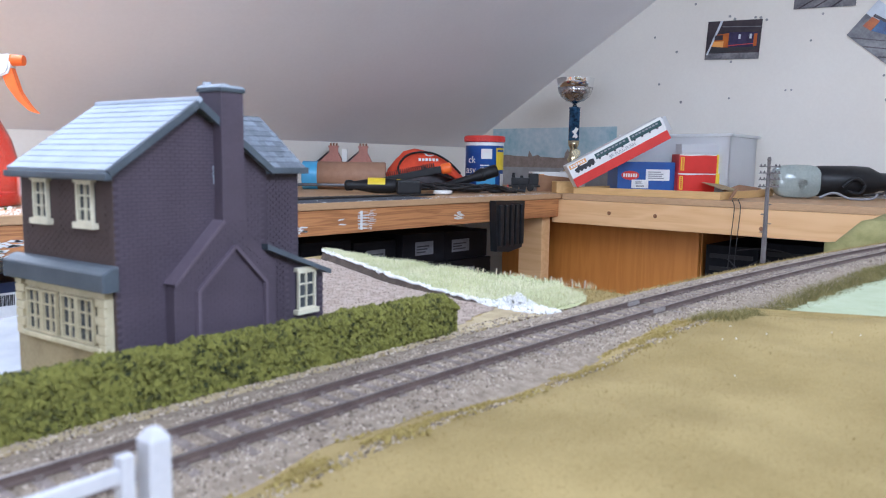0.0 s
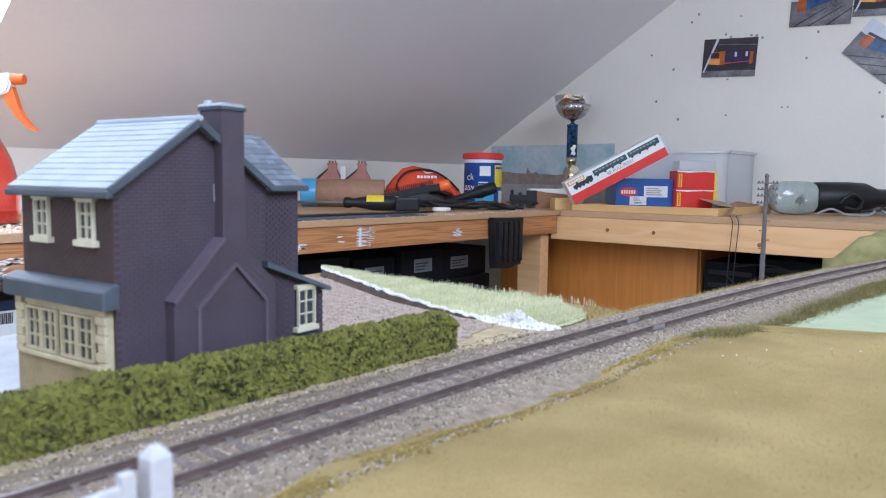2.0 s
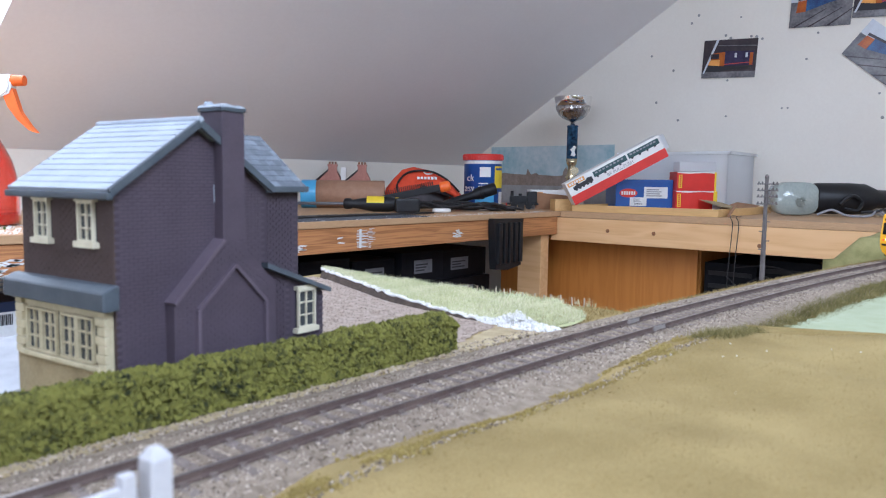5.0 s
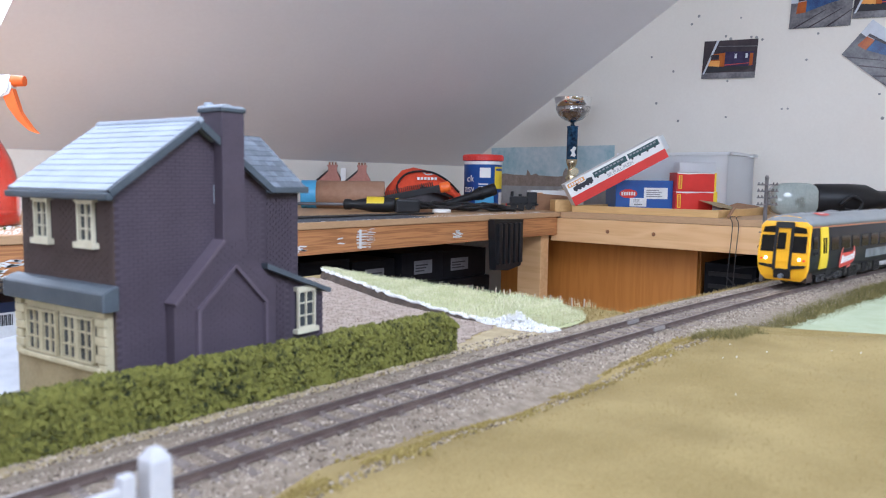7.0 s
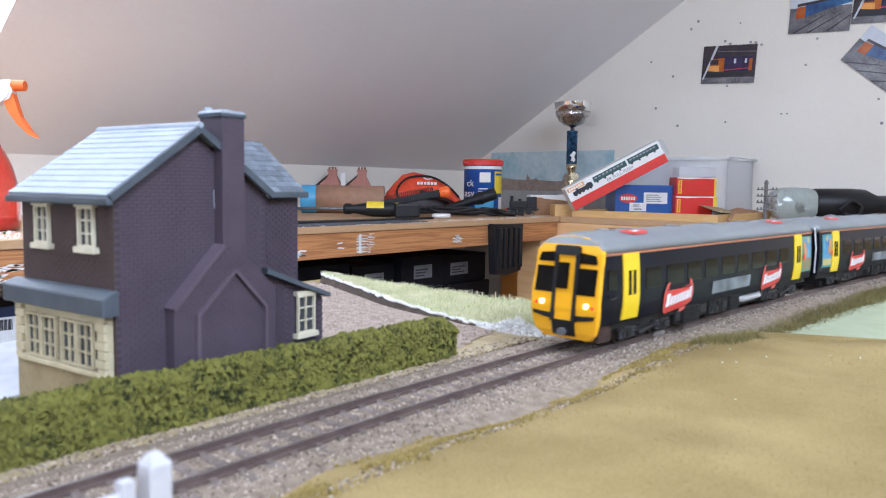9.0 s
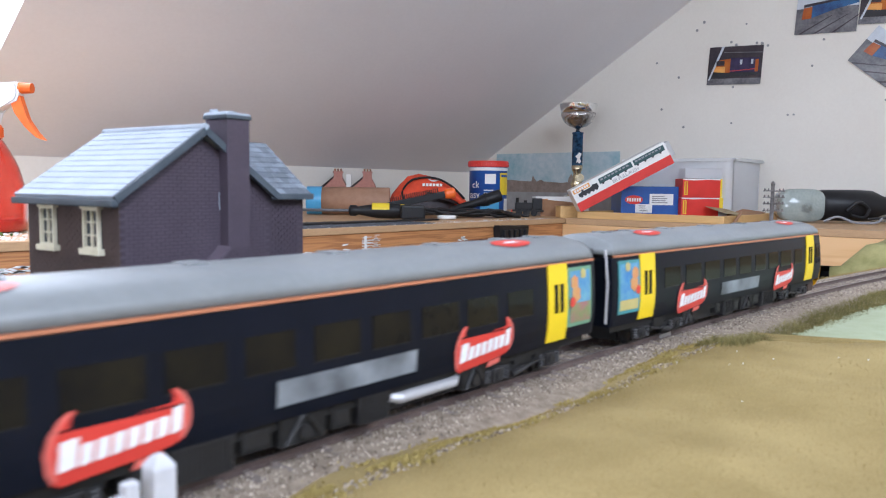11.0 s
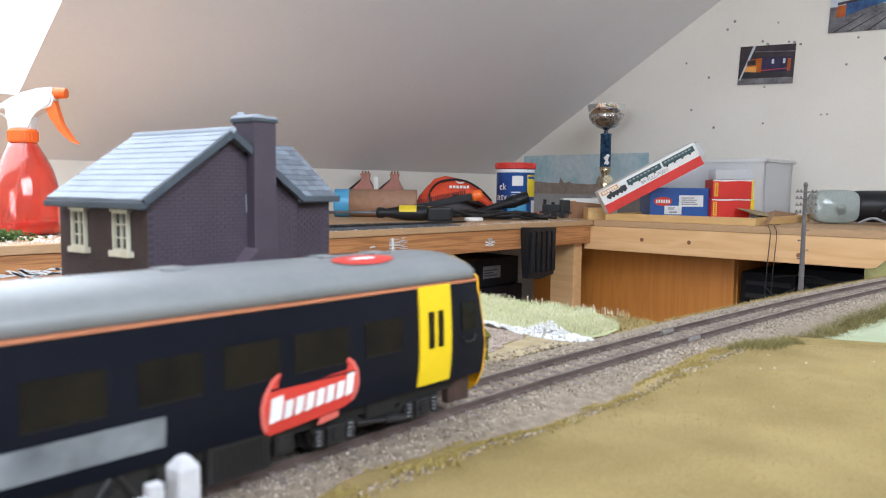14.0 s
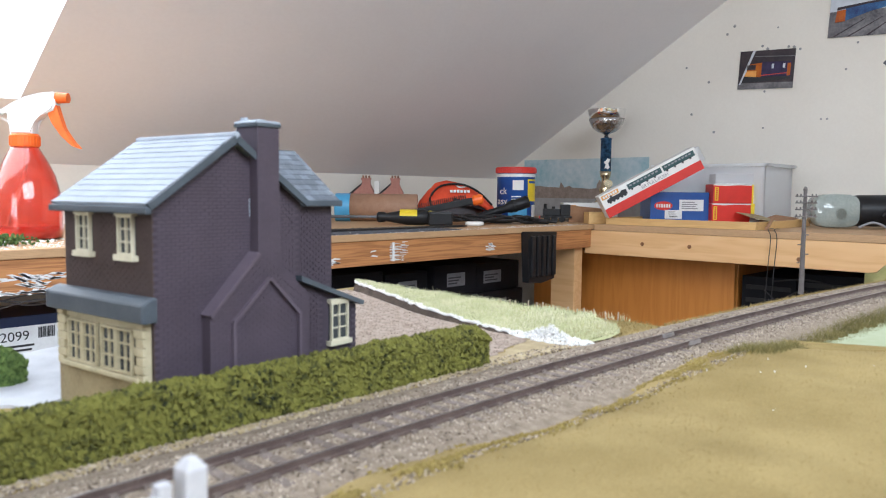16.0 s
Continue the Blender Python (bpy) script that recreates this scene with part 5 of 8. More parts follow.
def build_car():
    """Cab at the local -x end, wheels on z = 0, origin half way along."""
    car = empty("railcar", Matrix(), "dark navy model railcar with grey roof and yellow cab front", "train", "coupled railcars")
    X = lambda d: d - LEN / 2
    fz = [0.0045, 0.0075, 0.012, 0.018, 0.026, 0.034, 0.0418]
    fw = [0.0118, 0.0150, 0.0166, 0.0172, 0.0172, 0.0167, 0.0166]
    fx = [0.0030, 0.0016, 0.0008, 0.0004, 0.0012, 0.0028, 0.0040]
    body_z = [0.0115, 0.014, 0.018, 0.022, 0.028, 0.034, 0.0405]

    def ring(x, k, zk=0.0):
        pts = [(x, -side_y(z) * k, z) for z in body_z]
        return pts + [(x, side_y(z) * k, z) for z in body_z[::-1]]
    bm = bmesh.new()
    first = [(X(float(np.interp(abs(z), fz, fx)) + 0.0014), y * 0.985, z) for _, y, z in ring(0, 1)]
    loft(bm, [first, ring(X(0.012), 1), ring(X(LEN - 0.004), 1), ring(X(LEN - 0.002), 0.985)])
    part("body", bm, M_NAVY, car, "glossy dark navy bodyshell", smooth=False)
    ro = roof_outline()
    bm = bmesh.new()

    def rring(x, k, dz=0.0):
        return [(x, y * k, 0.0418 + (z - 0.0418) * (1 - dz)) for y, z in ro] + [(x, -ro[0][0] * k * 0.98, 0.0415), (x, ro[0][0] * k * 0.98, 0.0415)][:0]
    loft(bm, [rring(X(0.0050), 0.965, 0.24), rring(X(0.0080), 0.985, 0.10), rring(X(0.016), 1, 0), rring(X(LEN - 0.006), 1), rring(X(LEN - 0.0025), 0.985, 0.1)])
    part("roof", bm, M_ROOFGREY, car, "satin mid-grey roof", smooth=True)
    for s in (-1, 1):
        bm = bmesh.new()
        panel(bm, X(0.0062), X(LEN - 0.003), 0.0408, 0.0416, s, 0.0004, 1)
        part("cantrail_stripe", bm, M_ORANGE, car)
        for d0, d1 in ((0.0190, 0.0326), (0.2316, 0.2446)):
            bm = bmesh.new()
            panel(bm, X(d0), X(d1), 0.0125, 0.0412, s, 0.0006, 10)
            dr = part("door", bm, M_DOORYELLOW, car, "yellow double door")
            for q in (0.28, 0.58):
                w0 = d0 + (d1 - d0) * q
                bm = bmesh.new()
                panel(bm, X(w0), X(w0 + 0.0022), 0.0232, 0.0338, s, 0.0009, 5)
                part("door_window", bm, M_TRAINGLASS, dr)
        for d0, d1 in ((0.0394, 0.0534), (0.0592, 0.0765), (0.0808, 0.0957), (0.101, 0.1154), (0.1217, 0.1374), (0.1423, 0.1573), (0.1625, 0.1798), (0.1842, 0.2004), (0.2062, 0.2217)):
            bm = bmesh.new()
            panel(bm, X(d0), X(d1), 0.0245, 0.0337, s, 0.0002, 6)
            w = part("window", bm, M_TRAINGLASS, car)
            bm = bmesh.new()
            box(bm, X(d0) + 0.0002, s * side_y(0.03) - 0.0004, 0.0243, X(d1) - 0.0002, s * side_y(0.03) + 0.0005, 0.0246)
            part("frame", bm, M_BLACK, w)
        bm = bmesh.new()
        panel(bm, X(0.0070), X(0.0138), 0.0265, 0.0350, s, 0.0003, 5)
        part("cab_window", bm, M_TRAINGLASS, car)
        bm = bmesh.new()
        tube(bm, bend([(X(0.0072), s * (side_y(0.0238) + 0.0002), 0.0246), (X(0.0086), s * (side_y(0.0225) + 0.0003), 0.0228), (X(0.0122), s * (side_y(0.0225) + 0.0003), 0.0228), (X(0.0136), s * (side_y(0.0238) + 0.0002), 0.0246)], 4), 0.00035, 6)
        part("grab_rail", bm, M_UNDERGREY, car)
        # bottle-top shaped badges with illegible lettering
        for d0, d1 in ((0.0559, 0.0866), (0.1776, 0.2091)):
            w = d1 - d0

            def U(u):
                """Along the badge as one reads it from outside."""
                return X(d0 + w * u) if s < 0 else X(d1 - w * u)
            sh = [(0.0, 0.0180), (0.02, 0.0140), (0.06, 0.0116), (0.12, 0.0106), (0.35, 0.0113), (0.60, 0.0119), (0.85, 0.0129), (0.94, 0.0140), (0.985, 0.0162), (1.0, 0.0189), (0.985, 0.0222), (0.94, 0.0246), (0.88, 0.0258), (0.85, 0.0254), (0.875, 0.0240), (0.865, 0.0227), (0.80, 0.0223), (0.20, 0.0218), (0.155, 0.0222), (0.165, 0.0238), (0.20, 0.0251), (0.17, 0.0256), (0.10, 0.0244), (0.03, 0.0214)]
            bm = bmesh.new()
            decal(bm, [(U(a), z) for a, z in sh], s, 0.00045)
            lg = part("badge", bm, M_LOGORED, car, "red rounded advertising badge with horned ends")
            bm = bmesh.new()
            for i in range(8):
                a, h0 = 0.085 + 0.104 * i + (0.03 if i else 0), 0.0138 + 0.0003 * i
                h1 = h0 + (0.0064 if i == 0 else 0.0060 if i == 7 else 0.0046)
                cw = 0.115 if i == 0 else 0.080
                lean_u = 0.012
                decal(bm, [(U(a), h0), (U(a + cw), h0 + 0.00004), (U(a + cw + lean_u), h1), (U(a + lean_u), h1 - 0.00004)], s, 0.0007)
            part("lettering", bm, M_WHITE, lg, "white plain marks")
            for rim in ([(0.0, 0.0180), (0.03, 0.0214), (0.10, 0.0244), (0.17, 0.0256), (0.185, 0.0252), (0.12, 0.0236), (0.06, 0.0208), (0.035, 0.0179), (0.055, 0.0146), (0.09, 0.0124), (0.06, 0.0116), (0.02, 0.0140)], [(1.0, 0.0189), (0.985, 0.0222), (0.94, 0.0246), (0.88, 0.0258), (0.868, 0.0256), (0.92, 0.0238), (0.955, 0.0216), (0.968, 0.0190), (0.95, 0.0165), (0.915, 0.0146), (0.94, 0.0140), (0.985, 0.0162)]):
                bm = bmesh.new()
                decal(bm, [(U(a), z) for a, z in rim], s, 0.0006)
                part("badge_rim", bm, M_LOGOPINK, lg)
            bm = bmesh.new()
            decal(bm, [(U(0.58), 0.0098), (U(0.72), 0.0102), (U(0.80), 0.0108), (U(0.79), 0.0124), (U(0.60), 0.0120)], s, 0.0006)
            part("badge_tail", bm, M_LOGOPINK, lg)
        bm = bmesh.new()
        decal(bm, [(X(0.1098), 0.0152), (X(0.1600), 0.0152), (X(0.1600), 0.0218), (X(0.1098), 0.0218)], s, 0.0004)
        part("grey_badge", bm, M_GREYPRINT, car, "silvery grey printed panel")
        # poster beside the inner door
        bm = bmesh.new()
        decal(bm, [(X(0.245), 0.0165), (X(0.263), 0.0165), (X(0.263), 0.0392), (X(0.245), 0.0392)], s, 0.0004)
        po = part("poster", bm, M_TEAL if s > 0 else M_GREENP, car, "bright printed poster panel")
        bm = bmesh.new()
        decal(bm, [(X(0.2465), 0.0225), (X(0.2617), 0.0225), (X(0.2617), 0.0378), (X(0.2465), 0.0378)], s, 0.0006)
        part("poster_sky", bm, M_SKYBLUE, po)
        bm = bmesh.new()
        if s > 0:
            decal(bm, [(X(0.2465), 0.0180), (X(0.2617), 0.0180), (X(0.2617), 0.0224), (X(0.2465), 0.0224)], s, 0.0006)
        else:
            decal(bm, [(X(0.2465), 0.0180), (X(0.2617), 0.0180), (X(0.2617), 0.0255), (X(0.2465), 0.0255)], s, 0.0007)
        part("poster_ground", bm, M_CARTYELLOW if s > 0 else M_GRASSP, po)
        for i, (cx, cz, r, mt) in enumerate(((0.2496, 0.0335, 0.0027, M_CARTORANGE), (0.2506, 0.0290, 0.0032, M_CARTORANGE), (0.2559, 0.0365, 0.0020, M_CARTYELLOW), (0.2476, 0.0262, 0.0020, M_LOGORED))):
            bm = bmesh.new()
            decal(bm, [(X(cx) + r * math.cos(k * 0.5236) * (1.15 if k % 2 else 0.9), cz + r * math.sin(k * 0.5236) * (1.1 if k % 2 else 0.9)) for k in range(12)], s, 0.0008 + 0.0001 * i)
            part("poster_print", bm, mt, po)
    for d in (0.0325, 0.209):
      for side in (1, -1):
        for mt, k, lift in ((M_LOGORED, 1.0, 0.0003), (M_WHITE, 0.55, 0.0005)):
            bm = bmesh.new()
            rim = []
            for ring_k in (0.0, 0.5, 1.0):
                for i in range(20):
                    a = 2 * math.pi * i / 20
                    wave = 1 if mt == M_LOGORED else (1.0 if i % 2 else 0.55)
                    x, u = X(d) + 0.0125 + 0.0112 * k * ring_k * math.cos(a) * wave, 0.345 + (0.085 * k if mt == M_LOGORED else 0.026) * ring_k * math.sin(a) * wave
                    rim.append(bm.verts.new((x, -side * side_y(0.0418) * math.cos(math.pi * u), 0.0418 + lift + 0.0082 * math.sin(math.pi * u) ** 0.85)))
            for r in (0, 1):
                for i in range(20):
                    bm.faces.new((rim[r * 20 + i], rim[r * 20 + (i + 1) % 20], rim[r * 20 + 20 + (i + 1) % 20], rim[r * 20 + 20 + i]))
            bmesh.ops.remove_doubles(bm, verts=bm.verts, dist=0.00005)
            if mt == M_LOGORED:
                rb = part("roof_badge", bm, mt, car, "red oval badge on the roof")
            else:
                part("badge_mark", bm, mt, rb)
    for d, w in ((0.03, 0.004), (0.05, 0.0035), (0.095, 0.004), (0.14, 0.004), (0.186, 0.004), (0.223, 0.0035), (0.245, 0.004)):
        bm = bmesh.new()
        box(bm, X(d), -0.0035, 0.0492, X(d) + w * 1.6, 0.0035, 0.0504, 0.0003)
        part("roof_vent", bm, M_ROOFGREY, car)
    # yellow cab front

    def fring(dx, k):
        pts = [(X(x + dx), -w * k, z) for z, w, x in zip(fz, fw, fx)]
        pts += [(X(0.0050 + 0.0008 * math.sin(math.pi * i / 6) + dx), -0.0150 * math.cos(math.pi * i / 6) * k, 0.0425 + 0.0062 * math.sin(math.pi * i / 6) ** 0.8) for i in range(1, 6)]
        return pts + [(X(x + dx), w * k, z) for z, w, x in zip(fz[::-1], fw[::-1], fx[::-1])]
    bm = bmesh.new()
    loft(bm, [fring(0, 0.975), fring(0.0010, 1.01), fring(0.0018, 1.015)], caps=False)
    bm.verts.ensure_lookup_table()
    nr = 7 + 5 + 7
    for i in range(6):
        bm.faces.new([bm.verts[q] for q in (i, i + 1, nr - 2 - i, nr - 1 - i)])
    bm.faces.new([bm.verts[q] for q in range(6, nr - 6)])
    cf = part("cab_front", bm, M_YELLOW, car, "warm yellow cab front", smooth=False)

    def front(nm, pts, mt, off, parent=cf, label="", thick=0.0012):
        """A shape on the cab front: outline in y and z; off is how far it stands proud."""
        bm2 = bmesh.new()
        f0 = []
        f1 = []
        for y, z in pts:
            x = X(np.interp(z, fz + [0.0486], fx + [0.0058])) - off
            f0.append(bm2.verts.new((x, y, z)))
            f1.append(bm2.verts.new((x + thick, y, z)))
        bm2.faces.new(f0), bm2.faces.new(f1[::-1])
        for i in range(len(pts)):
            j = (i + 1) % len(pts)
            bm2.faces.new((f0[i], f1[i], f1[j], f0[j]))
        return part(nm, bm2, mt, parent, label)
    for s in (-1, 1):
        front("cab_glass", [(s * 0.0064, 0.0242), (s * 0.0152, 0.0242), (s * 0.0150, 0.0352), (s * 0.0064, 0.0352)], M_TRAINGLASS, 0.0005)
        front("top_panel", [(s * 0.0064, 0.0372), (s * 0.0148, 0.0372), (s * 0.0136, 0.0408), (s * 0.0064, 0.0416)], M_TRAINGLASS, 0.0007)
        front("gangway_post", [(s * 0.0062, 0.0120), (s * 0.0044, 0.0120), (s * 0.0044, 0.0440), (s * 0.0062, 0.0440)], M_BLACK, 0.0016, label="black gangway surround")
        front("bumper", [(s * 0.0062, 0.0128), (s * 0.0105, 0.0134), (s * 0.0150, 0.0142), (s * 0.0156, 0.0158), (s * 0.0105, 0.0154), (s * 0.0062, 0.0152)], M_BLACK, 0.0009)
        bm = bmesh.new()
        lathe(bm, [(0.0012, 0), (0.0010, 0.0006), (0.0001, 0.0009)], 14, pose(X(0.0006), s * 0.0112, 0.0196, 0, -90, 0))
        part("headlight", bm, M_LAMPGLOW, cf, "lit warm white headlight")
        bm = bmesh.new()
        lathe(bm, [(0.0009, 0), (0.0006, 0.0004), (0.0001, 0.0005)], 12, pose(X(0.0006), s * 0.0142, 0.0190, 0, -90, 0))
        part("tail_light", bm, M_REDLAMP, cf)
    front("gangway_lintel", [(-0.0062, 0.0405), (0.0062, 0.0405), (0.0055, 0.0445), (-0.0055, 0.0445)], M_BLACK, 0.0017)
    front("gangway_door", [(-0.0043, 0.0125), (0.0043, 0.0125), (0.0043, 0.0404), (-0.0043, 0.0404)], M_YELLOW, 0.0006)
    front("gangway_glass", [(-0.0014, 0.0262), (0.0038, 0.0262), (0.0038, 0.0372), (-0.0014, 0.0372)], M_TRAINGLASS, 0.0010)
    front("coupler_box", [(-0.0056, 0.0060), (0.0056, 0.0060), (0.0056, 0.0128), (-0.0056, 0.0128)], M_BLACK, 0.0011)
    bm = bmesh.new()
    cyl(bm, pose(X(0.0022), 0, 0.0078, 0, -90, 0), 0.0017, 0.0040, 12)
    part("coupler", bm, M_GREYSTRIP, cf)
    bm = bmesh.new()
    box(bm, X(0.006), -0.0145, 0.0035, X(0.016), -0.0120, 0.0115, 0.0004)
    part("cab_valance", bm, M_VALANCE, car, "rusty brown valance")
    bm = bmesh.new()
    box(bm, X(0.006), 0.0120, 0.0035, X(0.016), 0.0145, 0.0115, 0.0004)
    part("cab_valance", bm, M_VALANCE, car, "rusty brown valance")
    # inner end gangway
    bm = bmesh.new()
    box(bm, X(LEN - 0.0022), -0.0070, 0.0095, X(LEN + 0.0018), 0.0070, 0.0425, 0.0008)
    gw = part("gangway", bm, M_BLACK, car)
    for k in range(3):
        x = X(LEN - 0.0010 + 0.0014 * k)
        bm = bmesh.new()
        for q in ((-0.0082, 0.0090, -0.0068, 0.0440), (0.0068, 0.0090, 0.0082, 0.0440), (-0.0068, 0.0425, 0.0068, 0.0440)):
            box(bm, x - 0.0004, q[0], q[1], x + 0.0004, q[2], q[3], 0.0002)
        part("bellows_fold", bm, M_UNDERGREY, gw)
    for s in (-1, 1):
        bm = bmesh.new()
        tube(bm, [(X(LEN - 0.0015), s * 0.0150, 0.013), (X(LEN - 0.0015), s * 0.0155, 0.030), (X(LEN - 0.0015), s * 0.0140, 0.044)], 0.0006, 6)
        part("end_pipe", bm, M_SILVER, car)
    # underframe equipment
    bm = bmesh.new()
    box(bm, X(0.014), -0.0145, 0.0085, X(LEN - 0.006), 0.0145, 0.0117)
    # added dark block standing for the shadow under the floor
    box(bm, X(0.0732), -0.0120, 0.0034, X(0.1978), 0.0120, 0.0090)
    part("underframe", bm, M_UNDER, car)
    for d, l, z0, yw, kind in ((0.0745, 0.006, 0.0042, 0.0152, 0), (0.0825, 0.0165, 0.0026, 0.0162, 1), (0.1015, 0.009, 0.0048, 0.0150, 0), (0.1125, 0.015, 0.0036, 0.0156, 2), (0.1300, 0.007, 0.0040, 0.0150, 0), (0.1390, 0.012, 0.0032, 0.0160, 1), (0.1530, 0.006, 0.0050, 0.0148, 0), (0.1850, 0.012, 0.0036, 0.0156, 2)):
        for s in (-1, 1):
            bm = bmesh.new()
            box(bm, X(d), min(s * 0.006, s * yw), z0, X(d + l), max(s * 0.006, s * yw), 0.0115, 0.0005)
            u = part("equipment_box", bm, M_UNDERGREY if kind == 1 else M_UNDER, car)
            if kind == 1:
                k = int(l / 0.0014)
                for i in range(k):
                    x = X(d) + 0.0008 + i * (l - 0.0016) / k
                    bm = bmesh.new()
                    box(bm, x, s * yw - 0.0002, z0 + 0.001, x + 0.0006, s * yw + 0.0003, 0.0108)
                    part("radiator_fin", bm, M_UNDER, u)
            elif kind == 2:
                bm = bmesh.new()
                for a, b in ((0.1, 0.45), (0.9, 0.55)):
                    tube(bm, [(X(d + l * a), s * (yw + 0.0004), z0 + 0.0006), (X(d + l * b), s * (yw + 0.0004), 0.0110)], 0.0006, 6)
                cyl(bm, pose(X(d + l / 2), s * yw, z0 + 0.0030, -90 * s, 0, 0), 0.0018, 0.0010, 12)
                part("bracket", bm, M_UNDERGREY, u)
            else:
                bm = bmesh.new()
                box(bm, X(d) + 0.001, s * yw - 0.0002, z0 + 0.0012, X(d + l) - 0.001, s * yw + 0.0003, z0 + 0.0050, 0.0002)
                part("access_cover", bm, M_UNDERGREY, u)
    for s in (-1, 1):
        bm = bmesh.new()
        tube(bm, [(X(0.1533), s * 0.0135, 0.0082), (X(0.1562), s * 0.0150, 0.0076), (X(0.181), s * 0.0150, 0.0076), (X(0.1829), s * 0.0135, 0.0085)], 0.0017, 10)
        part("exhaust", bm, M_SILVER, car, "silver exhaust silencer")
    for d in (0.045, 0.221):
        bm = bmesh.new()
        for s in (-1, 1):
            # side frame, dropped in the middle
            prism(bm, [(X(d - 0.024), 0.0072), (X(d - 0.010), 0.0070), (X(d - 0.007), 0.0048), (X(d + 0.007), 0.0048), (X(d + 0.010), 0.0070), (X(d + 0.024), 0.0072), (X(d + 0.024), 0.0090), (X(d + 0.009), 0.0088), (X(d + 0.006), 0.0068), (X(d - 0.006), 0.0068), (X(d - 0.009), 0.0088), (X(d - 0.024), 0.0090)], Matrix(), s * 0.0135 - 0.0010, s * 0.0135 + 0.0010)
            box(bm, X(d - 0.0055), s * 0.0135 - 0.0012, 0.0066, X(d + 0.0055), s * 0.0135 + 0.0018, 0.0112, 0.0004)
        box(bm, X(d - 0.004), -0.0130, 0.0055, X(d + 0.004), 0.0130, 0.0090)
        # added inner block hides lit ballast, standing for shade behind the wheels
        box(bm, X(d - 0.0235), -0.0066, 0.0014, X(d + 0.0235), 0.0066, 0.0090)
        box(bm, X(d - 0.0240), -0.0130, 0.0060, X(d - 0.0225), 0.0130, 0.0085)
        box(bm, X(d + 0.0225), -0.0130, 0.0060, X(d + 0.0240), 0.0130, 0.0085)
        bg = part("bogie", bm, M_UNDER, car, "black bogie frame with springs")
        for s in (-1, 1):
            for e in (-0.0165, 0.0165):
                bm = bmesh.new()
                box(bm, X(d + e - 0.0030), s * 0.0142 - 0.0016, 0.0030, X(d + e + 0.0030), s * 0.0142 + 0.0016, 0.0082, 0.0006)
                cyl(bm, pose(X(d + e), s * 0.0156, 0.0056, -90 * s, 0, 0), 0.0017, 0.0009, 12)
                part("axlebox", bm, M_UNDERGREY, bg)
                for o in (-0.0052, 0.0052):
                    bm = bmesh.new()
                    prof = [(0.0013 + 0.0004 * (i % 2), 0.0034 + 0.00055 * i) for i in range(9)]
                    lathe(bm, prof, 9, pose(X(d + e + o), s * 0.0146, 0))
                    part("coil_spring", bm, M_UNDERGREY, bg)
            bm = bmesh.new()
            tube(bm, [(X(d - 0.0085), s * 0.0158, 0.0044), (X(d - 0.001), s * 0.0158, 0.0054)], 0.0011, 8)
            tube(bm, [(X(d - 0.001), s * 0.0158, 0.0054), (X(d + 0.0095), s * 0.0158, 0.0068)], 0.0006, 8)
            part("damper", bm, M_UNDERGREY, bg)
            for e in (-0.0165, 0.0165):
                bm = bmesh.new()
                lathe(bm, [(0.0064, 0), (0.0064, 0.0006), (0.0056, 0.0008), (0.0056, 0.0030), (0.0046, 0.0030), (0.0040, 0.0022), (0.0012, 0.0022), (0.0010, 0.0034), (0.0001, 0.0034)], 20, pose(X(d + e), s * 0.0072, 0.0056, -90 * s, 0, 0))
                part("wheel", bm, M_UNDERGREY, bg)
        for e in (-0.0165, 0.0165):
            bm = bmesh.new()
            tube(bm, [(X(d + e), -0.008, 0.0056), (X(d + e), 0.008, 0.0056)], 0.0011, 8)
            part("axle", bm, M_UNDER, bg)
    return car


def arc_tables():
    xs = np.linspace(-1.2, 1.9, 6201)
    ds = np.sqrt(1 + (0.0452 - 0.2242 * xs) ** 2)
    s = np.concatenate(([0], np.cumsum((ds[1:] + ds[:-1]) / 2 * np.diff(xs))))
    return xs, s - np.interp(0, xs, s)


XS, SS = arc_tables()


def on_track(s):
    x = float(np.interp(s, SS, XS))
    return Vector((x, yc(x), 0))


def car_pose(s, turned):
    """The pose of a car whose middle lies at the arc length s: its bogies stand on the rails."""
    a, b = on_track(s - 0.088), on_track(s + 0.088)
    ang = math.degrees(math.atan2(b.y - a.y, b.x - a.x)) + (180 if turned else 0)
    m = (a + b) / 2
    return pose(m.x, m.y, 0, 0, 0, ang)


# ---- things on and under the tables ----
VIEW = -47


def turned(name, m, prof, material, label, category, seg=32):
    bm = bmesh.new()
    lathe(bm, prof, seg)
    ob = part(name, bm, material, None, label, True)
    ob.matrix_world = m
    return tagged(ob, label, category)


def wrap(bm, r, a0, a1, z0, z1, n=10):
    """A label round a cylinder, angles in degrees, with -90 facing local -y."""
    vs = []
    for i in range(n + 1):
        a = radians(a0 + (a1 - a0) * i / n)
        vs.append([bm.verts.new((r * math.cos(a), r * math.sin(a), z)) for z in (z0, z1)])
    for p, q in zip(vs, vs[1:]):
        bm.faces.new((p[0], q[0], q[1], p[1]))
    return bm


def bars(bm, x, z, w, h, rows, y=-0.0004, ragged=True, seed=1):
    """Rows of plain bars in place of small print, on the local xz plane."""
    rng = random.Random(seed)
    for i in range(rows):
        l = w * (rng.uniform(0.55, 1) if ragged else 1)
        z0 = z + h * (rows - 1 - i) / rows
        box(bm, x, y, z0, x + l, y + 0.0003, z0 + h / rows * 0.5)
    return bm


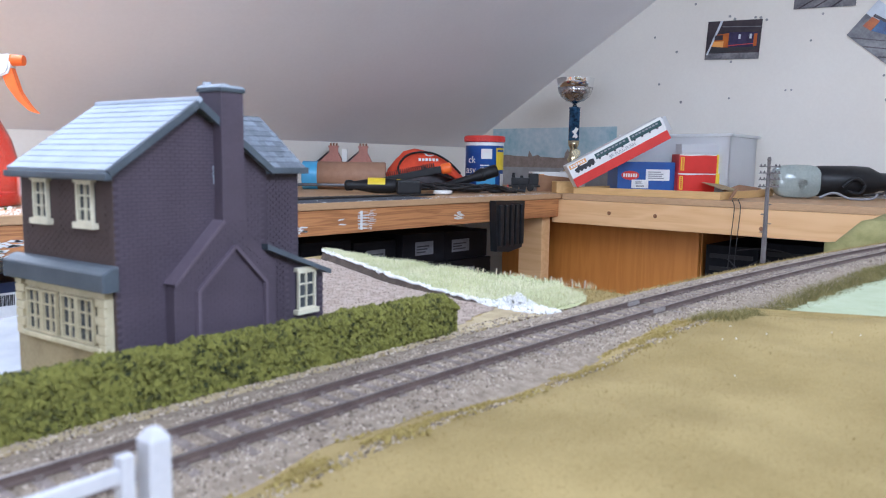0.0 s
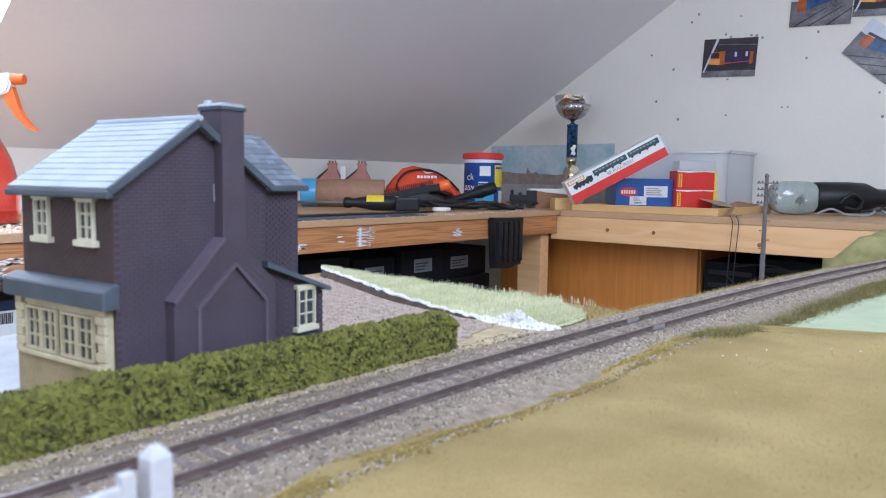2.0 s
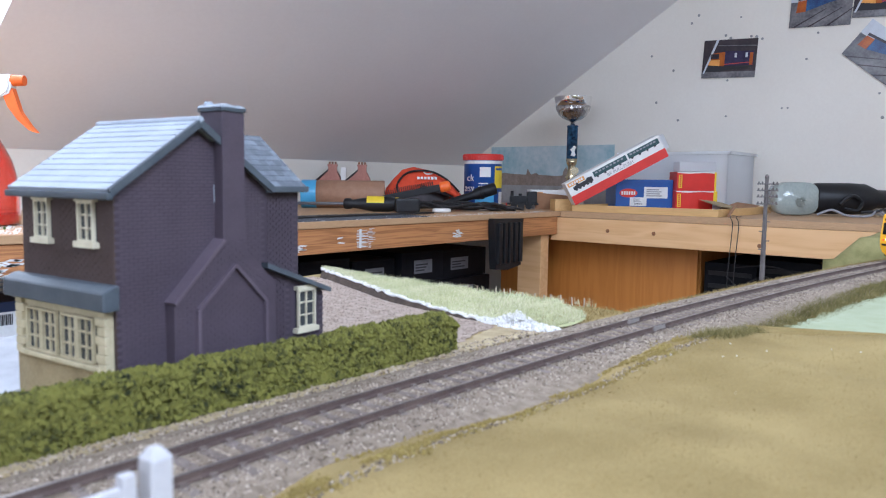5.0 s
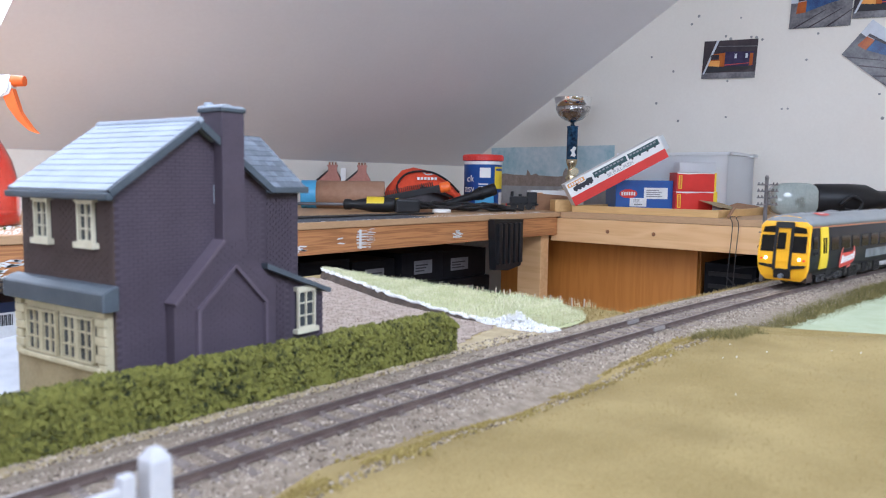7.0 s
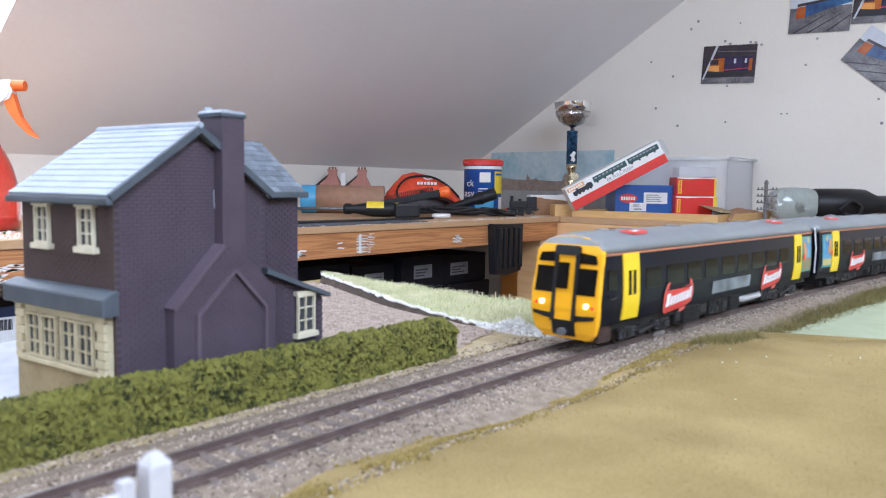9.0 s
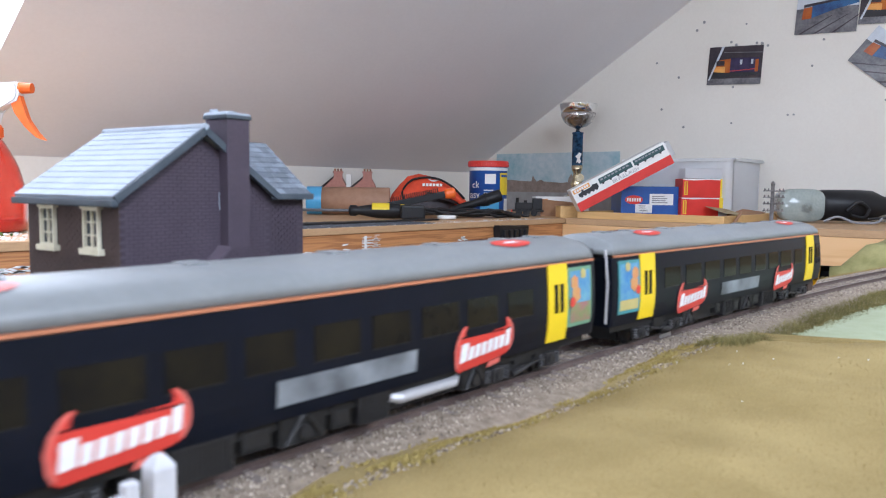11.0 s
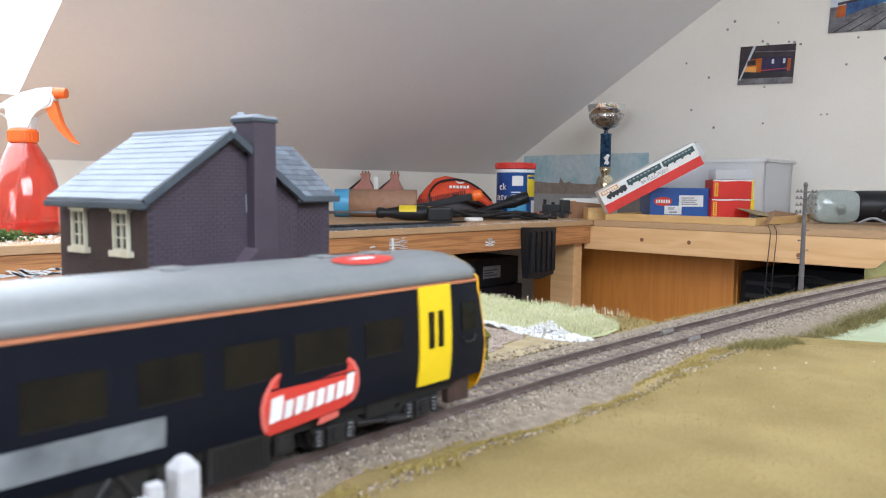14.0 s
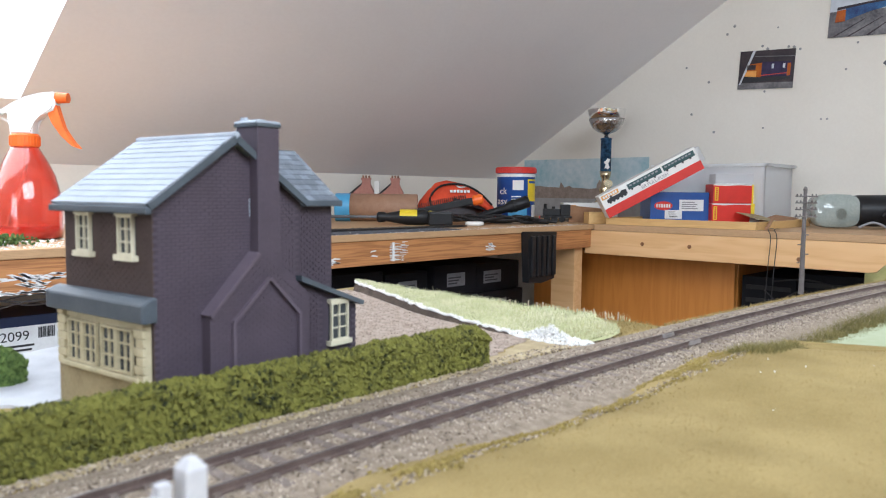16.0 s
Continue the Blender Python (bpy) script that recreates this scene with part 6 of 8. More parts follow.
def thing_spray_bottle():
    b = empty("spray_bottle", pose(0.395, 1.211, TOP, 0, 0, VIEW) @ Matrix.Scale(0.965, 4), "translucent red plant spray bottle with white and orange trigger head", "spray bottle")
    outer = [(0.044, 0), (0.050, 0.003), (0.051, 0.012), (0.050, 0.022), (0.0505, 0.045), (0.0475, 0.072), (0.041, 0.098), (0.031, 0.120), (0.022, 0.136), (0.018, 0.143)]
    inner = [(r - 0.0016, max(z, 0.003)) for r, z in outer[::-1]]
    bm = bmesh.new()
    lathe(bm, outer + inner, 40)
    part("bottle", bm, M_REDLIQ, b, "translucent red plastic bottle", True)
    bm = bmesh.new()
    lathe(bm, [(0.001, 0.0032), (0.047, 0.0032), (0.0478, 0.020), (0.047, 0.021), (0.001, 0.021)], 32)
    part("liquid", bm, M_REDPLASTIC, b)
    bm = bmesh.new()
    tube(bm, bend([(0.0, 0, 0.150), (-0.002, 0, 0.10), (-0.022, 0, 0.045), (-0.036, 0, 0.006)], 5), 0.0028, 8)
    part("dip_tube", bm, M_MILK, b, "pale dip tube")
    bm = bmesh.new()
    lathe(bm, [(0.0195, 0.141), (0.0205, 0.143), (0.0205, 0.158), (0.0185, 0.161), (0.010, 0.161)], 28)
    collar = part("collar", bm, M_TRIGGER, b, "ribbed orange collar")
    for i in range(28):
        a = 2 * math.pi * i / 28
        bm = bmesh.new()
        box(bm, -0.0006, -0.0006, 0.143, 0.0006, 0.0006, 0.157, 0, pose(0.0206 * math.cos(a), 0.0206 * math.sin(a), 0))
        part("rib", bm, M_TRIGGER, collar)
    bm = bmesh.new()
    body = [(-0.018, 0.160), (0.016, 0.160), (0.0175, 0.180), (0.028, 0.187), (0.048, 0.196), (0.052, 0.206), (0.050, 0.224), (0.030, 0.222), (0.005, 0.216), (-0.010, 0.208), (-0.030, 0.196), (-0.046, 0.188), (-0.050, 0.185), (-0.034, 0.186), (-0.022, 0.192), (-0.016, 0.196), (-0.0185, 0.178)]
    prism(bm, body, Matrix(), -0.011, 0.011)
    bmesh.ops.bevel(bm, geom=[e for e in bm.edges if abs(e.verts[0].co.y - e.verts[1].co.y) < 1e-6], offset=0.003, segments=2, affect="EDGES")
    part("spray_head", bm, M_MILK, b, "milky white spray head")
    bm = bmesh.new()
    tube(bm, bend([(-0.046, 0, 0.187), (-0.030, 0, 0.183), (-0.018, 0, 0.174)], 4), 0.0022, 8)
    part("grip_loop", bm, M_MILK, b)
    bm = bmesh.new()
    cyl(bm, pose(0.050, 0, 0.2155, 0, 90, 0), 0.0085, 0.018, 20, 0.0075)
    part("nozzle", bm, M_TRIGGER, b, "orange nozzle")
    bm = bmesh.new()
    prism(bm, [(0.036, 0.200), (0.052, 0.204), (0.056, 0.190), (0.062, 0.170), (0.075, 0.150), (0.085, 0.139), (0.074, 0.143), (0.058, 0.158), (0.044, 0.178)], Matrix(), -0.006, 0.006)
    part("trigger", bm, M_TRIGGER, b, "curved orange trigger")
    bm = bmesh.new()
    wrap(bm, 0.0520, -152, -112, 0.046, 0.072)
    st = part("price_sticker", bm, M_CARDWHITE, b, "pale price sticker")
    bm = bmesh.new()
    wrap(bm, 0.0524, -150, -124, 0.062, 0.070)
    wrap(bm, 0.0524, -148, -116, 0.052, 0.0555)
    part("sticker_bar", bm, M_REDCARD, st)


def thing_tub():
    t = empty("wipes_tub", pose(1.675, 1.285, TOP, 0, 0, VIEW), "round blue plastic tub with a red screw lid", "tub")
    bm = bmesh.new()
    lathe(bm, [(0.050, 0), (0.0525, 0.002), (0.0525, 0.122), (0.0535, 0.124), (0.0535, 0.130), (0.050, 0.131)], 40)
    part("tub_body", bm, M_BLUE, t, "blue printed tub", True)
    bm = bmesh.new()
    lathe(bm, [(0.0545, 0.131), (0.0560, 0.132), (0.0560, 0.145), (0.0540, 0.148), (0.03, 0.148), (0.0001, 0.1475)], 40)
    for i in range(50):
        a = 2 * math.pi * i / 50
        box(bm, -0.0007, -0.0007, 0.133, 0.0007, 0.0007, 0.1445, 0, pose(0.0561 * math.cos(a), 0.0561 * math.sin(a), 0))
    part("lid", bm, M_REDCARD, t, "red ribbed lid")
    for nm, a0, a1, z0, z1, mt in (("white_band", -180, 180, 0.121, 0.1295, M_MILK), ("white_patch", -105, -72, 0.085, 0.112, M_CARDWHITE), ("yellow_panel", -58, -12, 0.055, 0.115, M_YELCARD), ("light_panel", -118, -60, 0.012, 0.05, M_LIGHTBLUE), ("small_text_bar", -108, -80, 0.066, 0.069, M_CARDWHITE), ("small_text_bar", -108, -84, 0.058, 0.061, M_CARDWHITE), ("dark_text_bar", -54, -18, 0.104, 0.110, M_BLUE), ("pale_panel", -40, -10, 0.010, 0.045, M_CARDWHITE)):
        bm = bmesh.new()
        wrap(bm, 0.0541 if nm == "white_band" else 0.0531 + 0.0003 * ("bar" in nm), a0, a1, z0, z1, 24 if a1 - a0 > 200 else 8)
        part(nm, bm, mt, t)


    for word, a, z, size in (("ck", -133, 0.074, 0.026), ("asy", -136, 0.046, 0.028)):
        cu = bpy.data.curves.new("tub_word", "FONT")
        cu.body, cu.size, cu.extrude, cu.align_x = word, size, 0.0002, "CENTER"
        tx = new("tub_word", cu)
        tx.parent = t
        tx.matrix_local = pose(0.0555 * math.cos(radians(a)), 0.0555 * math.sin(radians(a)), z, 90, 0, a + 90)
        cu.materials.append(M_CARDWHITE)


def thing_trophy():
    t = empty("trophy", pose(1.99, 1.19, TOP + 0.0, 0, 0, VIEW) @ Matrix.Scale(0.965, 4), "tall silver trophy cup with a blue foil stem", "trophy")
    bm = bmesh.new()
    box(bm, -0.034, -0.034, 0, 0.034, 0.034, 0.055, 0.003)
    part("plinth", bm, M_CARDWHITE, t, "white marble plinth")
    bm = bmesh.new()
    lathe(bm, [(0.030, 0.055), (0.030, 0.058), (0.018, 0.064), (0.014, 0.080), (0.020, 0.092), (0.014, 0.104), (0.011, 0.125), (0.016, 0.136), (0.018, 0.150)], 28)
    part("lower_stem", bm, M_GOLD, t, "pale gold turned stem", True)
    bm = bmesh.new()
    cyl(bm, pose(0.006, -0.016, 0.112, 90, 0, 0), 0.0125, 0.004, 24)
    part("medallion", bm, M_GOLD, t)
    bm = bmesh.new()
    lathe(bm, [(0.0165, 0.150), (0.0165, 0.248), (0.018, 0.249), (0.018, 0.252), (0.01, 0.254)], 28)
    part("stem", bm, M_STEMBLUE, t, "dark blue foil-wrapped stem", True)
    bm = bmesh.new()
    prism(bm, [(-0.008, 0.158), (-0.002, 0.160), (0.003, 0.156), (0.009, 0.162), (0.004, 0.172), (0.010, 0.186), (0.002, 0.190), (-0.004, 0.182), (-0.010, 0.178), (-0.003, 0.170)], Matrix(), -0.0178, -0.0162)
    part("foil_star", bm, M_CARDWHITE, t)
    bm = bmesh.new()
    lathe(bm, [(0.008, 0.252), (0.006, 0.262), (0.011, 0.266), (0.028, 0.272), (0.044, 0.285), (0.052, 0.300), (0.0545, 0.312)], 40)
    part("bowl", bm, M_CHROMEROUGH, t, "embossed silver bowl", True)
    bm = bmesh.new()
    lathe(bm, [(0.0545, 0.312), (0.0562, 0.330), (0.0585, 0.339), (0.0585, 0.340), (0.055, 0.338), (0.051, 0.315), (0.02, 0.285), (0.0001, 0.28)], 40)
    part("rim", bm, M_CHROME, t, "polished silver rim", True)


def carton(name, m, w, d, h, material, label, category="box"):
    """A card box: local x right along its front, y back, z up; front at y = 0."""
    b = empty(name, m, label, category)
    bm = bmesh.new()
    box(bm, 0, 0, 0, w, d, h, 0.0012)
    part("carton", bm, material, b)
    return b


def flat(parent, name, pts, material, y=-0.0005, label="", t=0.0005):
    bm = bmesh.new()
    prism(bm, pts, Matrix(), y, y + t)
    return part(name, bm, material, parent, label)


def rect(x0, z0, x1, z1):
    return [(x0, z0), (x1, z0), (x1, z1), (x0, z1)]


def oval(cx, cz, rx, rz, n=24):
    return [(cx + rx * math.cos(2 * math.pi * i / n), cz + rz * math.sin(2 * math.pi * i / n)) for i in range(n)]


def thing_boxes():
    # shallow tray
    t = empty("pine_tray", Matrix(), "shallow pale pine tray holding model boxes", "tray")
    x0, x1, y0, y1 = 1.655, 2.02, 0.615, 0.985
    z = TOP + 0.001
    bm = bmesh.new()
    box(bm, x0 + 0.008, y0 + 0.008, z, x1 - 0.008, y1 - 0.008, z + 0.006)
    part("tray_base", bm, M_TRAY, t)
    for q in ((x0, y0, x0 + 0.008, y1), (x1 - 0.008, y0, x1, y1), (x0 + 0.008, y0, x1 - 0.008, y0 + 0.008), (x0 + 0.008, y1 - 0.008, x1 - 0.008, y1)):
        bm = bmesh.new()
        box(bm, q[0], q[1], z, q[2], q[3], z + 0.017, 0.0008)
        part("tray_rim", bm, M_TRAY, t)
    zb = z + 0.0062
    b = carton("blue_model_box", pose(1.776, 0.928, zb, 0, 0, VIEW), 0.150, 0.10, 0.076, M_BLUE, "royal blue card model box with white stickers")
    flat(b, "oval_badge", oval(0.033, 0.041, 0.0235, 0.0115), M_REDCARD, -0.0006, "red and white oval badge")
    bm = bmesh.new()
    for i in range(6):
        box(bm, 0.0145 + i * 0.0064, -0.0016, 0.0365, 0.0145 + i * 0.0064 + 0.0042, -0.0011, 0.0455)
    part("badge_bars", bm, M_CARDWHITE, b)
    flat(b, "address_sticker", rect(0.074, 0.028, 0.136, 0.057), M_PAPER, -0.0006)
    flat(b, "barcode_sticker", rect(0.037, 0.008, 0.081, 0.030), M_PAPER, -0.0012)
    bm = bmesh.new()
    bars(bm, 0.080, 0.033, 0.05, 0.021, 4, -0.0012, True, 3)
    part("print_bars", bm, M_GREYINK, b)
    bm = bmesh.new()
    bars(bm, 0.046, 0.019, 0.027, 0.009, 3, -0.0018, True, 4)
    part("print_bars", bm, M_GREYINK, b)
    bm = bmesh.new()
    for i in range(11):
        box(bm, 0.049 + i * 0.0019, -0.0018, 0.0115, 0.0500 + i * 0.0019, -0.0014, 0.0155)
    part("barcode", bm, M_INK, b)
    for k, dx in ((0, 0.0), (1, 0.0015)):
        r = carton("red_model_box", pose(1.862 + dx, 0.803 - dx, zb + k * 0.0487, 0, 0, VIEW + 1.5 * k), 0.108, 0.055, 0.0482, M_REDCARD, "red card model box with a yellow end flap")
        flat(r, "yellow_edge", rect(0.0985, 0.0, 0.1085, 0.0482), M_YELCARD, -0.0008)
        flat(r, "side_badge", rect(0.004, 0.007, 0.013, 0.041), M_YELCARD, -0.0007, "yellow upright badge")
        bm = bmesh.new()
        for i in range(6):
            box(bm, 0.0062, -0.0012, 0.0095 + i * 0.0052, 0.0108, -0.0008, 0.0130 + i * 0.0052)
        part("badge_bars", bm, M_REDCARD, r)
        flat(r, "torn_edge", [(0.0, 0.0455), (0.03, 0.0440), (0.07, 0.0462), (0.098, 0.0450), (0.098, 0.0482), (0.0, 0.0482)], M_CARDWHITE, -0.0006)
    c = empty("clear_case", pose(1.866, 0.799, zb + 0.0975, 0, 0, VIEW), "small clear plastic display case", "case")
    bm = bmesh.new()
    box(bm, 0.002, 0.002, 0.0004, 0.098, 0.05, 0.026, 0.002)
    part("case_shell", bm, M_FROST, c)
    # leaning train set box
    p = carton("train_set_box", pose(1.640, 0.966, 0.012, 0, -28.5, VIEW), 0.262, 0.045, 0.060, M_CARDWHITE, "white and red train set box leaning at an angle", "box")
    flat(p, "red_band", rect(0.0, 0.0, 0.262, 0.023), M_REDCARD, -0.0006)
    flat(p, "logo_patch", rect(0.004, 0.046, 0.050, 0.0565), M_ORANGECARD, -0.0006)
    bm = bmesh.new()
    for i in range(6):
        box(bm, 0.008 + i * 0.0066, -0.0011, 0.0485, 0.0126 + i * 0.0066, -0.0007, 0.0545)
    part("logo_bars", bm, M_CARDWHITE, p)
    for x0, x1 in ((0.074, 0.166), (0.171, 0.256)):
        co = flat(p, "coach_picture", rect(x0, 0.0395, x1, 0.0535), M_DARKGREEN, -0.0007)
        bm = bmesh.new()
        for i in range(8):
            xx = x0 + 0.005 + i * (x1 - x0 - 0.01) / 8
            box(bm, xx, -0.0012, 0.0465, xx + 0.0065, -0.0008, 0.0505)
        part("coach_windows", bm, M_GREYINK, co)
        bm = bmesh.new()
        for i in range(4):
            xx = x0 + 0.008 + i * 0.021
            prism(bm, oval(xx, 0.0385, 0.0028, 0.0028, 10), Matrix(), -0.0011, -0.0007)
        part("coach_wheels", bm, M_INK, co)
    lo = flat(p, "engine_picture", [(0.014, 0.034), (0.068, 0.034), (0.068, 0.046), (0.056, 0.048), (0.050, 0.044), (0.030, 0.044), (0.029, 0.049), (0.025, 0.049), (0.024, 0.044), (0.014, 0.042)], M_INK, -0.0007)
    bm = bmesh.new()
    for xx in (0.020, 0.030, 0.040, 0.052, 0.061):
        prism(bm, oval(xx, 0.034, 0.0036, 0.0036, 12), Matrix(), -0.0011, -0.0007)
    part("engine_wheels", bm, M_INK, lo)
    cu = bpy.data.curves.new("box_title", "FONT")
    cu.body, cu.size, cu.extrude = "BR PULL-PUSH", 0.0115, 0.0001
    tx = new("box_title", cu)
    tx.parent = p
    tx.matrix_local = pose(0.104, -0.0008, 0.0262, 90, 0, 0)
    cu.materials.append(M_GREYINK)
    bm = bmesh.new()
    box(bm, 0.2625, 0.004, 0.018, 0.275, 0.042, 0.055, 0.001)
    part("clear_tray_end", bm, M_FROST, p, "clear plastic inner tray sticking out")
    w = tagged(part("wood_offcut", box(bmesh.new(), 0, 0, 0, 0.055, 0.05, 0.030, 0.0015), M_TRAY), "short sawn pine offcut under a box", "wood block")
    w.matrix_world = pose(1.655, 1.035, TOP, 0, 0, VIEW + 4)
    # storage tub against the wall
    s = empty("storage_tub", pose(1.935, 0.70, TOP, 0, 0, 0), "frosted clear plastic storage tub against the wall", "tub")
    bm = bmesh.new()
    for q in ((0, 0, 0, 0.005, 0.30, 0.15), (0.19, 0, 0, 0.195, 0.30, 0.15), (0.005, 0, 0, 0.19, 0.005, 0.15), (0.005, 0.295, 0, 0.19, 0.30, 0.15), (0.005, 0.005, 0, 0.19, 0.295, 0.004)):
        box(bm, *q)
    part("tub_shell", bm, M_FROST, s)
    bm = bmesh.new()
    for q in ((-0.008, -0.008, 0.15, 0.006, 0.308, 0.158), (0.189, -0.008, 0.15, 0.203, 0.308, 0.158), (0.006, -0.008, 0.15, 0.189, 0.006, 0.158), (0.006, 0.294, 0.15, 0.189, 0.308, 0.158)):
        box(bm, *q, 0.001)
    part("tub_rim", bm, M_FROST, s)
    for i, (x, y, a, q) in enumerate(((1.90, 0.69, 20, 0), (1.92, 0.66, -8, 1), (1.89, 0.70, 52, 2))):
        bm = bmesh.new()
        box(bm, -0.045, -0.03, 0, 0.045, 0.03, 0.0012)
        o = tagged(part("leaflet", bm, (M_PAPER, M_CARDBOARD, M_SAND)[q]), "folded paper leaflet lying in the tray", "paper")
        o.matrix_world = pose(x, y, zb + 0.004 + 0.006 * i, 6, -9, a)
    bm = bmesh.new()
    tube(bm, bend([(1.75, 0.612, 0.02), (1.70, 0.600, 0.012), (1.655, 0.592, 0.0)], 5), 0.0035, 8)
    tagged(part("cable_stub", bm, M_CARDBOARD), "short brown cable hanging over the table edge", "cable")
    for y in (0.573, 0.560):
        bm = bmesh.new()
        tube(bm, bend([(1.70, y + 0.02, TOP + 0.004), (1.64, y + 0.01, TOP + 0.004), (1.628, y, -0.02), (1.627, y + 0.004, -0.10), (1.627, y + 0.012, -0.30)], 6), 0.0009, 6)
        tagged(part("hanging_wire", bm, M_WIRE), "thin dark wire hanging down the pine batten", "wire", "hanging wires")


def thing_lamp():
    p = empty("flood_lamp", pose(1.878, 0.565, TOP + 0.001, 0, 0, VIEW - 4), "black flood lamp lying down with a cloudy glass lens", "lamp")
    bm = bmesh.new()
    n = 20
    rings = []
    for d, k in ((0.0, 0.90), (0.006, 0.98), (0.02, 1.0), (0.05, 0.96)):
        rings.append([(0.055 + 0.054 * k * math.copysign(abs(math.cos(2 * math.pi * i / n)) ** 0.55, math.cos(2 * math.pi * i / n)), d, 0.041 + 0.040 * k * math.copysign(abs(math.sin(2 * math.pi * i / n)) ** 0.55, math.sin(2 * math.pi * i / n))) for i in range(n)])
    loft(bm, rings)
    part("lens", bm, M_LENS, p, "cloudy grey-green glass lens", True)
    bm = bmesh.new()
    lathe(bm, [(0.013, 0), (0.011, 0.002), (0.006, 0.003), (0.0001, 0.004)], 16, pose(0.062, -0.0005, 0.034, 90, 0, 0))
    part("bulb", bm, M_CLEAR, p)
    bm = bmesh.new()
    lathe(bm, [(0.030, 0), (0.037, 0.012), (0.038, 0.09), (0.036, 0.13), (0.022, 0.16), (0.02, 0.24)], 24, pose(0.098, 0.035, 0.042, 0, 90, 0))
    part("lamp_body", bm, M_BLACK, p, "black plastic lamp body", True)
    bm = bmesh.new()
    tube(bm, bend([(0.15, -0.012, 0.03), (0.175, -0.015, 0.05), (0.20, -0.012, 0.035), (0.185, -0.02, 0.015), (0.155, -0.02, 0.02)], 6), 0.004, 8)
    part("handle_loop", bm, M_BLACK, p)
    bm = bmesh.new()
    rng = random.Random(8)
    pts = [(0.10 + 0.03 * i + rng.uniform(-0.01, 0.01), -0.035 + rng.uniform(-0.02, 0.02), 0.004 + (0.012 if i % 3 == 1 else 0)) for i in range(12)]
    tube(bm, bend(pts, 6), 0.0028, 8)
    cb = tagged(part("grey_cable", bm, M_GREYINK), "grey cable lying in loose loops beside the lamp", "cable")
    cb.matrix_world = pose(1.878, 0.565, TOP + 0.001, 0, 0, VIEW - 4)
    bm = bmesh.new()
    pts = [(0.20 + 0.022 * i + rng.uniform(-0.01, 0.01), -0.03 + rng.uniform(-0.025, 0.02), 0.006 + 0.014 * rng.random()) for i in range(12)]
    tube(bm, bend(pts, 6), 0.0032, 8)
    cb = tagged(part("black_cable", bm, M_WIRE), "black cable in a loose tangle beside the lamp", "cable")
    cb.matrix_world = pose(1.878, 0.565, TOP + 0.001, 0, 0, VIEW - 4)


